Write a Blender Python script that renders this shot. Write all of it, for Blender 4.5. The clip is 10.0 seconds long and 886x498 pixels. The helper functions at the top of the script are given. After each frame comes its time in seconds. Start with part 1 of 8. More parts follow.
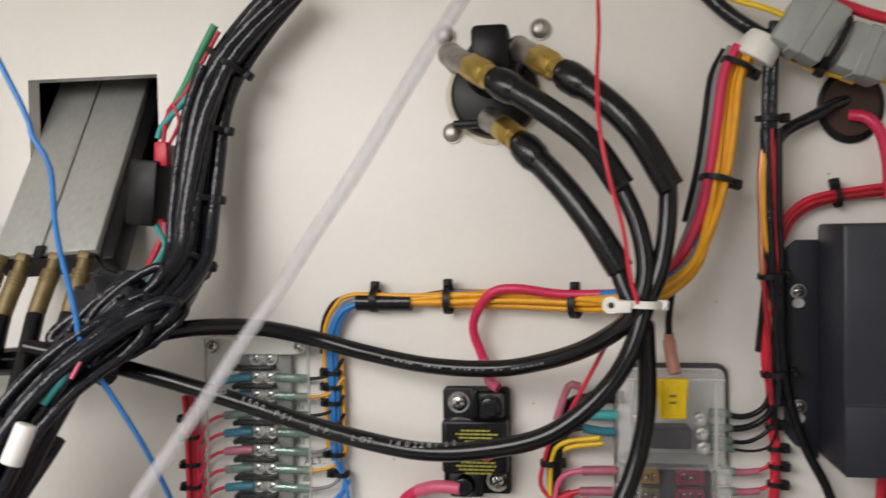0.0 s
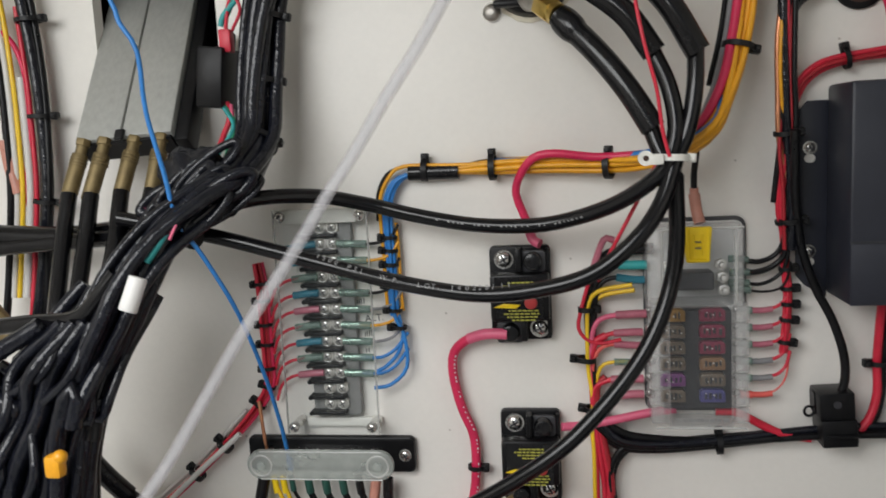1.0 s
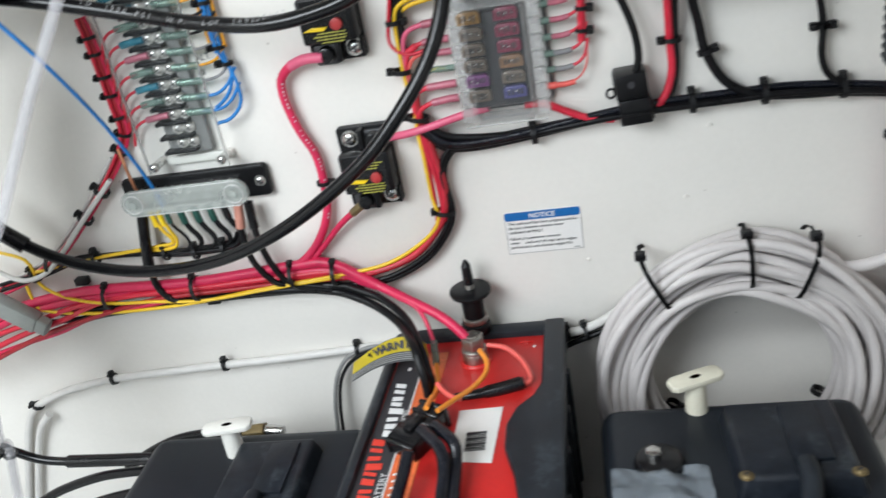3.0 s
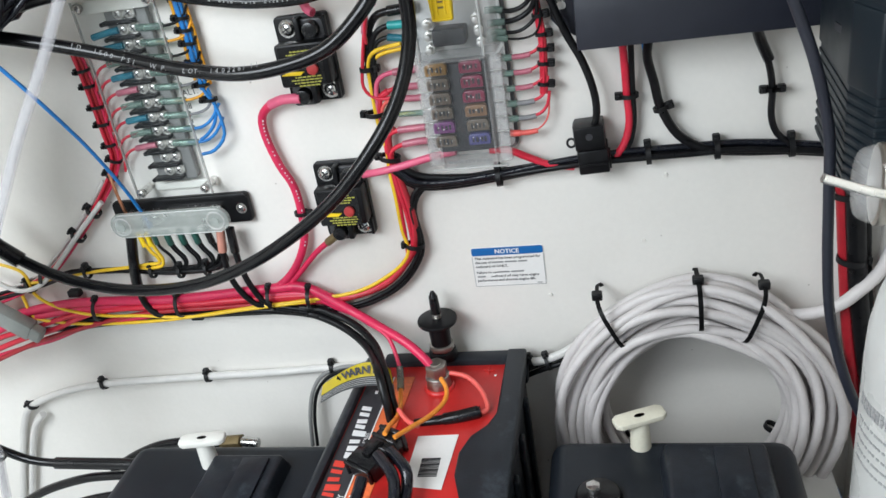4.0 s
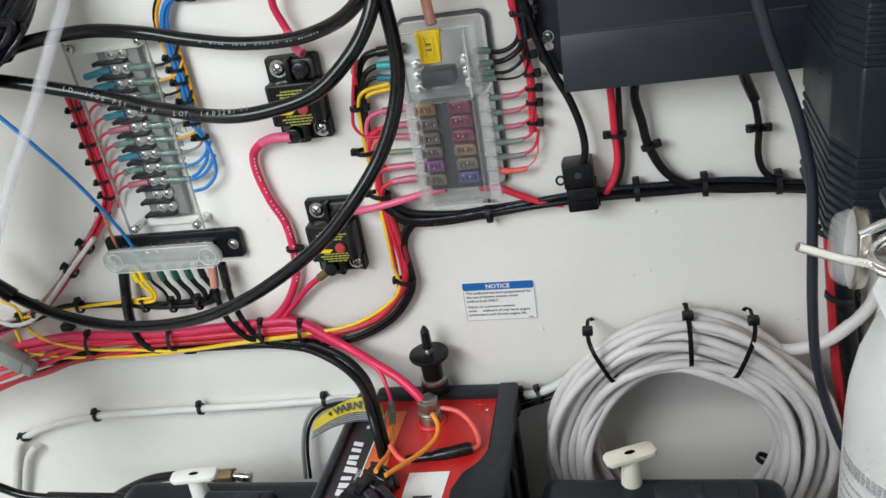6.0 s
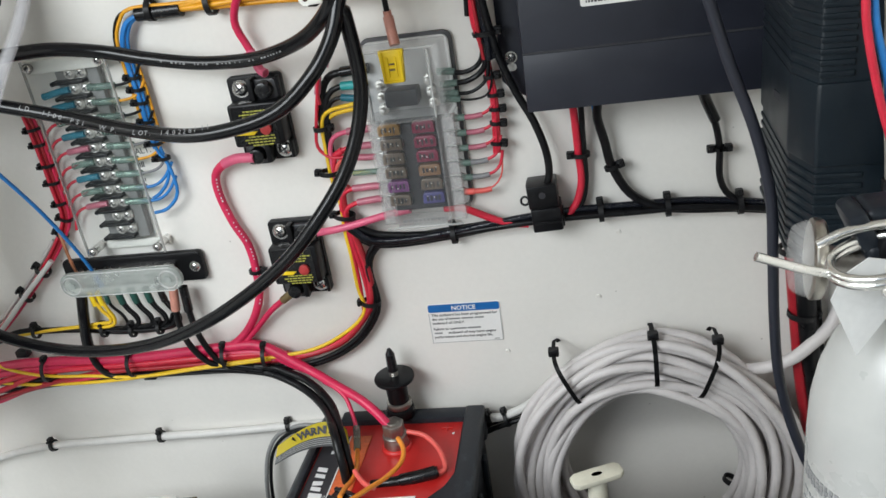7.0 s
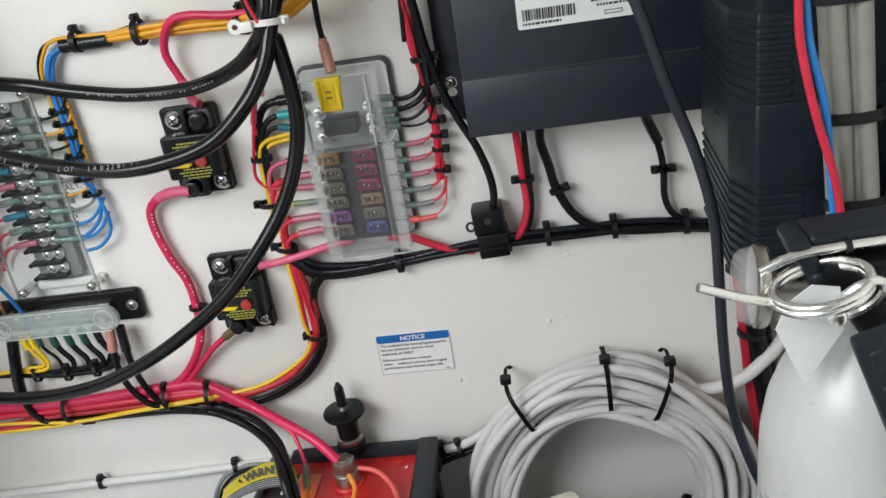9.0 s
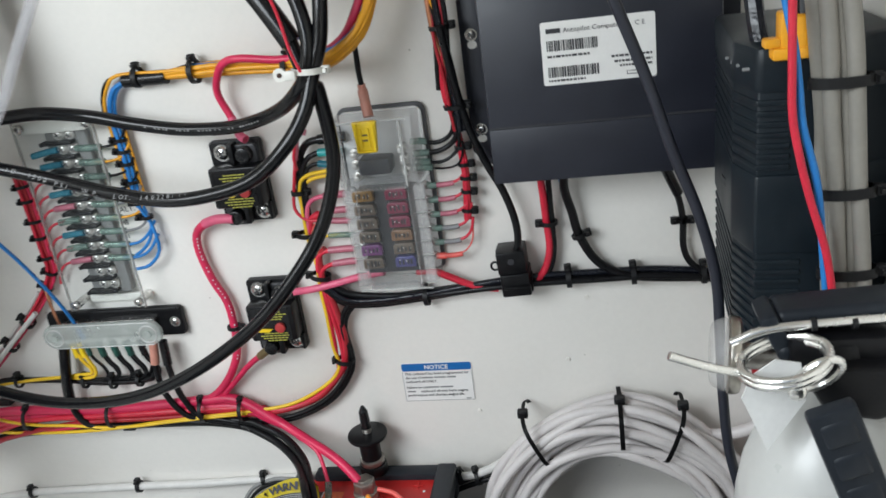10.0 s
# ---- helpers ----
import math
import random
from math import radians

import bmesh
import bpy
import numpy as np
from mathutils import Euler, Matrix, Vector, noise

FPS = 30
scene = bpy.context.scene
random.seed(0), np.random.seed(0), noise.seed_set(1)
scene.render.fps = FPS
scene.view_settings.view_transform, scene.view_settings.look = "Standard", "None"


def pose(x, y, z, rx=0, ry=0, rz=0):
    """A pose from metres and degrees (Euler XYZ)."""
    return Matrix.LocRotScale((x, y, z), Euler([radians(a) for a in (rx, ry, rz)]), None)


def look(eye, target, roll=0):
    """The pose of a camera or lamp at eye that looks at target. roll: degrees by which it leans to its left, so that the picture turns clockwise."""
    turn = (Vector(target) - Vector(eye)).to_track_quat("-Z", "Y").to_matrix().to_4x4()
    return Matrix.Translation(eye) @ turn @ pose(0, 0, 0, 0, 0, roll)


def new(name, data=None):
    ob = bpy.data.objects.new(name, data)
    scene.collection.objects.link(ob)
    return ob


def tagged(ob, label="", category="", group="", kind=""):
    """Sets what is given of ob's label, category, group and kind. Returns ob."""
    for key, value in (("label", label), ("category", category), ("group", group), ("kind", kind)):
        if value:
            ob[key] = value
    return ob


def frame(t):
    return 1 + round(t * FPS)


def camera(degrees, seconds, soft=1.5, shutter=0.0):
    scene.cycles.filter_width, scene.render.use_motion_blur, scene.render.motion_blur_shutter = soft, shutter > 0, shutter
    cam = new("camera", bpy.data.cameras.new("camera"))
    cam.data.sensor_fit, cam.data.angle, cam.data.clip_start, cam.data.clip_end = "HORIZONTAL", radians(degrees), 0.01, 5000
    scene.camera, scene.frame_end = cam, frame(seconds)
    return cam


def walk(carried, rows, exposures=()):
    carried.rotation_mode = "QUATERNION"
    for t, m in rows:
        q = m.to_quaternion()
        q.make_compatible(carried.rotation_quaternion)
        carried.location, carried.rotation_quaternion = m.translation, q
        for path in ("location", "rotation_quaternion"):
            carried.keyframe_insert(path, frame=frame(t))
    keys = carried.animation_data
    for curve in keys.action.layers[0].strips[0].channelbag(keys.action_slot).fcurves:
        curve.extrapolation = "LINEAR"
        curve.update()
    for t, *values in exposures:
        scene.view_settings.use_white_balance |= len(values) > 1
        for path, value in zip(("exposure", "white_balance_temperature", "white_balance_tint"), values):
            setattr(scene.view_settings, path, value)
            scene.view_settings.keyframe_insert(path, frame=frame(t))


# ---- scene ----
cam = camera(56.5, 10.0, 1.5, 0.4)
PATH = [
    (0, (0.046, -0.61, 0.65), (-0.254, 1.366, 0.594), -1.0),
    (0.5, (-0.004, -0.628, 0.649), (-0.298, 1.347, 0.522), -1.7),
    (1, (0.017, -0.682, 0.62), (-0.282, 1.278, 0.357), -2.8),
    (1.5, (0.048, -0.661, 0.608), (-0.249, 1.3, 0.348), -3.5),
    (2, (0.071, -0.663, 0.589), (-0.272, 1.275, 0.231), -4.4),
    (2.5, (0.125, -0.687, 0.573), (-0.247, 1.142, -0.147), -8.3),
    (3, (0.186, -0.701, 0.617), (-0.197, 1.041, -0.288), -11.3),
    (3.2, (0.228, -0.696, 0.633), (-0.192, 1.033, -0.281), -11.2),
    (4.5, (0.246, -0.716, 0.681), (-0.174, 1.009, -0.241), -9.5),
    (5, (0.25, -0.7, 0.7), (-0.18, 1.03, -0.206), -10.0),
    (6.3, (0.253, -0.701, 0.681), (-0.159, 1.047, -0.199), -9.8),
    (6.5, (0.253, -0.698, 0.681), (-0.127, 1.064, -0.185), -9.4),
    (7, (0.256, -0.699, 0.675), (-0.089, 1.081, -0.168), -9.0),
    (7.5, (0.261, -0.693, 0.667), (-0.076, 1.093, -0.168), -9.0),
    (8, (0.263, -0.677, 0.675), (-0.044, 1.118, -0.151), -9.6),
    (8.5, (0.261, -0.678, 0.674), (0.027, 1.136, -0.134), -9.1),
    (9, (0.264, -0.68, 0.673), (0.026, 1.131, -0.14), -9.4),
    (9.5, (0.265, -0.687, 0.69), (0.025, 1.126, -0.12), -9.6),
    (10, (0.291, -0.703, 0.701), (-0.06, 1.113, -0.06), -7.9),
]
EXPOSURES = [(0, -0.55, 6800, 14), (0.5, -0.78, 6700, 12), (1.5, -0.62, 6350, 9), (2.3, -0.33, 6200, 7), (3, -0.02, 6050, 7), (4.5, 0.0, 6000, 7), (5, -0.03, 6050, 7), (6.5, -0.2, 6150, 7), (8.5, -0.28, 6200, 7), (10, -0.28, 6050, 7)]
walk(cam, [(t, look(eye, target, roll)) for t, eye, target, roll in PATH], EXPOSURES)

# ---- light ----
world = bpy.data.worlds.new("sky")
scene.world = world
world.use_nodes = True
wn = world.node_tree.nodes
sky = wn.new("ShaderNodeTexSky")
sky.sky_type = 'NISHITA'
sky.sun_disc = False
sky.sun_elevation, sky.sun_rotation = radians(50), radians(200)
world.node_tree.links.new(sky.outputs[0], wn["Background"].inputs[0])
wn["Background"].inputs[1].default_value = 0.05
hatch_data = bpy.data.lights.new("hatch_daylight", 'AREA')
hatch_data.shape, hatch_data.size, hatch_data.size_y = 'RECTANGLE', 1.0, 0.75
hatch_data.energy, hatch_data.color = 31.6, (0.985, 0.995, 0.985)
hatch = new("hatch_daylight", hatch_data)
hatch.matrix_world = look((-0.62, -0.95, 1.04), (-0.52, 0.0, 0.14))


# ---- materials ----
def mat(name, col, rough=0.5, metal=0.0, var=0.12, scale=40.0, bump=0.08, spec=0.5, fine=9.0, coat=0.0, dist=0.0006, stretch=None, dirt=None, dirt_amount=0.0):
    """Principled surface with colour variation and relief at two scales, sizes in metres."""
    m = bpy.data.materials.new(name)
    m.use_nodes = True
    nt = m.node_tree
    n, l = nt.nodes, nt.links
    p = n["Principled BSDF"]
    tc = n.new("ShaderNodeTexCoord")
    src = tc.outputs["Object"]
    if stretch:
        mp = n.new("ShaderNodeMapping")
        mp.inputs["Scale"].default_value = stretch
        l.new(src, mp.inputs["Vector"])
        src = mp.outputs[0]
    big, small = n.new("ShaderNodeTexNoise"), n.new("ShaderNodeTexNoise")
    big.inputs["Scale"].default_value, big.inputs["Detail"].default_value = scale, 5
    small.inputs["Scale"].default_value, small.inputs["Detail"].default_value = scale * fine, 3
    l.new(src, big.inputs["Vector"])
    l.new(src, small.inputs["Vector"])
    add = n.new("ShaderNodeMath")
    add.operation = 'MULTIPLY_ADD'
    add.inputs[1].default_value = 0.45
    l.new(small.outputs[0], add.inputs[0])
    l.new(big.outputs[0], add.inputs[2])
    mr = n.new("ShaderNodeMapRange")
    mr.inputs["From Min"].default_value, mr.inputs["From Max"].default_value = 0.45, 1.0
    l.new(add.outputs[0], mr.inputs["Value"])
    mx = n.new("ShaderNodeMix")
    mx.data_type = 'RGBA'
    mx.inputs[6].default_value = (*[c * (1 - var) for c in col], 1)
    mx.inputs[7].default_value = (*[min(1, c * (1 + var) + 0.004 * var) for c in col], 1)
    l.new(mr.outputs[0], mx.inputs[0])
    out = mx.outputs[2]
    if dirt:
        dn = n.new("ShaderNodeTexNoise")
        dn.inputs["Scale"].default_value, dn.inputs["Detail"].default_value = scale * 0.35, 8
        dn.inputs["Roughness"].default_value = 0.7
        l.new(src, dn.inputs["Vector"])
        dr = n.new("ShaderNodeMapRange")
        dr.inputs["From Min"].default_value, dr.inputs["From Max"].default_value = 0.56, 0.8
        dr.inputs["To Max"].default_value = dirt_amount
        l.new(dn.outputs[0], dr.inputs["Value"])
        dm = n.new("ShaderNodeMix")
        dm.data_type = 'RGBA'
        dm.inputs[7].default_value = (*dirt, 1)
        l.new(out, dm.inputs[6])
        l.new(dr.outputs[0], dm.inputs[0])
        out = dm.outputs[2]
    l.new(out, p.inputs["Base Color"])
    rr = n.new("ShaderNodeMapRange")
    rr.inputs["To Min"].default_value, rr.inputs["To Max"].default_value = max(0.02, rough - 0.1), min(1, rough + 0.12)
    l.new(big.outputs[0], rr.inputs["Value"])
    l.new(rr.outputs[0], p.inputs["Roughness"])
    p.inputs["Metallic"].default_value = metal
    p.inputs["Specular IOR Level"].default_value = spec
    p.inputs["Coat Weight"].default_value = coat
    if bump:
        b = n.new("ShaderNodeBump")
        b.inputs["Strength"].default_value, b.inputs["Distance"].default_value = bump, dist
        l.new(add.outputs[0], b.inputs["Height"])
        l.new(b.outputs[0], p.inputs["Normal"])
    return m


def clear(name, col, body, rough=0.12, haze=(0.8, 0.82, 0.82)):
    """Thin clear or milky plastic: most light goes straight through, the rest meets a glossy body."""
    m = bpy.data.materials.new(name)
    m.use_nodes = True
    n, l = m.node_tree.nodes, m.node_tree.links
    p = n["Principled BSDF"]
    p.inputs["Base Color"].default_value = (*haze, 1)
    p.inputs["Roughness"].default_value = rough
    tr, mx = n.new("ShaderNodeBsdfTransparent"), n.new("ShaderNodeMixShader")
    tr.inputs[0].default_value = (*col, 1)
    tc, no, mr = n.new("ShaderNodeTexCoord"), n.new("ShaderNodeTexNoise"), n.new("ShaderNodeMapRange")
    no.inputs["Scale"].default_value, no.inputs["Detail"].default_value = 60, 2
    l.new(tc.outputs["Object"], no.inputs["Vector"])
    l.new(no.outputs[0], mr.inputs["Value"])
    mr.inputs["To Min"].default_value, mr.inputs["To Max"].default_value = body * 0.7, body * 1.3
    l.new(mr.outputs[0], mx.inputs[0])
    l.new(tr.outputs[0], mx.inputs[1])
    l.new(p.outputs[0], mx.inputs[2])
    l.new(mx.outputs[0], n["Material Output"].inputs[0])
    return m


def add_specks(m, amount=0.55):
    """Sparse small dark specks, like dust nibs and drips in old gelcoat."""
    n, l = m.node_tree.nodes, m.node_tree.links
    p = n["Principled BSDF"]
    src = p.inputs["Base Color"].links[0].from_socket
    tc, vo, th = n.new("ShaderNodeTexCoord"), n.new("ShaderNodeTexVoronoi"), n.new("ShaderNodeMapRange")
    vo.inputs["Scale"].default_value = 38
    l.new(tc.outputs["Object"], vo.inputs["Vector"])
    th.inputs["From Min"].default_value, th.inputs["From Max"].default_value = 0.05, 0.028
    l.new(vo.outputs["Distance"], th.inputs["Value"])
    pick, mul, mx = n.new("ShaderNodeMath"), n.new("ShaderNodeMath"), n.new("ShaderNodeMix")
    sep = n.new("ShaderNodeSeparateColor")
    l.new(vo.outputs["Color"], sep.inputs[0])
    pick.operation, pick.inputs[1].default_value = 'GREATER_THAN', 0.72
    l.new(sep.outputs[0], pick.inputs[0])
    mul.operation = 'MULTIPLY'
    l.new(th.outputs[0], mul.inputs[0])
    l.new(pick.outputs[0], mul.inputs[1])
    sc = n.new("ShaderNodeMath")
    sc.operation, sc.inputs[1].default_value = 'MULTIPLY', amount
    l.new(mul.outputs[0], sc.inputs[0])
    mx.data_type = 'RGBA'
    mx.inputs[7].default_value = (0.24, 0.21, 0.17, 1)
    l.new(src, mx.inputs[6])
    l.new(sc.outputs[0], mx.inputs[0])
    l.new(mx.outputs[2], p.inputs["Base Color"])


GELCOAT = mat("white_gelcoat", (0.80, 0.775, 0.73), 0.34, var=0.035, scale=7, fine=30, bump=0.06, dist=0.002, dirt=(0.62, 0.57, 0.48), dirt_amount=0.22)
add_specks(GELCOAT)
GELCOAT2 = mat("white_gelcoat_side", (0.76, 0.735, 0.685), 0.42, var=0.05, scale=9, fine=30, bump=0.06, dist=0.002)
DECK = mat("grey_deck_paint", (0.45, 0.45, 0.44), 0.6, var=0.12, scale=14, bump=0.1)
BLACK = mat("black_plastic", (0.006, 0.006, 0.007), 0.36, spec=0.22, var=0.3, scale=80, bump=0.1)
BLACKGLOSS = mat("glossy_black_sleeve", (0.008, 0.008, 0.009), 0.2, spec=0.35, var=0.3, scale=60, bump=0.12)
TIE = mat("black_nylon", (0.009, 0.009, 0.010), 0.45, spec=0.3, var=0.25, scale=200, bump=0.05)
RUBBER = mat("black_hose_rubber", (0.005, 0.005, 0.006), 0.17, var=0.3, scale=120, bump=0.06, spec=0.36, dirt=(0.014, 0.014, 0.014), dirt_amount=0.4)
LOOM = mat("black_loom_tape", (0.007, 0.008, 0.013), 0.20, spec=0.42, var=0.4, scale=75, fine=3.0, bump=0.36, dist=0.003)
WIREBLACK = mat("black_wire", (0.006, 0.006, 0.007), 0.30, spec=0.26, var=0.25, scale=120, bump=0.03)
RED = mat("red_cable", (0.62, 0.020, 0.085), 0.38, var=0.14, scale=50, bump=0.04)
REDWIRE = mat("red_wire", (0.60, 0.020, 0.048), 0.36, var=0.12, scale=90, bump=0.02)
DARKRED = mat("dark_red_wire", (0.36, 0.012, 0.022), 0.4, var=0.15, scale=90, bump=0.02)
PINK = mat("pink_sleeve", (0.70, 0.12, 0.22), 0.35, var=0.12, scale=80, bump=0.05)
CORAL = mat("coral_wire", (0.75, 0.12, 0.10), 0.36, var=0.1, scale=90, bump=0.02)
SHRINK = mat("pale_copper_sleeve", (0.55, 0.25, 0.19), 0.3, var=0.15, scale=90, bump=0.05)
YELLOW = mat("yellow_wire", (0.82, 0.53, 0.02), 0.36, var=0.1, scale=90, bump=0.02)
DULLPINK = mat("dull_pink_sleeve", (0.44, 0.13, 0.18), 0.32, var=0.2, scale=120, bump=0.04)
LEADORANGE = mat("orange_fused_lead", (0.78, 0.27, 0.03), 0.36, var=0.14, scale=90, bump=0.02)
ORANGE = mat("orange_wire", (0.78, 0.36, 0.015), 0.36, var=0.14, scale=90, bump=0.02)
BLUE = mat("blue_wire", (0.025, 0.20, 0.56), 0.36, var=0.14, scale=90, bump=0.02)
GREEN = mat("green_wire", (0.03, 0.30, 0.15), 0.38, var=0.15, scale=90, bump=0.02)
TEAL = mat("teal_sleeve", (0.04, 0.36, 0.36), 0.35, var=0.15, scale=90, bump=0.03)
GREYWIRE = mat("grey_wire", (0.22, 0.22, 0.23), 0.4, var=0.15, scale=90, bump=0.02)
WHITEWIRE = mat("white_wire", (0.64, 0.625, 0.60), 0.4, var=0.06, scale=60, bump=0.03)
COILWHITE = mat("grey_white_cable", (0.60, 0.565, 0.555), 0.42, var=0.07, scale=30, bump=0.05, dirt=(0.40, 0.37, 0.36), dirt_amount=0.5)
BEIGE = mat("beige_cable", (0.27, 0.255, 0.225), 0.45, var=0.08, scale=40, bump=0.04)
NYLON = mat("white_nylon", (0.76, 0.75, 0.70), 0.42, var=0.05, scale=60, bump=0.03)
OLDNYLON = mat("yellowed_nylon", (0.70, 0.67, 0.55), 0.45, var=0.08, scale=60, bump=0.04, dirt=(0.4, 0.3, 0.15), dirt_amount=0.3)
STEEL = mat("stainless_steel", (0.62, 0.61, 0.59), 0.24, 1.0, var=0.1, scale=150, bump=0.05)
WORNSTEEL = mat("worn_warm_steel", (0.46, 0.43, 0.38), 0.34, 1.0, var=0.15, scale=90, bump=0.06)
ENAMEL = mat("white_enamel", (0.44, 0.44, 0.425), 0.27, var=0.05, scale=20, bump=0.05, spec=0.55, dirt=(0.42, 0.41, 0.39), dirt_amount=0.4)
CHROME = mat("bright_wire_steel", (0.86, 0.85, 0.82), 0.25, 1.0, var=0.05, scale=100, bump=0.02)
DULLSTEEL = mat("dull_steel", (0.42, 0.40, 0.37), 0.42, 1.0, var=0.2, scale=120, bump=0.08)
BRASS = mat("yellow_brass", (0.62, 0.44, 0.13), 0.36, 1.0, var=0.2, scale=120, bump=0.06)
OLDBRASS = mat("dull_brass", (0.21, 0.158, 0.075), 0.55, 0.6, var=0.25, scale=120, bump=0.1)
COPPER = mat("copper_wire", (0.60, 0.27, 0.15), 0.4, 1.0, var=0.15, scale=120, bump=0.04)
ALU = mat("brushed_grey_aluminium", (0.38, 0.385, 0.365), 0.46, 0.2, var=0.1, scale=20, bump=0.1, stretch=(12, 12, 1), dirt=(0.26, 0.25, 0.23), dirt_amount=0.45)
CASE = mat("dark_blue_grey_case", (0.016, 0.018, 0.028), 0.42, spec=0.5, var=0.15, scale=30, bump=0.12, fine=40, dirt=(0.022, 0.025, 0.034), dirt_amount=0.35)
CASEFIN = mat("dark_green_grey_case", (0.008, 0.013, 0.018), 0.38, spec=0.28, var=0.15, scale=30, bump=0.06, fine=30)
HOUSING = mat("dark_grey_housing", (0.010, 0.013, 0.018), 0.40, spec=0.28, var=0.2, scale=25, bump=0.12, fine=25, dirt=(0.060, 0.072, 0.086), dirt_amount=0.45)
LIDGREY = mat("scuffed_lid_plastic", (0.010, 0.013, 0.019), 0.36, spec=0.4, var=0.35, scale=110, bump=0.35, fine=6, dirt=(0.12, 0.14, 0.155), dirt_amount=0.55)
BATBLACK = mat("battery_black_case", (0.013, 0.016, 0.021), 0.42, spec=0.35, var=0.3, scale=45, bump=0.2, fine=12, dirt=(0.13, 0.155, 0.18), dirt_amount=0.5)
BATRED = mat("battery_red_top", (0.56, 0.020, 0.018), 0.36, var=0.08, scale=25, bump=0.06, dirt=(0.42, 0.03, 0.02), dirt_amount=0.5)
GREYCONN = mat("grey_connector", (0.30, 0.32, 0.305), 0.45, var=0.1, scale=60, bump=0.05)
PAPER = mat("white_label", (0.80, 0.79, 0.77), 0.45, var=0.04, scale=40, bump=0.02)
SILVERLABEL = mat("silver_label", (0.62, 0.62, 0.61), 0.4, var=0.08, scale=40, bump=0.02)
INK = mat("black_print", (0.03, 0.03, 0.035), 0.5, var=0.1, bump=0)
INKBLUE = mat("blue_print", (0.012, 0.13, 0.40), 0.42, var=0.08, bump=0)
INKORANGE = mat("orange_print", (0.75, 0.16, 0.05), 0.4, var=0.35, scale=35, bump=0)
INKWHITE = mat("white_print", (0.78, 0.78, 0.78), 0.45, var=0.05, bump=0)
INKRED = mat("red_print", (0.70, 0.05, 0.03), 0.4, var=0.08, bump=0)
INKYELLOW = mat("yellow_print", (0.36, 0.35, 0.05), 0.45, var=0.1, bump=0)
INKGREY = mat("grey_print", (0.26, 0.26, 0.26), 0.5, var=0.1, bump=0)
YELLOWPLASTIC = mat("yellow_plastic", (0.86, 0.60, 0.01), 0.36, var=0.06, bump=0.03)
WARNYELLOW = mat("warning_yellow", (0.84, 0.68, 0.02), 0.4, var=0.05, bump=0)
ORANGEPLASTIC = mat("amber_plastic", (0.80, 0.36, 0.015), 0.36, var=0.1, bump=0.03)
FUSEGREY = mat("fuse_block_grey", (0.045, 0.045, 0.05), 0.45, var=0.1, bump=0.05)
CRIMPGREEN = mat("dark_green_crimp", (0.018, 0.075, 0.058), 0.3, var=0.15, scale=90, bump=0.03)
TAGGREY = mat("grey_tag_paper", (0.10, 0.10, 0.105), 0.5, var=0.15, scale=60, bump=0.02)
TERMGREY = mat("terminal_grey", (0.24, 0.24, 0.235), 0.5, var=0.15, bump=0.05)
SEALANT = mat("old_sealant", (0.70, 0.65, 0.52), 0.6, var=0.2, scale=60, bump=0.3)
# Dark brown puts the shade inside holes and slots into the colour.
HOLESHADE = mat("painted_hole_shade", (0.05, 0.025, 0.018), 0.8, var=0.3, scale=20, bump=0.1)
COVER = clear("clear_cover", (0.93, 0.935, 0.94), 0.035, 0.10, (0.7, 0.72, 0.72))
ACRYLIC = clear("clear_acrylic", (0.965, 0.975, 0.975), 0.018, 0.06, (0.5, 0.52, 0.52))
MILKY = clear("milky_plastic", (0.90, 0.93, 0.92), 0.40, 0.30, (0.46, 0.48, 0.455))
COVERLIP = clear("moulded_cover_lip", (0.92, 0.93, 0.93), 0.5, 0.25, (0.60, 0.60, 0.58))
TRIPRED = mat("faded_red_button", (0.40, 0.035, 0.035), 0.4, var=0.15, scale=150, bump=0.03)
TUBECLEAR = clear("clear_tube", (0.95, 0.95, 0.955), 0.22, 0.20, (0.66, 0.65, 0.67))
NICKEL = mat("plated_nickel", (0.80, 0.78, 0.74), 0.38, 0.75, var=0.1, scale=150, bump=0.04)
FROST = clear("frosted_cover", (0.945, 0.945, 0.945), 0.22, 0.24, (0.70, 0.69, 0.68))
SLEEVEGREEN = clear("green_clear_sleeve", (0.55, 0.66, 0.61), 0.35, 0.25, (0.34, 0.46, 0.41))
SLEEVEBLUE = clear("blue_clear_sleeve", (0.22, 0.55, 0.68), 0.45, 0.25, (0.08, 0.36, 0.48))
BAG = clear("crumpled_clear_bag", (0.88, 0.90, 0.92), 0.16, 0.06, (0.62, 0.68, 0.74))
FUSECOLS = [mat("fuse_" + nm, c, 0.3, var=0.1, bump=0) for nm, c in (("tan", (0.24, 0.13, 0.065)), ("red", (0.23, 0.022, 0.060)), ("brown", (0.15, 0.115, 0.085)), ("purple", (0.19, 0.055, 0.20)), ("violet", (0.075, 0.07, 0.22)), ("amber", (0.28, 0.15, 0.035)))]


# ---- building helpers ----
def B():
    return bmesh.new()


def merge(bm, other, m=None):
    me = bpy.data.meshes.new("tmp")
    other.to_mesh(me)
    other.free()
    if m:
        me.transform(m)
    bm.from_mesh(me)
    bpy.data.meshes.remove(me)
    return bm


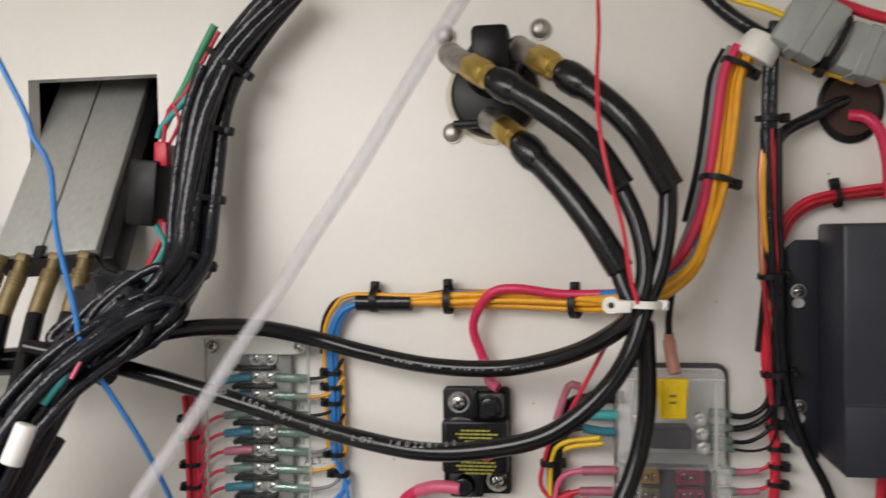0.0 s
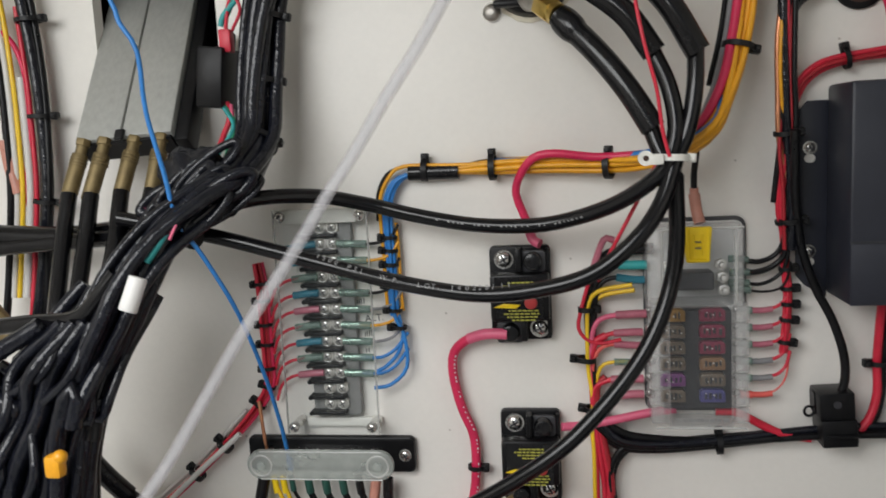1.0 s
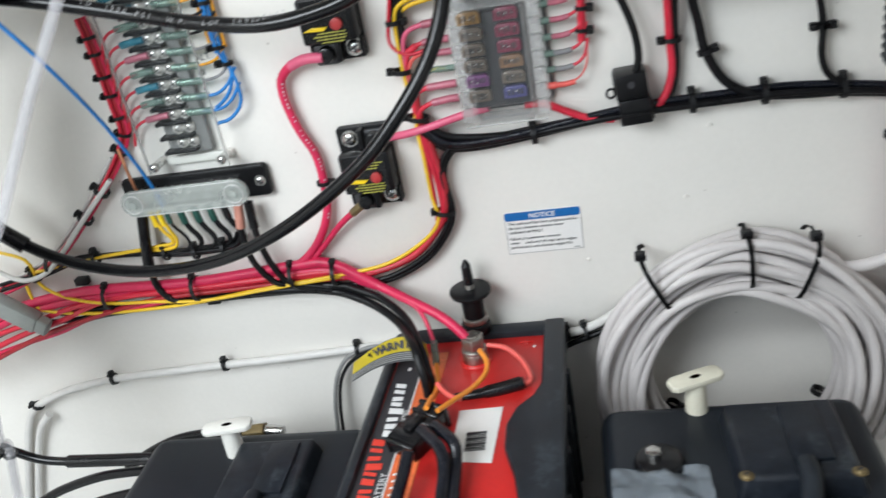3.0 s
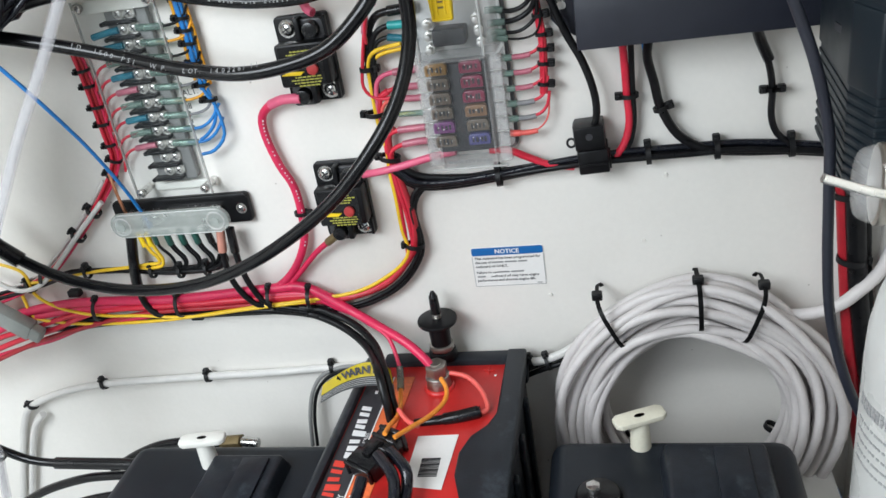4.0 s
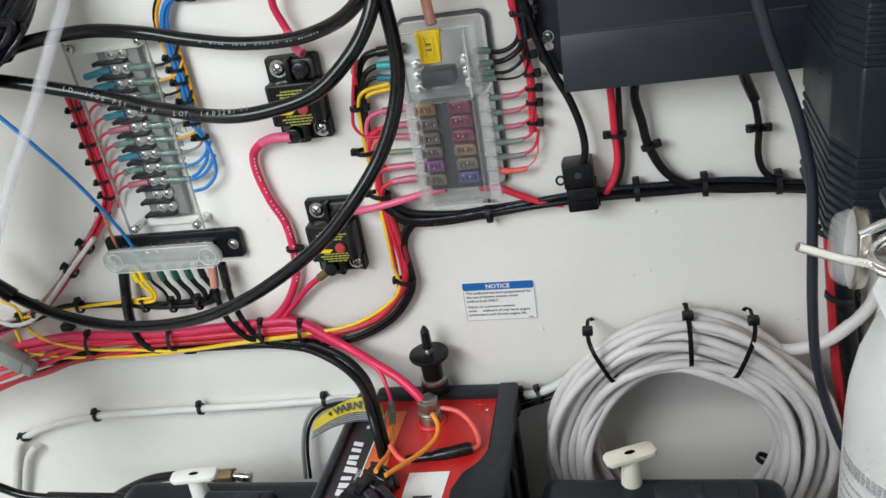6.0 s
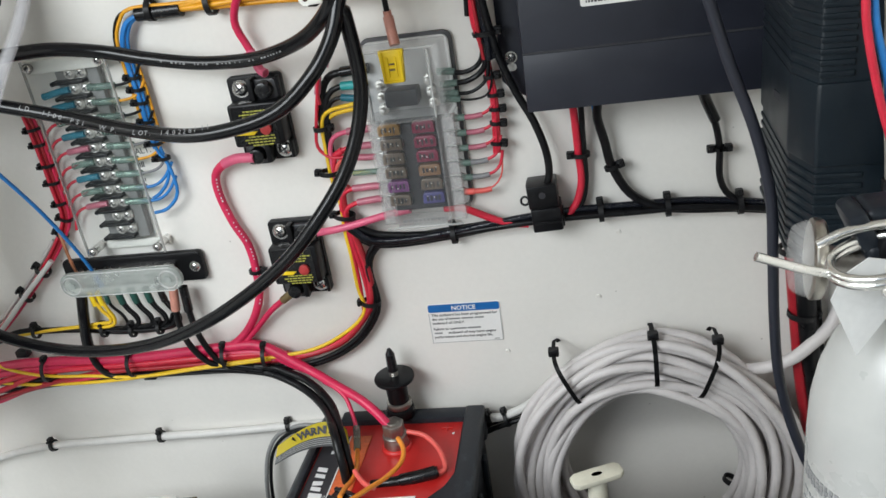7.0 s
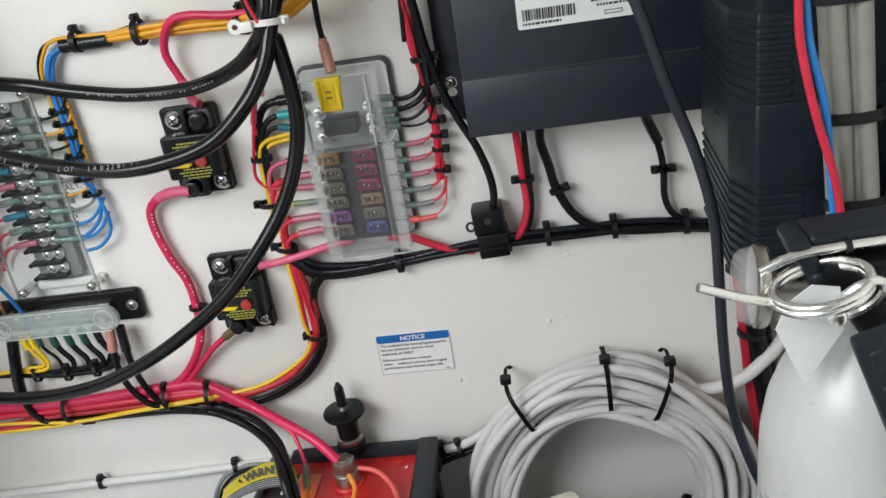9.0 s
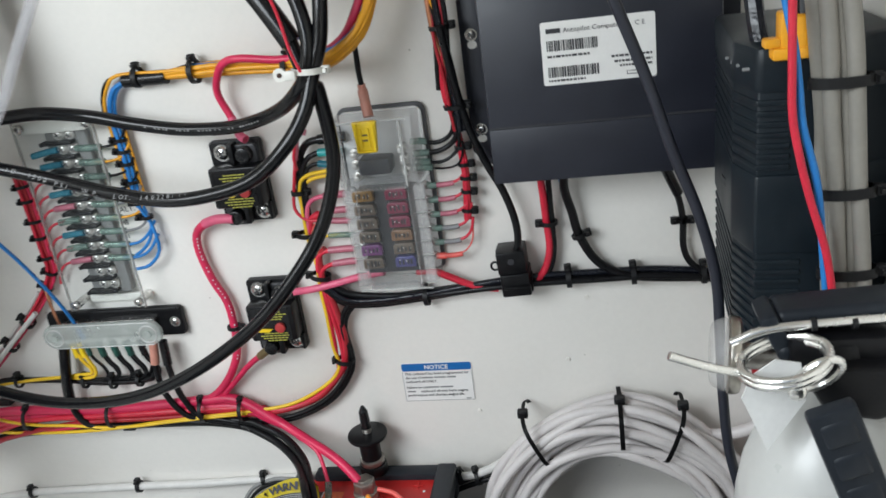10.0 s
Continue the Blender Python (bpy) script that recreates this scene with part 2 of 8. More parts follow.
def box(bm, x0, x1, y0, y1, z0, z1, bevel=0.0, seg=2, m=None):
    t = bmesh.new()
    bmesh.ops.create_cube(t, size=1)
    bmesh.ops.transform(t, matrix=Matrix.LocRotScale(((x0 + x1) / 2, (y0 + y1) / 2, (z0 + z1) / 2), None, (abs(x1 - x0), abs(y1 - y0), abs(z1 - z0))), verts=t.verts)
    if bevel:
        bmesh.ops.bevel(t, geom=t.edges[:], offset=bevel, segments=seg, profile=0.5, affect='EDGES')
    return merge(bm, t, m)


def cyl(bm, p0, p1, r0, r1=None, seg=20, bevel=0.0):
    p0, p1 = Vector(p0), Vector(p1)
    r1 = r0 if r1 is None else r1
    d = p1 - p0
    t = bmesh.new()
    bmesh.ops.create_cone(t, cap_ends=True, segments=seg, radius1=r0, radius2=r1, depth=d.length)
    if bevel:
        bmesh.ops.bevel(t, geom=[e for e in t.edges if len(e.link_faces) == 2 and e.calc_face_angle(0) > 0.8], offset=bevel, segments=2, profile=0.5, affect='EDGES')
    return merge(bm, t, Matrix.Translation((p0 + p1) / 2) @ d.to_track_quat('Z', 'Y').to_matrix().to_4x4())


def ball(bm, c, r, scale=(1, 1, 1), seg=16):
    t = bmesh.new()
    bmesh.ops.create_uvsphere(t, u_segments=seg, v_segments=seg // 2, radius=r)
    return merge(bm, t, Matrix.LocRotScale(c, None, scale))


def prism(bm, pts, y0, y1, bevel=0.0, m=None):
    """A flat outline in x and z, given depth along y."""
    t = bmesh.new()
    f = t.faces.new([t.verts.new((x, y0, z)) for x, z in pts])
    g = bmesh.ops.extrude_face_region(t, geom=[f])
    bmesh.ops.translate(t, vec=(0, y1 - y0, 0), verts=[v for v in g["geom"] if isinstance(v, bmesh.types.BMVert)])
    bmesh.ops.recalc_face_normals(t, faces=t.faces[:])
    if bevel:
        bmesh.ops.bevel(t, geom=t.edges[:], offset=bevel, segments=2, profile=0.5, affect='EDGES')
    return merge(bm, t, m)


def rounded(x0, x1, z0, z1, r, n=5):
    pts = []
    for cx, cz, a in ((x1 - r, z1 - r, 0), (x0 + r, z1 - r, 90), (x0 + r, z0 + r, 180), (x1 - r, z0 + r, 270)):
        for i in range(n + 1):
            w = radians(a + 90 * i / n)
            pts.append((cx + r * math.cos(w), cz + r * math.sin(w)))
    return pts


def spline(pts, step=0.006, least=3):
    """Points along a smooth curve through pts."""
    p = [Vector(q) for q in pts]
    p = [p[0] * 2 - p[1]] + p + [p[-1] * 2 - p[-2]]
    out = []
    for i in range(1, len(p) - 2):
        a, b, c, d = p[i - 1:i + 3]
        n = max(least, int((c - b).length / step))
        for k in range(n):
            t = k / n
            out.append(0.5 * (2 * b + (c - a) * t + (2 * a - 5 * b + 4 * c - d) * t * t + (3 * b - a - 3 * c + d) * t ** 3))
    return out + [p[-2]]


def frames(path):
    """Tangent and two normals carried along a path."""
    out, nrm = [], None
    for i, q in enumerate(path):
        tan = (path[min(i + 1, len(path) - 1)] - path[max(i - 1, 0)]).normalized()
        if nrm is None:
            nrm = Vector((0, -1, 0)) if abs(tan.y) < 0.9 else Vector((0, 0, 1))
        nrm = (nrm - tan * nrm.dot(tan))
        nrm = nrm.normalized() if nrm.length > 1e-6 else tan.orthogonal().normalized()
        out.append((tan, nrm, tan.cross(nrm)))
    return out


def sweep(bm, path, r, n=8, cap=True):
    """A round tube along a list of points; r may be one radius or one for each point."""
    rs = r if isinstance(r, (list, tuple)) else [r] * len(path)
    rings = []
    for q, (tan, a, b), rad in zip(path, frames(path), rs):
        rings.append([bm.verts.new(q + (a * math.cos(w) + b * math.sin(w)) * rad) for w in (2 * math.pi * k / n for k in range(n))])
    for u, v in zip(rings[:-1], rings[1:]):
        for k in range(n):
            bm.faces.new((u[k], u[(k + 1) % n], v[(k + 1) % n], v[k]))
    if cap:
        bm.faces.new(rings[0][::-1])
        bm.faces.new(rings[-1])
    return bm


def wire_bm(pts, r, n=8, step=0.006):
    return sweep(bmesh.new(), spline(pts, step), r, n)


PLACE = {}


def thing(name, at, label, category, group="", kind=""):
    ob = new(name)
    ob.location = at
    ob.empty_display_size = 0.02
    PLACE[ob] = Vector(at)
    return tagged(ob, label, category, group, kind)


def part(name, bm, material, parent=None, label="", smooth=40):
    """Links a bmesh, given in world places, as one mesh object under a thing or part."""
    bmesh.ops.recalc_face_normals(bm, faces=bm.faces[:])
    lo = Vector([min(v.co[i] for v in bm.verts) for i in range(3)])
    hi = Vector([max(v.co[i] for v in bm.verts) for i in range(3)])
    c = (lo + hi) / 2
    bmesh.ops.translate(bm, vec=-c, verts=bm.verts[:])
    me = bpy.data.meshes.new(name)
    bm.to_mesh(me)
    bm.free()
    me.materials.append(material)
    if smooth:
        me.shade_smooth()
        me.set_sharp_from_angle(angle=radians(smooth))
    ob = new(name, me)
    ob.location = c - (PLACE[parent] if parent else Vector())
    ob.parent = parent
    PLACE[ob] = c
    if label:
        ob["label"] = label
    return ob


def wire(parent, pts, r, material, name="wire", label="", n=8, step=0.006):
    return part(name, wire_bm(pts, r, n, step), material, parent, label, smooth=60)


def bundle(parent, pts, wires, spread, name="wire", twist=0.0, seed=1, step=0.008, n=7, gather=False):
    """Several wires that run side by side along one path. wires: (material, radius) each."""
    rng = random.Random(seed)
    path = spline(pts, step)
    fr = frames(path)
    for i, (material, r) in enumerate(wires):
        a0 = 2 * math.pi * (i + 0.3 * rng.random()) / len(wires)
        k0 = spread * (0.55 + 0.5 * rng.random()) if len(wires) > 1 else 0
        ph, w = rng.random() * 6.28, 0.35 + 0.4 * rng.random()
        line = []
        for j, (q, (tan, a, b)) in enumerate(zip(path, fr)):
            u = j / max(1, len(path) - 1)
            ang = a0 + twist * u + w * math.sin(3.1 * u * 2 + ph)
            k = k0 * (1 + 0.25 * math.sin(7 * u + ph)) * (min(1, 0.35 + 7 * u) if gather else 1)
            line.append(q + a * (math.cos(ang) * k) + b * (math.sin(ang) * k))
        part(name, sweep(bmesh.new(), line, r, n), material, parent, smooth=60)


def tie(parent, p, along, r, flip=1, name="cable_tie", material=None, width=0.0035, squash=1.0):
    """A nylon strap round a bundle at p, with its square head and cut tail."""
    along = Vector(along).normalized()
    p = Vector(p)
    a = Vector((0, -1, 0))
    a = (a - along * a.dot(along)).normalized()
    b = along.cross(a)
    bm = bmesh.new()
    m = Matrix.Translation(p) @ Matrix((b.to_4d(), a.to_4d(), along.to_4d(), (0, 0, 0, 1))).transposed()
    for i in range(3):
        for j in range(3):
            m[i][j] = (b, a, along)[j][i]
    m[3][0] = m[3][1] = m[3][2] = 0
    n = 18
    t = bmesh.new()
    ro, ri, h = r + 0.0013, r - 0.0002, width / 2
    rings = [[t.verts.new((rad * math.cos(w), squash * rad * math.sin(w), z)) for w in (2 * math.pi * k / n for k in range(n))] for rad, z in ((ri, -h), (ro, -h), (ro, h), (ri, h))]
    for u, v in zip(rings, rings[1:] + rings[:1]):
        for k in range(n):
            t.faces.new((u[k], u[(k + 1) % n], v[(k + 1) % n], v[k]))
    merge(bm, t, m)
    box(bm, flip * (r - 0.001), flip * (r + 0.0055), -0.003, 0.003, -0.0032, 0.0032, 0.0008, 1, m)
    box(bm, flip * (r + 0.0015), flip * (r + 0.004), 0.002, 0.0065, -0.0016, 0.0016, 0, 1, m)
    return part(name, bm, material or TIE, parent)


def ties(parent, pts, spots, r, flip=1, **kw):
    """Straps at the given shares of the length of a path."""
    path = spline(pts, 0.004)
    fr = frames(path)
    for s in spots:
        i = min(len(path) - 1, int(s * (len(path) - 1)))
        tie(parent, path[i], fr[i][0], r, flip, **kw)


def screw(parent, c, r, material=None, name="screw", out=(0, -1, 0)):
    """A pan head with a cross slot on a washer."""
    c, out = Vector(c), Vector(out).normalized()
    bm = bmesh.new()
    cyl(bm, c, c + out * 0.0008, r * 1.25, seg=20)
    q = out.to_track_quat('Z', 'Y').to_matrix().to_4x4()
    t = bmesh.new()
    bmesh.ops.create_uvsphere(t, u_segments=18, v_segments=10, radius=r)
    bmesh.ops.delete(t, geom=[v for v in t.verts if v.co.z < -1e-5], context='VERTS')
    merge(bm, t, Matrix.Translation(c + out * 0.0008) @ q @ Matrix.Diagonal((1, 1, 0.55, 1)))
    s = part(name, bm, material or STEEL, parent)
    bm = bmesh.new()
    for w in (0.5, 0.5 + math.pi / 2):
        box(bm, -r * 0.62, r * 0.62, -r * 0.11, r * 0.11, 0, r * 0.06, 0, 1, Matrix.Translation(c + out * (0.0008 + r * 0.52)) @ q @ Matrix.Rotation(w, 4, 'Z'))
    part("cross_slot", bm, INK, s)
    return s


def writing(parent, string, size, m, material, name="writing", depth=0.0, align='LEFT', bold=0.0):
    """Lettering in the built-in font, turned into a mesh, at the pose m (x along the line, z out of the face)."""
    cu = bpy.data.curves.new("text", 'FONT')
    cu.body, cu.size, cu.align_x, cu.extrude = string, size, align, depth
    cu.resolution_u, cu.offset = 2, bold
    tmp = bpy.data.objects.new("text", cu)
    me = bpy.data.meshes.new_from_object(tmp)
    bpy.data.objects.remove(tmp)
    bm = bmesh.new()
    bm.from_mesh(me)
    bpy.data.meshes.remove(me)
    bmesh.ops.transform(bm, matrix=m, verts=bm.verts[:])
    return part(name, bm, material, parent, smooth=0)


def wall_m(x, y, z, turn=0):
    """Pose of lettering on a face that looks to -y."""
    return Matrix.Translation((x, y, z)) @ Matrix.Rotation(radians(90), 4, 'X') @ Matrix.Rotation(radians(turn), 4, 'Z')


def top_m(x, y, z, turn=0):
    return Matrix.Translation((x, y, z)) @ Matrix.Rotation(radians(turn), 4, 'Z')


# ---- the locker ----
RIGHT, LEFT, FLOOR, TOP = 0.470, -0.85, -0.10, 0.94
HOLE = (-0.382, -0.271, 0.662, 0.773)


def ease(u):
    u = min(1, max(0, u))
    return u * u * (3 - 2 * u)


def recess(x, z):
    """How far the mounting wall falls back low down, towards the hull side."""
    return 0.024 * ease((-0.02 - x) / 0.36) * ease((0.25 - z) / 0.13) + 0.030 * ease((x - 0.12) / 0.12) * ease((0.19 - z) / 0.10)


def mounting_wall():
    xs = sorted([LEFT + (RIGHT - LEFT) * i / 44 for i in range(45)] + [HOLE[0], HOLE[1]])
    zs = sorted([FLOOR + 0.38 * i / 46 for i in range(47)] + [0.45, 0.6, HOLE[2], HOLE[3], 0.9, TOP])
    bm = B()
    grid = {}
    for layer, back in ((0, 0.0), (1, 0.014)):
        for i, x in enumerate(xs):
            for j, z in enumerate(zs):
                grid[layer, i, j] = bm.verts.new((x, recess(x, z) + back, z))
    hi = (xs.index(HOLE[0]), xs.index(HOLE[1]))
    hj = (zs.index(HOLE[2]), zs.index(HOLE[3]))
    inside = lambda i, j: hi[0] <= i < hi[1] and hj[0] <= j < hj[1]
    for i in range(len(xs) - 1):
        for j in range(len(zs) - 1):
            if inside(i, j):
                continue
            for layer in (0, 1):
                bm.faces.new([grid[layer, a, b] for a, b in ((i, j), (i + 1, j), (i + 1, j + 1), (i, j + 1))])
            for (a, b), (c, d), o in (((i, j), (i + 1, j), (0, -1)), ((i, j + 1), (i + 1, j + 1), (0, 1)), ((i, j), (i, j + 1), (-1, 0)), ((i + 1, j), (i + 1, j + 1), (1, 0))):
                u, v = i + o[0], j + o[1]
                if inside(u, v) or not (0 <= u < len(xs) - 1 and 0 <= v < len(zs) - 1):
                    bm.faces.new((grid[0, a, b], grid[0, c, d], grid[1, c, d], grid[1, a, b]))
    return part("wall_front", bm, GELCOAT, smooth=50)


tagged(mounting_wall(), "smooth white gelcoat bulkhead carrying the wiring", "wall", kind="structure")
tagged(part("wall_right", box(B(), RIGHT, RIGHT + 0.03, -1.5, 0.30, FLOOR, TOP), GELCOAT2), "white gelcoat side of the locker", "wall", kind="structure")
tagged(part("wall_left", box(B(), LEFT - 0.03, LEFT, -1.5, 0.30, FLOOR, TOP), GELCOAT2), "white gelcoat side of the locker", "wall", kind="structure")
tagged(part("wall_rear", box(B(), LEFT, RIGHT, -1.53, -1.5, FLOOR, 0.38), DECK), "grey low coaming behind the open hatch", "wall", kind="structure")
# wall_behind is a board coloured dark for the shade seen through the cut-out.
tagged(part("wall_behind", box(B(), LEFT, RIGHT, 0.27, 0.30, FLOOR, TOP), HOLESHADE), "backing board coloured dark for the shade in the hull space", "wall", kind="structure")
tagged(part("floor", box(B(), LEFT, RIGHT, -1.5, 0.27, FLOOR - 0.03, FLOOR), DECK), "grey painted locker floor", "floor", kind="structure")
# Unseen overhang; its height and reach are set to darken the upper wall.
tagged(part("ceiling", box(B(), LEFT, RIGHT, -0.60, 0.27, TOP, TOP + 0.03), GELCOAT2), "white underside of an unseen deck, sized to shade the upper bulkhead", "ceiling", kind="structure")

# Two unseen strips, added to cut light at the left and right.
tagged(part("ceiling", box(B(), 0.14, RIGHT, -1.15, -0.601, TOP, TOP + 0.03), GELCOAT2), "unseen white side deck, added beside the hatch to hold back light", "ceiling", kind="structure")
tagged(part("ceiling", box(B(), LEFT, -0.80, -1.15, -0.601, TOP, TOP + 0.03), GELCOAT2), "unseen white side deck, added beside the hatch to hold back light", "ceiling", kind="structure")

# small marks on the bulkhead
for q in [(0.2850, -0.0000, 0.3480), (0.2630, -0.0000, 0.2820), (0.1700, -0.0000, 0.2260)]:
    bm = B()
    cyl(bm, q, Vector(q) + Vector((0, -0.0012, 0)), 0.0024, 0.0018, 12)
    tagged(part("filled_screw_hole", bm, GELCOAT2), "small filled screw hole in white gelcoat", "plug", "filled screw holes")

# ---- devices on the bulkhead ----
def fuse_block():
    x0, x1, z0, z1 = 0.074, 0.157, 0.386, 0.549
    t = thing("fuse_block", (0.115, 0, 0.386), "twelve-way blade fuse block with a clear cover and yellow latch", "fuse block")
    base = B()
    prism(base, rounded(x0 + 0.003, x1, z0 + 0.003, z1, 0.008), -0.001, -0.006, 0.0015)
    box(base, 0.088, 0.142, -0.028, -0.008, 0.398, 0.478, 0.002)
    part("base", base, FUSEGREY, t)
    bm = B()
    prism(bm, rounded(x0 + 0.006, x1 - 0.003, z0 + 0.006, z1 - 0.003, 0.006), -0.0062, -0.0090, 0.0008)
    part("base_plate", bm, SILVERLABEL, t, "pale grey inner plate")
    # six pairs of terminal posts on each side
    for side in (-1, 1):
        for i in range(6):
            z = 0.474 - i * 0.0138
            x = 0.115 + side * 0.034
            screw(t, (x, -0.009, z), 0.0034, name="terminal_screw")
    rng = random.Random(4)
    order = ((5, 1), (2, 1), (2, 1), (2, 0), (3, 2), (2, 4))
    for i in range(6):
        for k, side in enumerate((-1, 1)):
            x, z = 0.1112 + side * 0.0150, 0.4755 - i * 0.0130
            bm = B()
            prism(bm, [(x - 0.0096, z - 0.0050), (x + 0.0096, z - 0.0050), (x + 0.0096, z + 0.0030), (x + 0.0072, z + 0.0052), (x - 0.0072, z + 0.0052), (x - 0.0096, z + 0.0030)], -0.0275, -0.0345, 0.0008)
            f = part("blade_fuse", bm, FUSECOLS[order[i][k]], t)
            bm = B()
            for u in range(4):
                c, lean = x - 0.0056 + u * 0.0036, 0.0006 * rng.uniform(-1, 1)
                box(bm, c - 0.0007, c + 0.0006 + 0.0010 * rng.random(), -0.0350, -0.0346, z - 0.0030 + 0.0016 * rng.random(), z + 0.0018 + 0.0012 * rng.random(), 0, 1, Matrix.Translation((lean, 0, 0)))
            part("rating_mark", bm, INK, f)
            bm = B()
            for u in range(3):
                c, e = x - 0.0062 + u * 0.0052 + 0.0016 * rng.random(), z - 0.002 + 0.004 * rng.random()
                box(bm, c, c + 0.0012, -0.0349, -0.0345, e, e + 0.0011)
            part("test_contact", bm, NICKEL, f)
    # the stepped clear cover: low frosted wings, a raised window over the fuses and a taller head
    cov = None
    for (a, b, d, e, wing, top, inset, foot) in ((0.077, 0.1515, 0.4845, 0.5450, -0.036, -0.047, 0.009, False), (0.078, 0.1545, 0.387, 0.4841, -0.033, -0.041, 0.0125, True)):
        prof = [(a, -0.010), (a + 0.0015, wing), (a + inset, wing - 0.001), (a + inset + 0.0015, top), (b - inset - 0.0015, top), (b - inset, wing - 0.001), (b - 0.0015, wing), (b, -0.010)]
        bm = B()
        f = [bm.verts.new((x, y, d)) for x, y in prof]
        g = [bm.verts.new((x, y, e)) for x, y in prof]
        for k in range(7):
            if k != 3:
                bm.faces.new((f[k], f[k + 1], g[k + 1], g[k]))
        bm.faces.new(f if foot else g)
        if not foot:
            bm.faces.new(f)
        bmesh.ops.recalc_face_normals(bm, faces=bm.faces[:])
        bmesh.ops.bevel(bm, geom=[q for q in bm.edges if len(q.link_faces) == 2], offset=0.002, segments=2, profile=0.5, affect='EDGES')
        bmesh.ops.solidify(bm, geom=bm.faces[:], thickness=0.0014)
        cov = part("cover_foot" if foot else "cover_head", bm, FROST, t, "frosted clear snap-on cover")
        cov.visible_shadow = False
        bm = box(B(), a + inset + 0.0022, b - inset - 0.0022, top - 0.0003, top + 0.0012, d + 0.001, e - 0.001, 0.0004, 1)
        w = part("cover_window", bm, COVER, cov, "clear window of the cover")
        w.visible_shadow = False
        sides = [] if foot else [a + inset + 0.001, b - inset - 0.001]
        for x in sides:
            r = part("cover_edge", box(B(), x - 0.0009, x + 0.0009, top - 0.0016, top + 0.0006, d + 0.002, e - 0.002, 0.0006, 1), COVERLIP, cov)
            r.visible_shadow = False
        r = part("cover_edge", box(B(), a + 0.004, b - 0.004, top - 0.0014, top + 0.0006, (d if foot else e) - 0.0009, (d if foot else e) + 0.0009, 0.0006, 1), COVERLIP, cov)
        r.visible_shadow = False
    # moulded bulges over each terminal
    for side in (-1, 1):
        for i in range(7):
            z = 0.396 + i * 0.0135
            x = 0.1162 + side * 0.0322
            r = part("cover_rib", box(B(), x - 0.0052, x + 0.0052, -0.0372, -0.0335, z - 0.0058, z + 0.0058, 0.0018, 2), FROST, cov)
            r.visible_shadow = False
            r = part("rib_lip", box(B(), x - 0.0050, x + 0.0050, -0.0376, -0.0368, z - 0.0062, z - 0.0053, 0.0003, 1), COVERLIP, cov)
            r.visible_shadow = False
    y = B()
    prism(y, [(0.1045, 0.5195), (0.1215, 0.5195), (0.1235, 0.5465), (0.1025, 0.5465)], -0.0475, -0.0530, 0.0015)
    for a, b, c, d in ((0.1045, 0.1068, 0.5205, 0.5450), (0.1192, 0.1215, 0.5205, 0.5450), (0.1060, 0.1200, 0.5200, 0.5222), (0.1088, 0.1106, 0.5250, 0.5410), (0.1154, 0.1172, 0.5250, 0.5410), (0.1096, 0.1164, 0.5318, 0.5340)):
        box(y, a, b, -0.0540, -0.0528, c, d, 0.0005, 1)
    part("latch", y, YELLOWPLASTIC, t, "bright yellow cover latch with a moulded grip")
    bm = B()
    for c in (0.5300, 0.5346):
        box(bm, 0.1108, 0.1152, -0.0534, -0.0529, c, c + 0.0014)
    part("latch_slot", bm, OLDBRASS, t)
    bm = B()
    box(bm, 0.099, 0.127, -0.040, -0.020, 0.4960, 0.5100, 0.002)
    part("main_stud_block", bm, FUSEGREY, t)
    for x, z in ((0.093, 0.502), (0.093, 0.491), (0.0935, 0.512), (0.135, 0.513), (0.136, 0.503), (0.137, 0.493)):
        bm = B()
        cyl(bm, (x, -0.009, z), (x, -0.031, z), 0.0026, seg=10, bevel=0.0005)
        cyl(bm, (x, -0.018, z), (x, -0.024, z), 0.0048, seg=6, bevel=0.0005)
        part("stud_nut", bm, NICKEL, t, "bright plated stud and nut")
    # label strip at the foot of the cover
    bm = B()
    u = 0.097
    while u < 0.136:
        l = 0.002 + 0.003 * rng.random()
        box(bm, u, u + l, -0.0425, -0.0419, 0.3925, 0.3950)
        u += l + 0.0012
    part("label_print", bm, INKGREY, t)
    return t


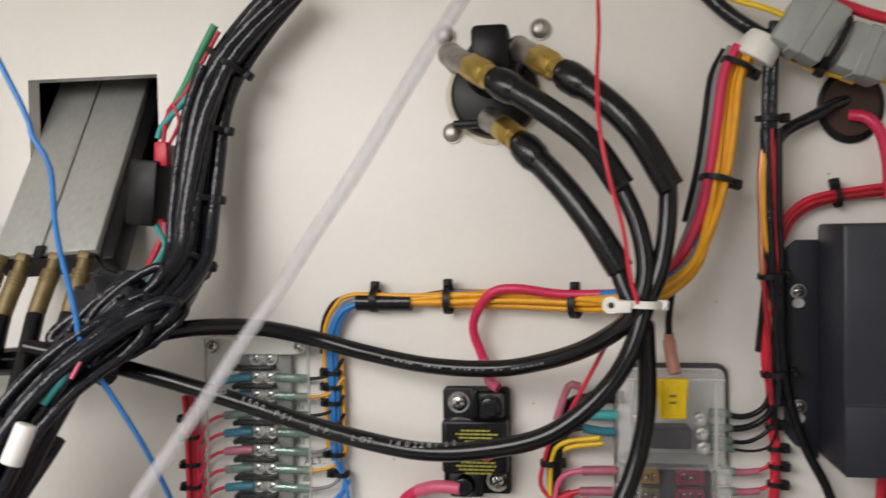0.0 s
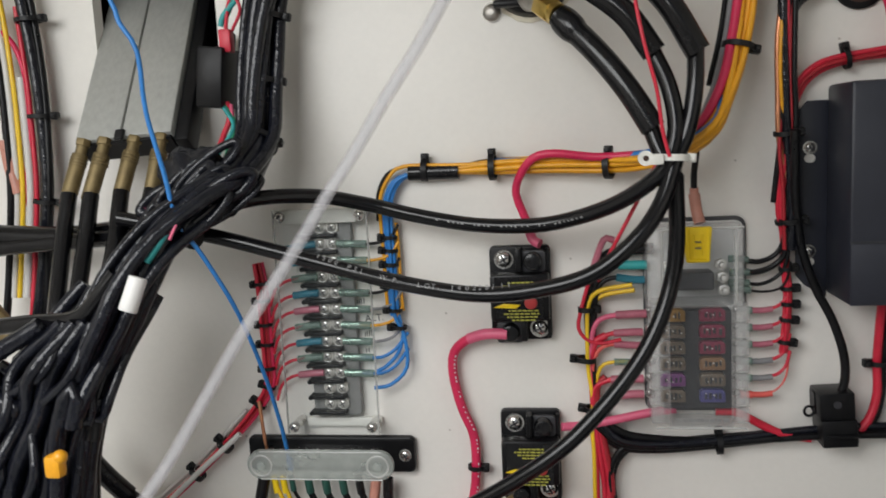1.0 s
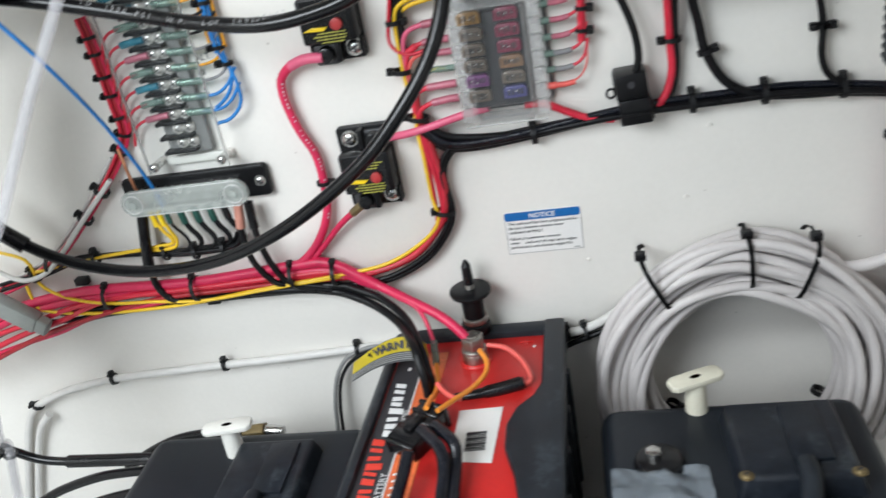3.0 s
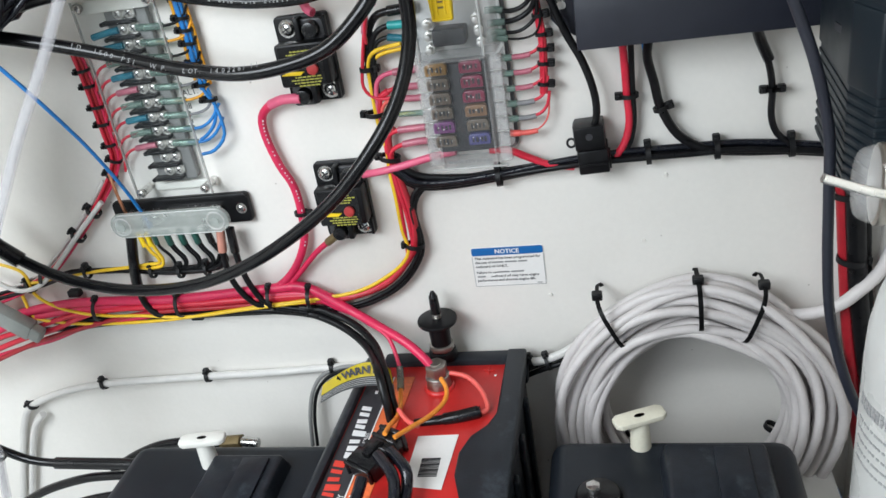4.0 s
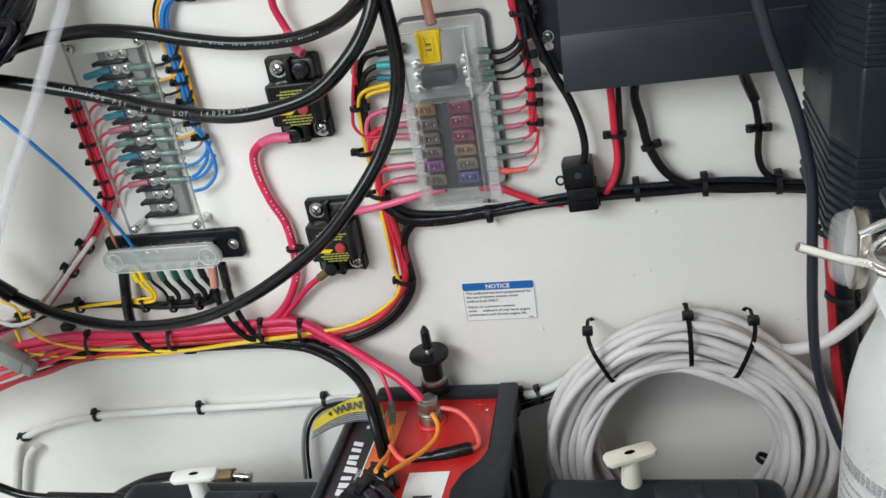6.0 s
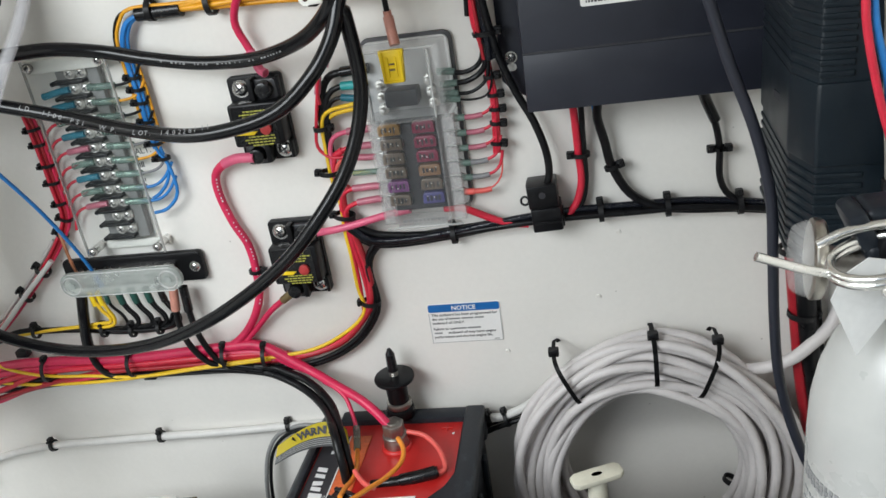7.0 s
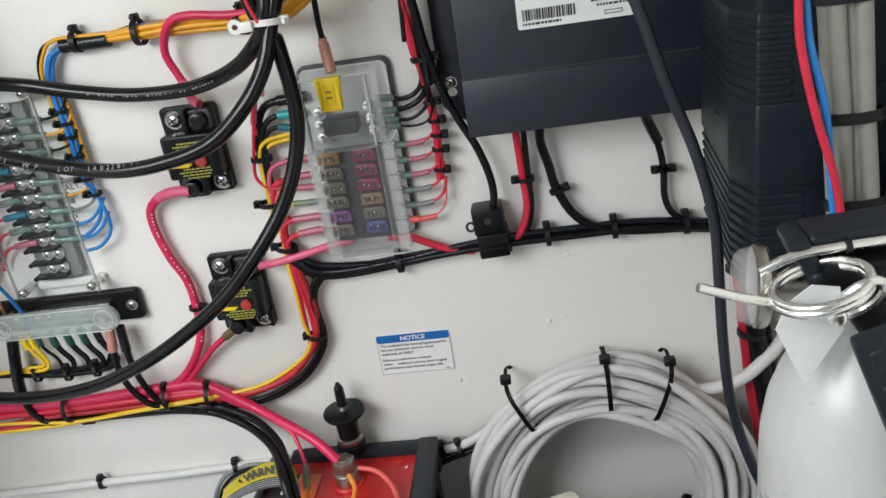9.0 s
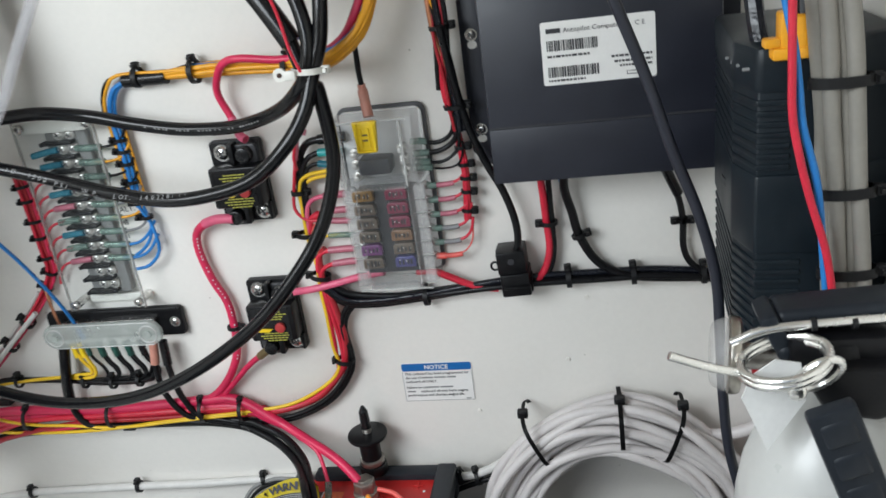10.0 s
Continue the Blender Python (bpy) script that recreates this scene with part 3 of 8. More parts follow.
def circuit_breaker(x, z):
    """Surface breaker; x, z: its upper left corner."""
    w, h = 0.050, 0.079
    t = thing("circuit_breaker", (x + w / 2, 0, z - h), "black surface-mount circuit breaker with a red trip button", "circuit breaker", "battery circuit breakers")
    bm = B()
    prism(bm, rounded(x, x + w, z - h, z, 0.004), -0.001, -0.008, 0.001)
    box(bm, x + 0.001, x + w - 0.001, -0.026, -0.007, z - 0.060, z - 0.021, 0.003)
    box(bm, x + 0.022, x + 0.027, -0.020, -0.007, z - 0.0205, z - 0.001, 0.001)
    box(bm, x + 0.025, x + 0.030, -0.020, -0.007, z - h + 0.001, z - 0.0605, 0.001)
    part("body", bm, BLACK, t)
    for a, b in ((z - 0.0205, z - 0.002), (z - h + 0.002, z - 0.0605)):
        part("side_rail", box(B(), x + w - 0.0035, x + w - 0.0005, -0.0135, -0.0075, a, b, 0.0006, 1), BLACK, t)
    part("label_plate", box(B(), x + 0.005, x + w - 0.006, -0.0264, -0.0258, z - 0.058, z - 0.023, 0.0002, 1), BLACKGLOSS, t, "glossy printed front plate")
    screw(t, (x + 0.012, -0.008, z - 0.011), 0.0065, name="mounting_screw")
    screw(t, (x + w - 0.010, -0.008, z - h + 0.010), 0.0065, name="mounting_screw")
    for cx, cz in ((x + 0.036, z - 0.012), (x + 0.016, z - h + 0.008)):
        bm = B()
        cyl(bm, (cx, -0.008, cz), (cx, -0.022, cz), 0.0085, 0.007, 16, 0.0015)
        part("stud_cap", bm, BLACKGLOSS, t, "rubber cap over the stud")
        bm = B()
        prism(bm, rounded(cx - 0.0115, cx + 0.0105, cz - 0.0095, cz + 0.0085, 0.003), -0.0082, -0.0135, 0.001)
        part("stud_well", bm, FUSEGREY, t, "dark grey square stud well")
    bm = B()
    cyl(bm, (x + 0.034, -0.026, z - 0.044), (x + 0.034, -0.030, z - 0.044), 0.0052, seg=16, bevel=0.001)
    part("trip_button", bm, TRIPRED, t, "red trip button")
    bm = B()
    prism(bm, [(x + 0.004, z - 0.0475), (x + 0.022, z - 0.0485), (x + 0.026, z - 0.0455), (x + 0.012, z - 0.0445)], -0.0266, -0.029, 0.0004)
    part("reset_lever", bm, YELLOWPLASTIC, t, "small yellow reset lever")
    bm = B()
    rng = random.Random(3)
    for z0, rows in ((z - 0.027, 4), (z - 0.050, 4)):
        for k in range(rows):
            u = x + 0.011 + 0.004 * abs(k - 1.2)
            while u < x + 0.040 - 0.003 * abs(k - 1.2):
                l = 0.0015 + 0.003 * rng.random()
                box(bm, u, u + l, -0.0267, -0.0264, z0 - k * 0.0026 - 0.0013, z0 - k * 0.0026)
                u += l + 0.0008
    part("printed_text", bm, INKYELLOW, t)
    return t


def terminal_strip():
    x0, x1, z0, z1 = -0.2265, -0.146, 0.374, 0.568
    t = thing("terminal_strip", (-0.185, 0, z0), "twelve-way terminal strip under a clear acrylic plate", "terminal block")
    bm = B()
    prism(bm, rounded(-0.206, -0.164, 0.386, 0.560, 0.003), -0.001, -0.009, 0.001)
    body = part("body", bm, TERMGREY, t, "grey moulded strip")
    n, pitch, top = 12, 0.0140, 0.5515
    for i in range(n + 1):
        bm = B()
        z = top + pitch / 2 - i * pitch
        box(bm, -0.2065, -0.1755, -0.0185, -0.008, z - 0.0016, z + 0.0016, 0.0008)
        cyl(bm, (-0.2060, -0.0185, z), (-0.2060, -0.008, z), 0.0021, seg=10)
        part("divider", bm, BLACK, t)
    for i in range(n):
        z = top - i * pitch
        bm = B()
        box(bm, -0.196, -0.174, -0.0105, -0.008, z - 0.0042, z + 0.0042, 0.0006)
        part("contact", bm, DULLSTEEL, t)
        for x in (-0.1905, -0.1795):
            screw(t, (x, -0.0105, z), 0.0042, NICKEL, "terminal_screw")
    for x, z in ((x0 + 0.006, z1 - 0.006), (x1 - 0.006, z1 - 0.006), (x0 + 0.006, z0 + 0.006), (x1 - 0.006, z0 + 0.006)):
        bm = B()
        cyl(bm, (x, 0, z), (x, -0.021, z), 0.004, seg=12)
        part("standoff", bm, STEEL, t)
        screw(t, (x, -0.0235, z), 0.0038, name="cover_screw")
    bm = B()
    prism(bm, rounded(x0, x1, z0, z1, 0.003), -0.0205, -0.0235, 0.0004)
    cov = part("cover", bm, ACRYLIC, t, "clear acrylic plate on standoffs")
    for a, b, c, d, e in ((x0 + 0.001, x1 - 0.010, z1 - 0.0125, z1 - 0.0005, -0.020), (x0 + 0.012, x1 - 0.001, z0 + 0.001, z0 + 0.009, -0.007)):
        part("end_block", box(B(), a, b, e, -0.001, c, d, 0.0015), NYLON, t, "white plastic end block")
    cov.visible_shadow = False
    bm = B()
    box(bm, x1 - 0.0006, x1 + 0.0004, -0.0238, -0.0203, z0, z1)
    box(bm, x0 - 0.0004, x0 + 0.0004, -0.0238, -0.0203, z0, z1)
    part("cover_edge", bm, COVERLIP, cov)
    return t


def bus_bar():
    t = thing("bus_bar", (-0.195, 0, 0.334), "negative bus bar on a black base with a milky cover", "bus bar")
    bm = B()
    prism(bm, rounded(-0.270, -0.119, 0.334, 0.366, 0.005), -0.001, -0.009, 0.002)
    part("base", bm, BLACK, t)
    bm = B()
    box(bm, -0.250, -0.146, -0.016, -0.009, 0.341, 0.357, 0.001)
    part("bar", bm, STEEL, t, "plated copper bar")
    for i in range(9):
        screw(t, (-0.243 + i * 0.0113, -0.016, 0.349), 0.0036, name="terminal_screw")
    screw(t, (-0.1275, -0.009, 0.350), 0.0045, name="mounting_screw")
    bm = B()
    prism(bm, rounded(-0.264, -0.134, 0.3350, 0.3610, 0.0125, 8), -0.024, -0.030, 0.0015)
    cov = part("cover", bm, MILKY, t, "milky clear plastic snap cover")
    cov.visible_shadow = False
    for x in (-0.2505, -0.1475):
        ring = [Vector((x + 0.0092 * math.cos(2 * math.pi * k / 28), -0.0308, 0.3480 + 0.0092 * math.sin(2 * math.pi * k / 28))) for k in range(29)]
        b = part("cover_ring", sweep(B(), ring, 0.0010, 8), COVERLIP, cov)
        b.visible_shadow = False
        b = part("cover_boss", cyl(B(), (x, -0.0302, 0.3480), (x, -0.0330, 0.3480), 0.0040, seg=18, bevel=0.0008), MILKY, cov)
        b.visible_shadow = False
    for z in (0.3357, 0.3603):
        b = part("cover_edge", sweep(B(), [Vector((-0.252, -0.0300, z)), Vector((-0.198, -0.0300, z)), Vector((-0.144, -0.0300, z))], 0.0007, 6), COVERLIP, cov)
        b.visible_shadow = False
    return t


def autopilot_computer():
    x0, x1, z0, z1 = 0.217, 0.398, 0.485, 0.647
    f0, f1 = 0.478, 0.640
    t = thing("autopilot_computer", (0.307, 0, z0), "dark blue-grey autopilot computer case with a printed white label", "electronics box")
    bm = B()
    prism(bm, [(x0, z0 + 0.001), (x1, z0 + 0.001), (x1, z1), (x0, z1)], -0.004, -0.0600, 0.003)
    part("case", bm, CASE, t)
    bm = B()
    box(bm, x0 + 0.0006, x1 - 0.0006, -0.0612, -0.0598, z0 + 0.0015, z0 + 0.0465, 0.0005)
    part("terminal_cover", bm, CASE, t, "removable cover strip over the terminals")
    part("seam", box(B(), x0 + 0.0004, x1 - 0.0004, -0.0603, -0.0590, z0 + 0.0467, z0 + 0.0482), INK, t, "dark seam above the cover strip")
    for side in (0, 1):
        bm = B()
        if side == 0:
            prism(bm, [(x0 + 0.001, f0 + 0.004), (x0 + 0.001, f1 - 0.004), (0.203, f1 - 0.004), (0.195, f1 - 0.012), (0.195, f0 + 0.022), (0.2015, f0 + 0.014)], -0.001, -0.0045, 0.0006)
        else:
            prism(bm, [(x1 - 0.001, f0 + 0.004), (x1 - 0.001, f1 - 0.004), (0.414, f1 - 0.004), (0.420, f1 - 0.012), (0.420, f0 + 0.022), (0.414, f0 + 0.014)], -0.001, -0.0045, 0.0006)
        part("mounting_flange", bm, CASE, t)
    for z in (0.519, 0.600):
        screw(t, (0.2045, -0.0045, z), 0.0042, name="mounting_screw")
        bm = B()
        prism(bm, rounded(0.2005, 0.2085, z - 0.0115, z - 0.005, 0.0031), -0.0046, -0.0049)
        part("keyhole_slot", bm, GELCOAT, t)
    bm = B()
    bm2 = rounded(0.264, 0.349, 0.563, 0.611, 0.002)
    prism(bm, bm2, -0.0602, -0.0607)
    lab = part("label", bm, PAPER, t, "white printed rating label")
    rng = random.Random(9)
    bm = B()
    for z, h in ((0.593, 0.008), (0.573, 0.008)):
        u = 0.268
        while u < 0.306:
            w = rng.choice((0.0005, 0.0008, 0.0013))
            box(bm, u, u + w, -0.0611, -0.0608, z - h / 2, z + h / 2)
            u += w + rng.choice((0.0005, 0.0009))
    for z, a, b in ((0.585, 0.268, 0.300), (0.5665, 0.268, 0.296), (0.581, 0.316, 0.346), (0.577, 0.318, 0.346), (0.5735, 0.322, 0.346)):
        u = a
        while u < b:
            w = 0.001 + 0.003 * rng.random()
            box(bm, u, min(b, u + w), -0.0611, -0.0608, z - 0.0008, z + 0.0008)
            u += w + 0.0008
    for a, b, z, h in ((0.327, 0.340, 0.5675, 0.0024),):
        box(bm, a, b, -0.0611, -0.0608, z + h / 2, z + h / 2 + 0.0005)
        box(bm, a, b, -0.0611, -0.0608, z - h / 2, z - h / 2 + 0.0005)
        box(bm, a, a + 0.0005, -0.0611, -0.0608, z - h / 2, z + h / 2)
        box(bm, b - 0.0005, b, -0.0611, -0.0608, z - h / 2, z + h / 2)
    part("barcode", bm, INK, lab)["kind"] = "stuff"
    bm = B()
    box(bm, 0.268, 0.279, -0.0611, -0.0608, 0.6025, 0.6060)
    part("model_bar", bm, INK, lab)
    writing(lab, "Autopilot Computer", 0.0052, wall_m(0.281, -0.0611, 0.6025), INK)
    writing(lab, "C E", 0.005, wall_m(0.334, -0.0611, 0.6025), INK)
    return t


def relay_box():
    t = thing("relay_holder", (0.222, 0, 0.363), "black plastic relay holder in two stepped blocks", "relay")
    m = Matrix.Translation((0.222, 0, 0.388)) @ Matrix.Rotation(radians(-3), 4, 'Y')
    bm = box(B(), -0.0140, 0.0122, -0.0285, -0.001, 0.0010, 0.0225, 0.0015, 2, m)
    box(bm, -0.0150, -0.0120, -0.018, -0.003, 0.004, 0.021, 0.001, 1, m)
    part("holder", bm, BLACK, t, "upper block with a round hole")
    bm = box(B(), -0.0132, 0.0135, -0.029, -0.001, -0.0215, 0.0008, 0.0018, 2, m)
    box(bm, -0.0105, 0.0130, -0.0318, -0.0300, -0.0125, -0.0105, 0.0004, 1, m)
    box(bm, 0.0130, 0.0150, -0.024, -0.008, -0.020, -0.006, 0.0006, 1, m)
    part("relay", bm, BLACK, t, "lower relay block with a moulded rib")
    bm = B()
    cyl(bm, m @ Vector((-0.001, -0.0285, 0.0135)), m @ Vector((-0.001, -0.0291, 0.0135)), 0.0030, seg=16)
    part("recess", bm, INK, t)
    q = m @ Vector((-0.018, -0.012, 0.004))
    part("loop", sweep(B(), [q + Vector((0.0036 * math.cos(w), 0.0, 0.0040 * math.sin(w))) for w in (2 * math.pi * k / 20 for k in range(21))], 0.0011, 8), WIREBLACK, t)
    return t


def wall_note(px, w, text=""):
    """Short felt-pen note on the bulkhead beside the terminal strip."""
    t = thing("pen_note", px, "short black felt-pen note beside the terminals", "note", "pen notes")
    if text:
        writing(t, text, 0.0085, wall_m(px[0], -0.0004, px[2]) @ Matrix.Rotation(radians(4), 4, 'Z'), INK)
    else:
        rng = random.Random(int(px[2] * 10000))
        bm = B()
        u = px[0]
        while u < px[0] + w:
            h = rng.uniform(0.003, 0.006)
            box(bm, u, u + 0.0008, -0.0004, -0.0001, px[2], px[2] + h)
            u += rng.uniform(0.0014, 0.0030)
        part("pen_stroke", bm, INK, t)
    return t


def notice_label():
    t = thing("notice_label", (0.13, 0, 0.236), "white paper notice label with a blue header stuck on the bulkhead", "label")
    x0, x1, z0, z1 = 0.0955, 0.1675, 0.2397, 0.2845
    bm = B()
    prism(bm, rounded(x0, x1, z0, z1, 0.0025), -0.0002, -0.0007)
    part("sheet", bm, PAPER, t)
    bm = B()
    prism(bm, rounded(x0 + 0.0006, x1 - 0.0006, z1 - 0.0090, z1 - 0.0006, 0.002), -0.0008, -0.0011)
    part("header", bm, INKBLUE, t, "blue header band")
    bm = B()
    for a, b, c, d in ((x0 + 0.0004, x1 - 0.0004, z0 + 0.0004, z0 + 0.0008), (x0 + 0.0004, x0 + 0.0008, z0 + 0.001, z1 - 0.010), (x1 - 0.0008, x1 - 0.0004, z0 + 0.001, z1 - 0.010)):
        box(bm, a, b, -0.00095, -0.00075, c, d)
    part("border", bm, INKGREY, t)
    writing(t, "NOTICE", 0.0066, wall_m((x0 + x1) / 2, -0.0013, z1 - 0.0070), INKWHITE, align='CENTER', bold=0.00018)
    z = z1 - 0.0135
    def bars(u, widths, zz):
        bm = B()
        for w in widths:
            box(bm, u, u + w, -0.00105, -0.0008, zz + 0.0003, zz + 0.0019)
            u += w + 0.0012
        part("brand_bar", bm, INKGREY, t)
    for line, bar in (("This outboard has been programmed for", None), ("the use of", (0.0165, (0.012, 0.012, 0.009))), ("outboard oil ONLY.", None), (None, None), ("Failure to use", (0.0215, (0.012, 0.013))), ("             outboard oil may harm engine", (0.0005, (0.008,))), ("performance and shorten engine life.", None)):
        if line:
            writing(t, line, 0.00395, wall_m(x0 + 0.003, -0.0010, z), INK, bold=0.00006)
            if bar:
                bars(x0 + 0.003 + bar[0], bar[1], z)
            z -= 0.0046
        else:
            z -= 0.0022
    bm = B()
    box(bm, x1 - 0.009, x1 - 0.004, -0.00105, -0.0008, z0 + 0.002, z0 + 0.0028)
    part("part_code_bar", bm, INKGREY, t)
    return t


fuse_block()
circuit_breaker(-0.0475, 0.5305)
circuit_breaker(-0.0435, 0.3905)
terminal_strip()
bus_bar()
autopilot_computer()
relay_box()
notice_label()


def manifold():
    t = thing("twin_manifold", (-0.34, -0.05, 0.63), "twin grey aluminium slabs pushed through a cut-out, brass fittings below", "manifold")
    m = Matrix.Translation((-0.334, -0.058, 0.635)) @ Matrix.Rotation(radians(-37), 4, 'X') @ Matrix.Rotation(radians(-4), 4, 'Y')
    for a, b in ((-0.041, -0.0030), (-0.0018, 0.041)):
        part("slab", box(B(), a, b, 0.0, 0.026, 0.0, 0.215, 0.002, 2, m), ALU, t, "grey aluminium slab")
    part("end_gap", box(B(), -0.040, 0.040, 0.003, 0.024, -0.0035, -0.0005, 0.0006, 1, m), BLACK, t, "dark gasket under the slabs")
    part("strap", box(B(), -0.006, 0.002, -0.003, 0.0, -0.004, 0.006, 0.001, 1, m), TIE, t)
    part("side_plate", box(B(), 0.0415, 0.054, 0.004, 0.026, -0.006, 0.190, 0.003, 2, m), BLACK, t, "black side plate")
    return t


manifold()


def hose_flange():
    c = Vector((-0.0055, 0, 0.746))
    t = thing("hose_flange", (c.x, 0, c.z - 0.045), "round black through-bulkhead flange with three hose elbows", "flange")
    bm = B()
    cyl(bm, c, c + Vector((0, -0.012, 0)), 0.0335, 0.031, 32, 0.002)
    cyl(bm, c + Vector((0, -0.010, 0.016)), c + Vector((0, -0.034, 0.020)), 0.022, 0.018, 24, 0.003)
    box(bm, c.x - 0.013, c.x + 0.013, -0.044, -0.008, c.z + 0.012, c.z + 0.042, 0.004)
    box(bm, c.x - 0.030, c.x + 0.004, -0.020, -0.011, c.z - 0.026, c.z - 0.020, 0.002)
    part("plate", bm, BLACK, t)
    rng = random.Random(2)
    bm = B()
    prism(bm, [(c.x + (0.0345 + 0.003 * rng.random()) * math.cos(w), c.z + (0.0345 + 0.003 * rng.random()) * math.sin(w)) for w in (2 * math.pi * k / 36 for k in range(36))], -0.0004, -0.0016)
    part("sealant_ring", bm, SEALANT, t, "yellowed sealant squeezed out round the plate")
    for q in [(-0.0420, -0.0040, 0.7910), (0.0280, -0.0040, 0.7920), (-0.0380, -0.0040, 0.7190)]:
        bm = B()
        cyl(bm, (q[0], -0.0005, q[2]), (q[0], -0.0018, q[2]), 0.0080, seg=24)
        ball(bm, (q[0], -0.002, q[2]), 0.0072, (1, 0.6, 1), 18)
        cyl(bm, (q[0], -0.0055, q[2]), (q[0], -0.0068, q[2]), 0.0022, seg=10)
        part("bolt", bm, DULLSTEEL, t, "dull steel dome bolt and washer")
    return t


hose_flange()

wall_note([(-0.1580, -0.0000, 0.4670)][0], 0.0, "ALT.")
for q, w in zip([(-0.1660, -0.0000, 0.5100), (-0.1640, -0.0000, 0.4830), (-0.1590, -0.0000, 0.4540), (-0.1590, -0.0000, 0.4400)], (0.008, 0.006, 0.006, 0.003)):
    wall_note(q, w)

# ---- things on the floor ----
def battery():
    x0, x1, yb, yf, zt = -0.037, 0.141, -0.014, -0.346, 0.168
    t = thing("marine_battery", (0.052, -0.18, FLOOR), "black marine battery with red top plate and printed label", "battery")
    bm = B()
    box(bm, x0 + 0.004, x1 - 0.004, yf + 0.004, yb - 0.004, FLOOR, zt - 0.012, 0.006)
    part("case", bm, BATBLACK, t)
    # raised rim: back bar, left slope, right grip with its waist
    bm = B()
    box(bm, x0 + 0.028, x1, yb - 0.018, yb, zt - 0.030, zt + 0.004, 0.004)
    part("rim_back", bm, BATBLACK, t)
    bm = B()
    t2 = bmesh.new()
    outline = [(x1, yb), (x1, yf), (0.096, yf), (0.100, -0.300), (0.107, -0.262), (0.101, -0.225), (0.092, -0.195), (0.092, -0.168), (0.100, -0.146), (0.113, -0.132), (0.120, -0.115), (0.121, yb)]
    f = t2.faces.new([t2.verts.new((x, y, zt - 0.014)) for x, y in outline])
    g = bmesh.ops.extrude_face_region(t2, geom=[f])
    bmesh.ops.translate(t2, vec=(0, 0, 0.019), verts=[v for v in g["geom"] if isinstance(v, bmesh.types.BMVert)])
    bmesh.ops.recalc_face_normals(t2, faces=t2.faces[:])
    bmesh.ops.bevel(t2, geom=t2.edges[:], offset=0.003, segments=3, profile=0.5, affect='EDGES')
    merge(bm, t2)
    part("rim_grip", bm, BATBLACK, t, "scuffed black grip with a waist")
    for k in range(5):
        bm = B()
        box(bm, x1 - 0.004, x1 + 0.001, -0.06 - k * 0.055, -0.05 - k * 0.055, 0.0, zt - 0.030, 0.0015)
        part("side_rib", bm, BATBLACK, t)
    bm = B()
    prism(bm, [(x0 - 0.012, zt - 0.060), (x0 - 0.008, zt - 0.030), (x0 + 0.004, zt - 0.004), (x0 + 0.010, zt + 0.003), (x0 + 0.017, zt + 0.004), (x0 + 0.017, zt - 0.060)], yf, yb - 0.004, 0.002)
    for w in bm.verts:
        w.co.x -= 0.013 * (yb - w.co.y) / 0.33
    part("rim_left", bm, BATBLACK, t)
    bm = B()
    box(bm, x0 + 0.002, 0.125, yf + 0.006, yb - 0.014, zt - 0.014, zt - 0.003, 0.002)
    part("top_plate", bm, BATRED, t, "glossy red top plate")
    zl = zt - 0.0026
    def sheet(name, pts, z, material, parent=t, label=""):
        b = bmesh.new()
        f = b.faces.new([b.verts.new((x, y, z)) for x, y in pts])
        g = bmesh.ops.extrude_face_region(b, geom=[f])
        bmesh.ops.translate(b, vec=(0, 0, 0.0005), verts=[v for v in g["geom"] if isinstance(v, bmesh.types.BMVert)])
        return part(name, b, material, parent, label, 0)
    sheet("label_black", [(-0.0195, -0.050), (0.0065, -0.050), (-0.0065, -0.338), (-0.0335, -0.338)], zl, INK, t, "black strip of the printed label")
    sheet("label_orange", [(0.0072, -0.050), (0.0285, -0.050), (0.0155, -0.338), (-0.0058, -0.338)], zl, INKORANGE, t, "orange flame strip of the printed label")
    sheet("label_line", [(0.0062, -0.050), (0.0074, -0.050), (-0.0056, -0.338), (-0.0068, -0.338)], zl + 0.0006, INKWHITE)
    for k, (y0, y1, a, b, m) in enumerate(((-0.070, -0.082, -0.008, -0.002, INKWHITE), (-0.096, -0.168, -0.0155, -0.0025, INKWHITE), (-0.172, -0.262, -0.0225, -0.0085, INKRED))):
        u, rb = y0, random.Random(60 + k)
        while u > y1 + 0.006:
            w, top = rb.uniform(0.0055, 0.0098), b - (0.003 if rb.random() < 0.6 else 0.0)
            lean = 0.0022
            sheet("brand_block", [(a, u - lean), (top, u - lean - 0.0004), (top, u - w), (a, u - w)] if rb.random() < 0.5 else [(a, u), (top, u - lean), (top, u - w), (a, u - w + lean)], zl + 0.0007, m)
            u -= w + 0.0016
    writing(t, "SERIES", 0.0052, top_m(0.0008, -0.150, zl + 0.0009, 87.5), INKWHITE)
    writing(t, "BATTERY", 0.0082, top_m(-0.0035, -0.248, zl + 0.0009, 87.5), INKWHITE)
    for i in range(9):
        sheet("small_print", [(0.0025, -0.215 - i * 0.0075), (0.0140, -0.213 - i * 0.0075), (0.0140, -0.215 - i * 0.0075), (0.0025, -0.217 - i * 0.0075)], zl + 0.0007, INKWHITE)
    lab = sheet("white_sticker", [(0.049, -0.140), (0.087, -0.138), (0.082, -0.207), (0.047, -0.203)], zl, PAPER, t, "white barcode sticker")
    rng = random.Random(5)
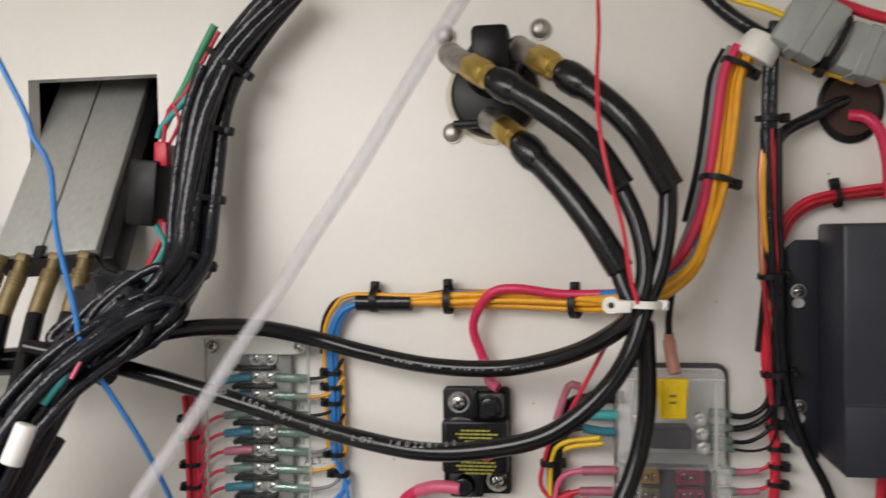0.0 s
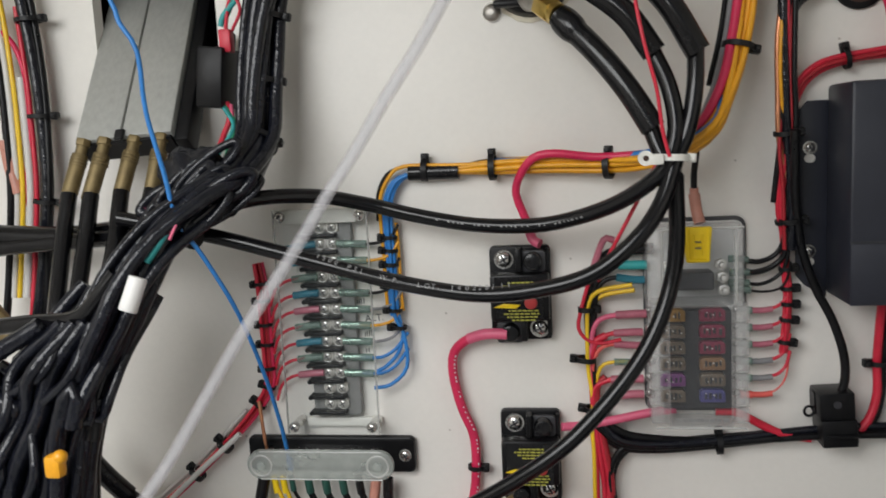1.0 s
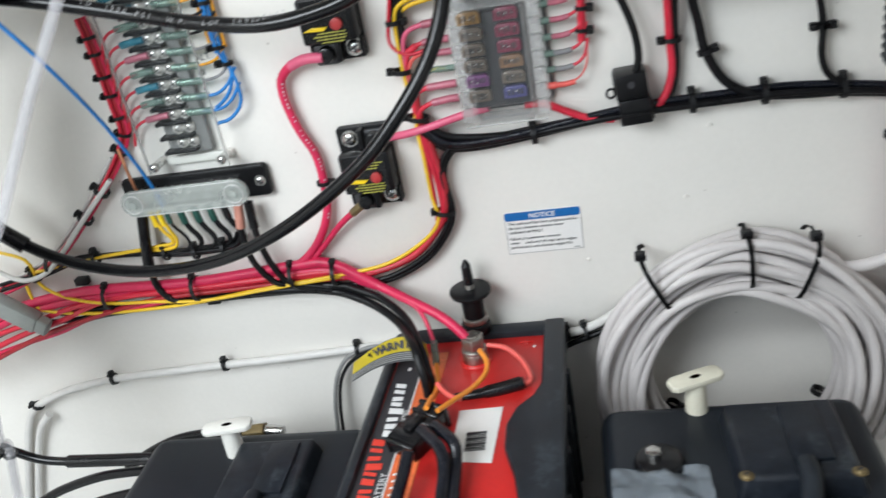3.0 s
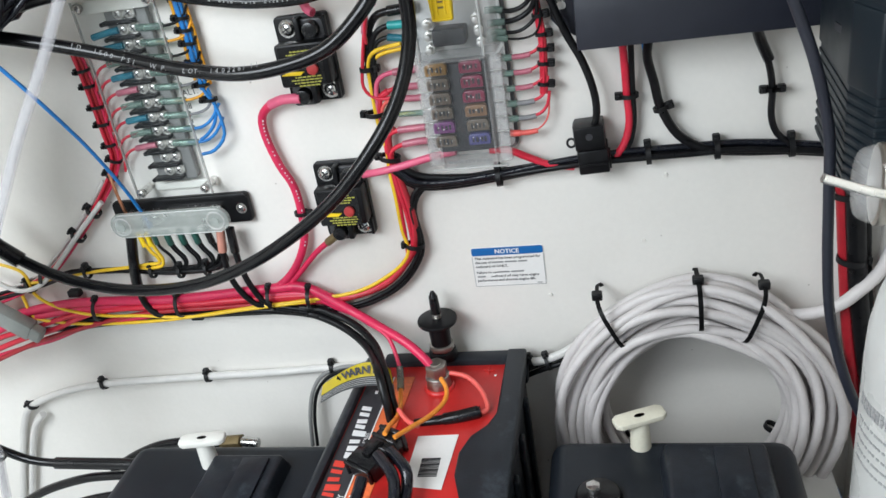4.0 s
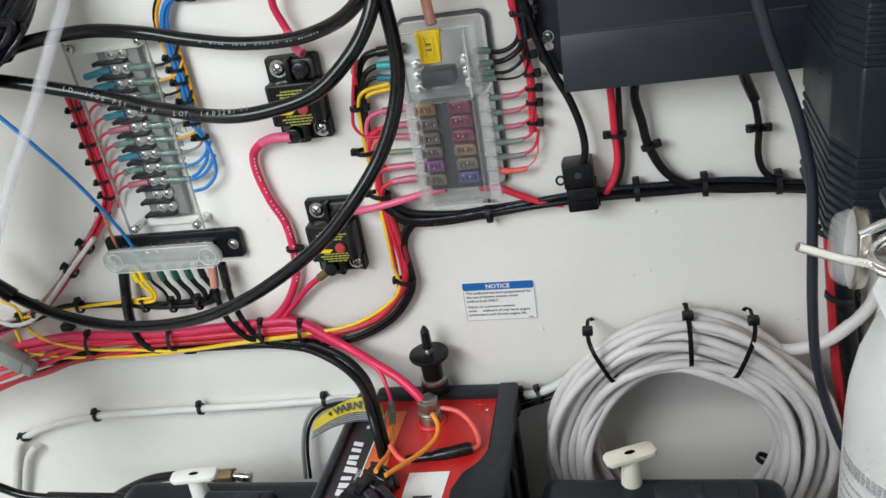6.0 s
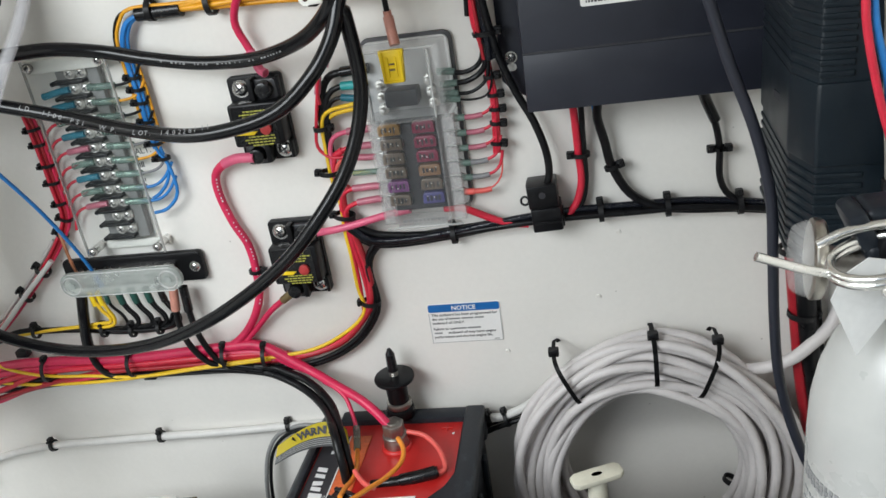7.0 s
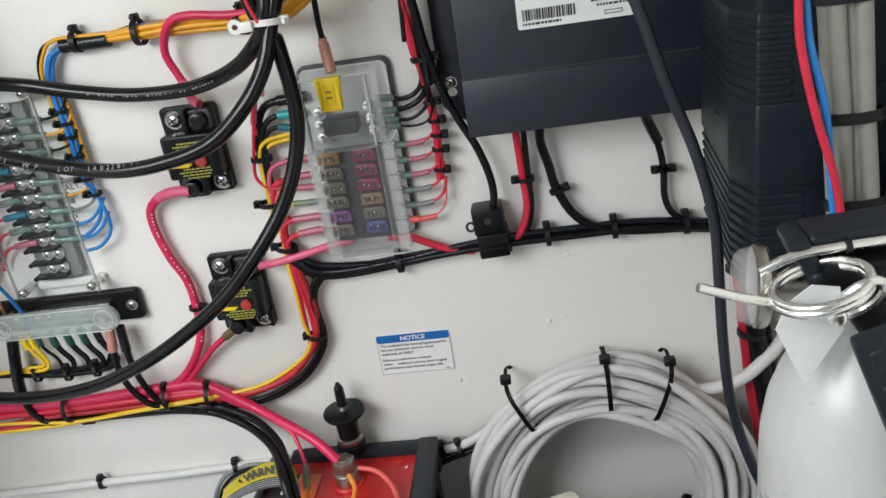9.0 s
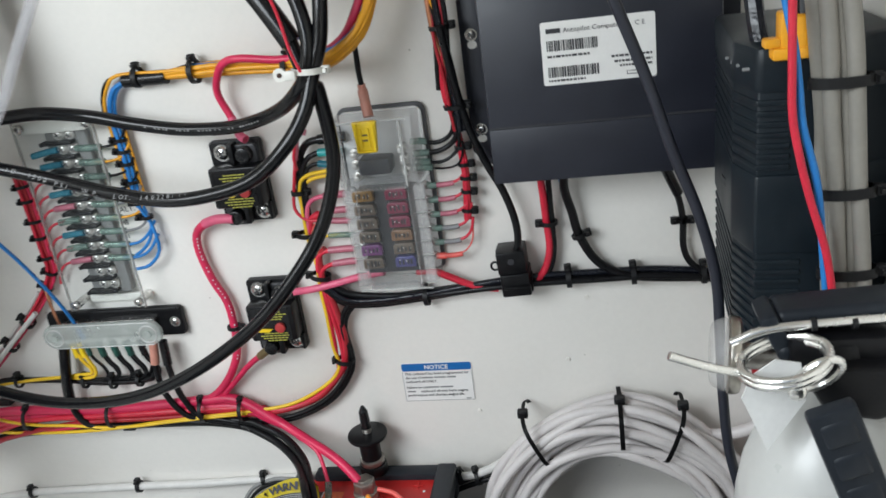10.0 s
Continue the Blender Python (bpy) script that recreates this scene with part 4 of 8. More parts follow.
    for i in range(14):
        y = -0.170 - i * 0.0017
        sheet("barcode_bar", [(0.0585, y), (0.0755, y + 0.0008), (0.0755, y + 0.0008 - rng.choice((0.0006, 0.0011))), (0.0585, y - rng.choice((0.0006, 0.0011)))], zl + 0.0007, INK, lab)
    # terminal
    p = Vector((0.057, -0.066, zt - 0.003))
    bm = B()
    cyl(bm, p, p + Vector((0, 0, 0.0028)), 0.0160, 0.0140, 24, 0.0008)
    part("terminal_base", bm, BATRED, t)
    bm = B()
    cyl(bm, p + Vector((0, 0, 0.012)), p + Vector((0, 0, 0.0155)), 0.0125, 0.0120, 24, 0.0008)
    cyl(bm, p + Vector((0, 0, 0.0150)), p + Vector((0, 0, 0.0285)), 0.0112, seg=6, bevel=0.0014)
    cyl(bm, p + Vector((0, 0, 0.0280)), p + Vector((0, 0, 0.0300)), 0.0062, 0.0056, 20)
    part("terminal_lug", cyl(B(), p + Vector((0, 0, 0.002)), p + Vector((0, 0, 0.0122)), 0.0128, 0.0112, 24, 0.0012), WORNSTEEL, t, "yellowed crimp lugs stacked under the nut")
    part("terminal_post", bm, DULLSTEEL, t, "steel stud with nut and washer")
    bm = B()
    for a, b, c, d in ((0.099, 0.110, -0.0425, -0.0410), (0.1035, 0.1050, -0.047, -0.0365)):
        box(bm, a, b, c, d, zt - 0.0030, zt - 0.0018, 0.0003, 1)
    part("plus_mark", bm, BATRED, t, "raised plus sign")
    part("paint_chip", prism(B(), [(0.1105, 0.1662), (0.1125, 0.1660), (0.1130, 0.1668)], -0.0500, -0.0525), INKWHITE, t)
    return t


battery()


def hold_down():
    c = Vector((0.0555, -0.024, 0.168))
    t = thing("hold_down_knob", c, "black hold-down knob on a threaded rod above the battery", "knob")
    part("foot", cyl(B(), c + Vector((0, 0, 0.004)), c + Vector((0, 0, 0.015)), 0.0150, 0.0140, 28, 0.002), BLACK, t)
    part("washer", cyl(B(), c + Vector((0, 0, 0.015)), c + Vector((0, 0, 0.0215)), 0.0128, seg=28, bevel=0.001), DULLSTEEL, t, "grey steel washer")
    bm = B()
    cyl(bm, c + Vector((0, 0, 0.0215)), c + Vector((0, 0, 0.044)), 0.0105, 0.0112, 24)
    cyl(bm, c + Vector((0, 0, 0.044)), c + Vector((0, 0, 0.047)), 0.0135, 0.0195, 32)
    cyl(bm, c + Vector((0, 0, 0.047)), c + Vector((0, 0, 0.0515)), 0.0205, seg=36, bevel=0.0018)
    part("knob", bm, BLACK, t)
    part("rod", cyl(B(), c + Vector((0, 0, 0.051)), c + Vector((0, 0, 0.059)), 0.0040, seg=16), STEEL, t)
    for k in range(3):
        part("rod_thread", cyl(B(), c + Vector((0, 0, 0.0525 + 0.002 * k)), c + Vector((0, 0, 0.0534 + 0.002 * k)), 0.0046, seg=16), DULLSTEEL, t)
    bm = cyl(B(), c + Vector((0, 0, 0.058)), c + Vector((0, 0, 0.077)), 0.0054, 0.0046, 16)
    cyl(bm, c + Vector((0, 0, 0.077)), c + Vector((0, 0, 0.083)), 0.0046, 0.0018, 16)
    part("tip_cap", bm, BLACKGLOSS, t, "black rubber tip")
    return t


hold_down()


def t_handle(parent, c, turn, material, h=0.034):
    c = Vector(c)
    m = Matrix.Translation(c) @ Matrix.Rotation(radians(turn), 4, 'Z')
    bm = B()
    cyl(bm, c, c + Vector((0, 0, h)), 0.0095, 0.008, 18)
    t2 = bmesh.new()
    o = [(-0.0235, -0.005), (-0.019, -0.0085), (0, -0.0090), (0.019, -0.0085), (0.0235, -0.005), (0.0235, 0.005), (0.019, 0.0085), (0, 0.0090), (-0.019, 0.0085), (-0.0235, 0.005)]
    f = t2.faces.new([t2.verts.new((x, y, h - 0.001)) for x, y in o])
    g = bmesh.ops.extrude_face_region(t2, geom=[f])
    bmesh.ops.translate(t2, vec=(0, 0, 0.0055), verts=[v for v in g["geom"] if isinstance(v, bmesh.types.BMVert)])
    bmesh.ops.recalc_face_normals(t2, faces=t2.faces[:])
    bmesh.ops.bevel(t2, geom=t2.edges[:], offset=0.0012, segments=2, profile=0.5, affect='EDGES')
    merge(bm, t2, m)
    h1 = part("t_handle", bm, material, parent, "white nylon T-handle")
    bm = B()
    prism_top = [(0.0050 * math.cos(w), 0.0024 * math.sin(w)) for w in (2 * math.pi * k / 16 for k in range(16))]
    f = bm.faces.new([bm.verts.new(m @ Vector((x, y, h + 0.0046))) for x, y in prism_top])
    bmesh.ops.solidify(bm, geom=bm.faces[:], thickness=-0.0004)
    part("slot", bm, HOLESHADE, h1)


def housing(x0, x1, yb, yf, zt, handle, lid, turn, material, group="pump housings"):
    t = thing("pump_housing", ((x0 + x1) / 2, (yb + yf) / 2, FLOOR), "dark grey plastic housing with a raised screwed lid and T-handle", "housing", group)
    bm = B()
    box(bm, x0, x1, yf, yb, FLOOR, zt, 0.016, 4)
    part("body", bm, HOUSING, t)
    lx0, lx1, ly0, ly1 = lid
    bm = B()
    t2 = bmesh.new()
    bmesh.ops.create_cube(t2, size=1)
    bmesh.ops.transform(t2, matrix=Matrix.LocRotScale(((lx0 + lx1) / 2, (ly0 + ly1) / 2, zt + 0.006), None, (lx1 - lx0, ly1 - ly0, 0.022)), verts=t2.verts)
    for v in t2.verts:
        if v.co.z > zt + 0.01:
            v.co.x += (0.006 if v.co.x < (lx0 + lx1) / 2 else -0.006)
            v.co.y += (0.006 if v.co.y < (ly0 + ly1) / 2 else -0.004)
    bmesh.ops.bevel(t2, geom=t2.edges[:], offset=0.004, segments=3, profile=0.5, affect='EDGES')
    merge(bm, t2)
    lidp = part("lid", bm, LIDGREY, t, "scuffed dark screwed lid")
    for x in (lx0 + 0.008, lx1 - 0.008):
        screw(lidp, (x, ly0 + 0.008, zt + 0.0165), 0.0042, OLDBRASS, "lid_screw", (0, 0, 1))
    bm = B()
    box(bm, (lx0 + lx1) / 2 - 0.002, (lx0 + lx1) / 2 + 0.026, ly0 + 0.02, ly1 - 0.012, zt + 0.0165, zt + 0.0200, 0.0015)
    part("lid_pad", bm, LIDGREY, lidp)
    cx = (lx0 + lx1) / 2 + 0.004
    cable = [(cx, ly0 + 0.016, zt + 0.020), (cx, ly0 + 0.002, zt + 0.021), (cx - 0.004, ly0 - 0.018, zt + 0.014), (cx - 0.016, ly0 - 0.045, zt + 0.008), (cx - 0.020, yf - 0.004, zt + 0.002), (cx - 0.020, yf - 0.010, zt - 0.05)]
    part("lid_cable", wire_bm(cable, 0.0075, 12), HOUSING, lidp, "thick grey cable leaving the lid")
    t_handle(t, (handle[0], handle[1], zt - 0.004), turn, material)
    return t


housing(0.168, 0.379, -0.119, -0.42, 0.146, (0.249, -0.132), (0.263, 0.356, -0.238, -0.143), 22, OLDNYLON)
bm = B()
t2 = bmesh.new()
bmesh.ops.create_grid(t2, x_segments=30, y_segments=26, size=0.5)
for v in t2.verts:
    v.co.z = 0.007 * noise.noise(v.co * 4) + 0.0026 * noise.noise(v.co * 11)
    v.co.x *= 0.074
    v.co.y *= 0.066
bmesh.ops.solidify(t2, geom=t2.faces[:], thickness=0.0008)
merge(bm, t2, Matrix.Translation((0.211, -0.236, 0.153)) @ Matrix.Rotation(radians(-6), 4, 'X'))
bag = part("plastic_film", bm, BAG)
tagged(bag, "crumpled clear plastic film on the dark housing", "plastic film")
cap = thing("filler_cap", (0.212, -0.196, 0.145), "black filler cap with a steel nut on the dark housing", "cap")
part("cap", cyl(B(), (0.212, -0.196, 0.144), (0.212, -0.196, 0.153), 0.021, 0.018, 28, 0.002), BLACKGLOSS, cap)
part("nut", cyl(B(), (0.208, -0.194, 0.153), (0.208, -0.194, 0.159), 0.0065, seg=6, bevel=0.0006), STEEL, cap)
housing(-0.275, -0.046, -0.099, -0.41, 0.126, (-0.175, -0.133), (-0.170, -0.086, -0.228, -0.133), 8, NYLON)


def fire_extinguisher():
    c = Vector((0.393, -0.372, 0))
    t = thing("fire_extinguisher", (c.x, c.y, FLOOR), "white fire extinguisher with pull pin, ring and paper tag", "extinguisher")
    prof = [(0.0, FLOOR), (0.034, FLOOR), (0.041, FLOOR + 0.006), (0.0415, 0.408), (0.0408, 0.424), (0.038, 0.441), (0.033, 0.456), (0.026, 0.468), (0.018, 0.477), (0.014, 0.483), (0.014, 0.497), (0.0, 0.497)]
    bm = B()
    n = 48
    rings = []
    for r, z in prof:
        rings.append([bm.verts.new((c.x + r * math.cos(2 * math.pi * k / n), c.y + r * math.sin(2 * math.pi * k / n), z)) for k in range(n)] if r else [bm.verts.new((c.x, c.y, z))])
    for u, v in zip(rings[:-1], rings[1:]):
        for k in range(n):
            if len(u) == 1:
                bm.faces.new((u[0], v[(k + 1) % n], v[k]))
            elif len(v) == 1:
                bm.faces.new((u[k], u[(k + 1) % n], v[0]))
            else:
                bm.faces.new((u[k], u[(k + 1) % n], v[(k + 1) % n], v[k]))
    part("cylinder", bm, ENAMEL, t, "white enamelled cylinder", 60)
    bm = B()
    cyl(bm, c + Vector((0, 0, 0.492)), c + Vector((0, 0, 0.512)), 0.015, 0.013, 20, 0.001)
    box(bm, c.x - 0.022, c.x + 0.02, c.y - 0.012, c.y + 0.012, 0.500, 0.515, 0.003)
    part("valve", bm, BLACK, t, "black valve body")
    for dz, tilt, back in ((0.508, 2, 0.0), (0.5225, 3, 0.004)):
        part("lever", box(B(), -0.026, 0.046, -0.010, 0.010, -0.0042, 0.0042, 0.0032, 3, Matrix.Translation(c + Vector((0, back, dz))) @ Matrix.Rotation(radians(-tilt), 4, 'Y')), HOUSING, t, "dark grey squeeze lever")
    bm = B()
    prism(bm, [(c.x - 0.016, 0.498), (c.x - 0.006, 0.506), (c.x + 0.040, 0.504), (c.x + 0.044, 0.494), (c.x + 0.012, 0.480), (c.x - 0.008, 0.484)], c.y - 0.022, c.y - 0.006, 0.003)
    part("handle", bm, BLACK, t, "black lower carrying handle")
    g0 = Vector((0.3495, -0.368, 0.5005))
    ax = Vector((1.0, -0.12, -0.06)).normalized()
    g = part("gauge", cyl(B(), g0 - ax * 0.001, g0 + ax * 0.0045, 0.0180, 0.0172, 32, 0.0014), WORNSTEEL, t, "round steel pressure gauge")
    part("lens", cyl(B(), g0 - ax * 0.0085, g0 - ax * 0.0012, 0.0140, 0.0174, 32, 0.002), FROST, g, "clear plastic gauge lens")
    part("gauge_stem", cyl(B(), g0 + ax * 0.0045, g0 + ax * 0.030, 0.006, seg=12), DULLSTEEL, g)
    part("pull_pin", wire_bm([(0.3200, -0.4000, 0.5200), (0.3300, -0.3990, 0.5155), (0.3400, -0.3970, 0.5110), (0.3520, -0.3940, 0.5065)], 0.0019, 10), CHROME, t, "bright steel pull pin")
    q = Vector((0.3665, -0.3940, 0.5105))
    for k in range(2):
        ring = [q + Vector((0.0170 * math.cos(w), 0.0165 * math.sin(w), 0.0040 * math.cos(w) + 0.0026 * k)) for w in (2 * math.pi * i / 36 for i in range(37))]
        part("pull_ring", sweep(B(), ring, 0.0018, 10), CHROME, t, "bright steel split ring")
    q = Vector((0.3790, -0.3990, 0.5080))
    part("small_ring", sweep(B(), [q + Vector((0.0085 * math.cos(w), -0.004 * math.sin(w), 0.0085 * math.sin(w) + 0.003 * math.cos(w))) for w in (2 * math.pi * k / 24 for k in range(25))], 0.0017, 8), CHROME, t)
    # Small bright ball added for the glint on the rings.
    part("ring_glint", ball(B(), (0.3700, -0.4020, 0.5020), 0.0040, (1, 0.6, 1)), CHROME, t, "bright ball standing in for a glint on the ring")
    part("lever_wire", sweep(B(), spline([(0.3480, -0.3800, 0.5130), (0.3620, -0.3800, 0.5190), (0.3850, -0.3800, 0.5210), (0.4090, -0.3800, 0.5220)]), 0.0021, 10), CHROME, t, "bright steel lever edge")
    for x in (0.3800, 0.3960):
        part("wire_band", cyl(B(), (x, -0.3800, 0.5205), (x + 0.0022, -0.3800, 0.5207), 0.0029, seg=12), TIE, t)
    part("lever_pivot", box(B(), -0.004, 0.004, -0.011, 0.011, -0.010, 0.0085, 0.0025, 2, Matrix.Translation(c + Vector((-0.027, 0.002, 0.5170))) @ Matrix.Rotation(radians(-24), 4, 'Y')), HOUSING, t, "dark grey pivot cheek of the lever")
    bm = B()
    prism(bm, [(0.3490, 0.4970), (0.3530, 0.5080), (0.3620, 0.5150), (0.3720, 0.5130), (0.3745, 0.4950), (0.3595, 0.4720)], -0.3975, -0.3983)
    bmesh.ops.bisect_plane(bm, geom=bm.verts[:] + bm.edges[:] + bm.faces[:], plane_co=(0, 0, 0.494), plane_no=(0, 0, 1))
    for w in bm.verts:
        w.co.y -= 0.10 * max(0, 0.494 - w.co.z) * (1 if w.co.x < 0.36 else 0.7)
    part("paper_tag", bm, SILVERLABEL, t, "grey-white paper tag hanging from the ring")
    # ratchet strap of the bracket, standing before the cylinder
    a, b = Vector((0.3770, -0.4200, 0.5065)), Vector((0.3955, -0.4200, 0.4560))
    d = (b - a).normalized()
    side = d.cross(Vector((0, -1, 0))).normalized()
    m = Matrix.Translation(a)
    for k in range(3):
        m[k][0], m[k][1], m[k][2] = side[k], side.cross(d)[k], d[k]
    st = part("bracket_strap", box(B(), -0.0095, 0.0095, -0.004, 0.004, 0.0, 0.30, 0.002, 2, m), HOUSING, t, "dark plastic bracket strap")
    for k in range(9):
        part("strap_tooth", box(B(), -0.0072, 0.0072, -0.0058, 0.0050, 0.004 + 0.016 * k, 0.0170 + 0.016 * k, 0.0028, 3, m), HOUSING, st)
    part("bracket", box(B(), 0.4115, RIGHT - 0.001, -0.41, -0.33, 0.20, 0.24, 0.003), BLACK, t)
    bm = B()
    rng = random.Random(11)
    for z in (0.392, 0.3895, 0.387, 0.379, 0.373, 0.367, 0.361, 0.355):
        for k in range(-12, 13):
            w = radians(-130 + k * 4.2)
            m = Matrix.Translation((c.x, c.y, z)) @ Matrix.Rotation(w, 4, 'Z')
            box(bm, 0.0414, 0.0419, -0.0014, 0.0012 * rng.random(), -0.0010, 0.0010 if z > 0.38 else 0.0002, 0, 1, m)
    part("printed_band", bm, INKGREY, t)
    return t


fire_extinguisher()


def charger():
    t = thing("battery_charger", (0.42, -0.15, 0.423), "dark green-grey battery charger with cooling fins on the side wall", "charger")
    x0, x1, yn, yb = 0.380, RIGHT - 0.002, -0.235, -0.105
    outline = [(x0 + 0.004, yb), (x0 - 0.002, yn + 0.030), (x0 + 0.006, yn), (x1 - 0.034, yn - 0.004), (x1 - 0.022, yn + 0.012), (x1, yn + 0.02), (x1, yb)]
    def slab(z0, z1, grow, bevel=0.0015, cut=None):
        b = bmesh.new()
        cx, cy = (x0 + x1) / 2, (yn + yb) / 2
        pts = [(cx + (x - cx) * grow if x < x1 - 0.001 else x, cy + (y - cy) * grow) for x, y in outline if cut is None or x < x0 + 0.02]
        if cut:
            pts += [(cut, cy + (yn - 0.002 - cy) * grow), (cut + 0.004, cy + (yn + 0.012 - cy) * grow), (cut + 0.004, yb)]
        f = b.faces.new([b.verts.new((x, y, z0)) for x, y in pts])
        g = bmesh.ops.extrude_face_region(b, geom=[f])
        bmesh.ops.translate(b, vec=(0, 0, z1 - z0), verts=[v for v in g["geom"] if isinstance(v, bmesh.types.BMVert)])
        bmesh.ops.recalc_face_normals(b, faces=b.faces[:])
        if bevel:
            bmesh.ops.bevel(b, geom=b.edges[:], offset=bevel, segments=2, profile=0.5, affect='EDGES')
        return b
    part("core", slab(0.420, 0.606, 0.972), CASEFIN, t)
    part("middle_band", slab(0.488, 0.537, 1.0, 0.002), CASEFIN, t, "smooth middle band")
    part("top_cap", slab(0.5835, 0.610, 1.0, 0.004), CASEFIN, t, "smooth sloped top cap")
    for i in range(7):
        z = 0.540 + i * 0.0062
        part("fin", slab(z, z + 0.0034, 0.99, 0.0007, 0.404), CASEFIN, t)
    for i in range(10):
        z = 0.423 + i * 0.0064
        part("fin", slab(z, z + 0.0034, 0.99, 0.0007, 0.412), CASEFIN, t)
    bm = B()
    box(bm, -0.0004, 0.0002, -0.009, 0.009, -0.0025, 0.0025, 0, 1, Matrix.Translation((x0 - 0.0002, yn + 0.060, 0.514)) @ Matrix.Rotation(radians(4), 4, 'Z'))
    part("badge", bm, CASE, t, "faint grey badge")
    for k in range(4):
        bm = B()
        cyl(bm, (x0 + 0.001 + 0.001 * k, yn + 0.045 - 0.012 * k, 0.597), (x0 - 0.003 + 0.001 * k, yn + 0.045 - 0.012 * k, 0.597), 0.0010, seg=10)
        part("indicator", bm, INKGREY, t)
    bm = B()
    box(bm, 0.392, 0.421, -0.2445, -0.226, 0.6035, 0.610, 0.0015)
    box(bm, 0.401, 0.418, -0.2435, -0.228, 0.608, 0.626, 0.002)
    box(bm, 0.396, 0.4015, -0.2425, -0.230, 0.608, 0.628, 0.0015)
    box(bm, 0.388, 0.3965, -0.2425, -0.234, 0.610, 0.615, 0.0012, 2, Matrix.Translation((0, 0, 0.0)))
    part("plug", bm, ORANGEPLASTIC, t, "amber connector plug on top")
    part("dark_lead", wire_bm([(0.392, -0.215, 0.606), (0.390, -0.205, 0.628), (0.386, -0.18, 0.70)], 0.0052), LOOM, t)
    part("black_lead", wire_bm([(0.411, -0.234, 0.621), (0.411, -0.226, 0.648), (0.409, -0.20, 0.72)], 0.0065), WIREBLACK, t)
    return t


charger()


def parts_carton():
    """White carton with a blue side standing low beside the coil."""
    c = [(0.4040, -0.0420, 0.0300), (0.4350, -0.0370, 0.0300), (0.4340, -0.0670, 0.0300)]
    x0, x1 = c[0][0], c[1][0]
    y0, y1 = c[2][1], c[0][1]
    t = thing("parts_carton", ((x0 + x1) / 2, (y0 + y1) / 2, FLOOR), "small white cardboard carton with a blue side on the floor", "carton")
    part("carton_body", box(B(), x0, x1, y0 - 0.03, y1 + 0.01, FLOOR, 0.030, 0.0008, 1), PAPER, t)
    part("blue_panel", box(B(), x1 + 0.0002, x1 + 0.0008, y0 - 0.029, y0 + 0.004, FLOOR + 0.004, 0.029), INKBLUE, t, "blue printed panel")
    part("blue_panel", box(B(), x0 + 0.012, x1 - 0.001, y0 - 0.0308, y0 - 0.0302, FLOOR + 0.004, 0.029), INKBLUE, t)


parts_carton()

# ---- coil of white cable and white conduit ----
def cable_coil():
    cx, cz, y0 = 0.303, 0.101, -0.014
    t = thing("cable_coil", (cx, 0, -0.03), "coil of grey-white cable hung on the bulkhead with black ties", "cable coil")
    rng = random.Random(21)
    n = 20
    for k in range(n):
        u = k / (n - 1)
        ra, rb = 0.088 + 0.0470 * u, 0.0965 + 0.0505 * u
        y = y0 + 0.004 - 0.0078 * ((k * 2) % 5) - 0.003 * rng.random()
        ox, oz = 0.004 * rng.uniform(-1, 1), 0.003 * rng.uniform(-1, 1)
        ph, amp = rng.random() * 6.28, 0.0035 + 0.002 * rng.random()
        pts = []
        for i in range(49):
            w = 2 * math.pi * i / 48
            low = max(0, -math.sin(w))
            pts.append(Vector((cx + ox + (ra + amp * math.sin(2 * w + ph)) * math.cos(w), y + 0.005 * math.sin(3 * w + ph) - 0.010 * abs(math.cos(w)), cz + oz + (rb + amp * math.cos(3 * w + ph) + 0.012 * low) * math.sin(w))))
        part("turn", sweep(B(), pts, 0.0047, 10), COILWHITE, t, smooth=60)
    for pix in ([(0.2165, -0.0300, 0.2430), (0.2410, -0.0340, 0.1920)], [(0.3090, -0.0300, 0.2550), (0.3095, -0.0340, 0.2080)], [(0.3670, -0.0300, 0.2470), (0.3460, -0.0340, 0.1930)]):
        a, b = Vector(pix[0]), Vector(pix[1])
        c, half = (a + b) / 2, (b - a).length / 2
        along = (b - a).normalized()
        bm = B()
        loop = []
        for k in range(21):
            w = 2 * math.pi * k / 20
            loop.append(Vector((c.x, -0.028, c.z)) + along * (half * 1.0 * math.copysign(abs(math.cos(w)) ** 0.6, math.cos(w))) + Vector((0, -1, 0)) * (0.029 * math.copysign(abs(math.sin(w)) ** 0.6, math.sin(w))))
        m = along.cross(Vector((0, 1, 0)))
        vs = [[bm.verts.new(q + m * s) for s in (-0.0022, 0.0022)] for q in loop]
        for u, v in zip(vs[:-1], vs[1:]):
            bm.faces.new((u[0], u[1], v[1], v[0]))
        bmesh.ops.solidify(bm, geom=bm.faces[:], thickness=0.0012)
        h = a.lerp(b, 0.01) + Vector((0, -0.002, 0))
        box(bm, h.x - 0.005, h.x + 0.005, h.y - 0.004, h.y + 0.004, h.z - 0.004, h.z + 0.004, 0.001, 1)
        part("cable_tie", bm, TIE, t)
    part("tail", wire_bm([(0.3640, -0.0250, 0.2130), (0.3980, -0.0300, 0.2110), (0.4280, -0.0340, 0.2210), (0.4470, -0.0360, 0.2390), (0.4640, -0.0300, 0.2540), (0.4760, -0.0200, 0.2760)], 0.0058, 10), COILWHITE, t, "cable end leaving the coil")
    for q in [(0.3880, 0.0200, 0.0350), (0.2420, 0.0200, 0.0290)]:
        tie(t, q, (0.4, 0, 1), 0.0065, 1, width=0.0055)
    return t


cable_coil()


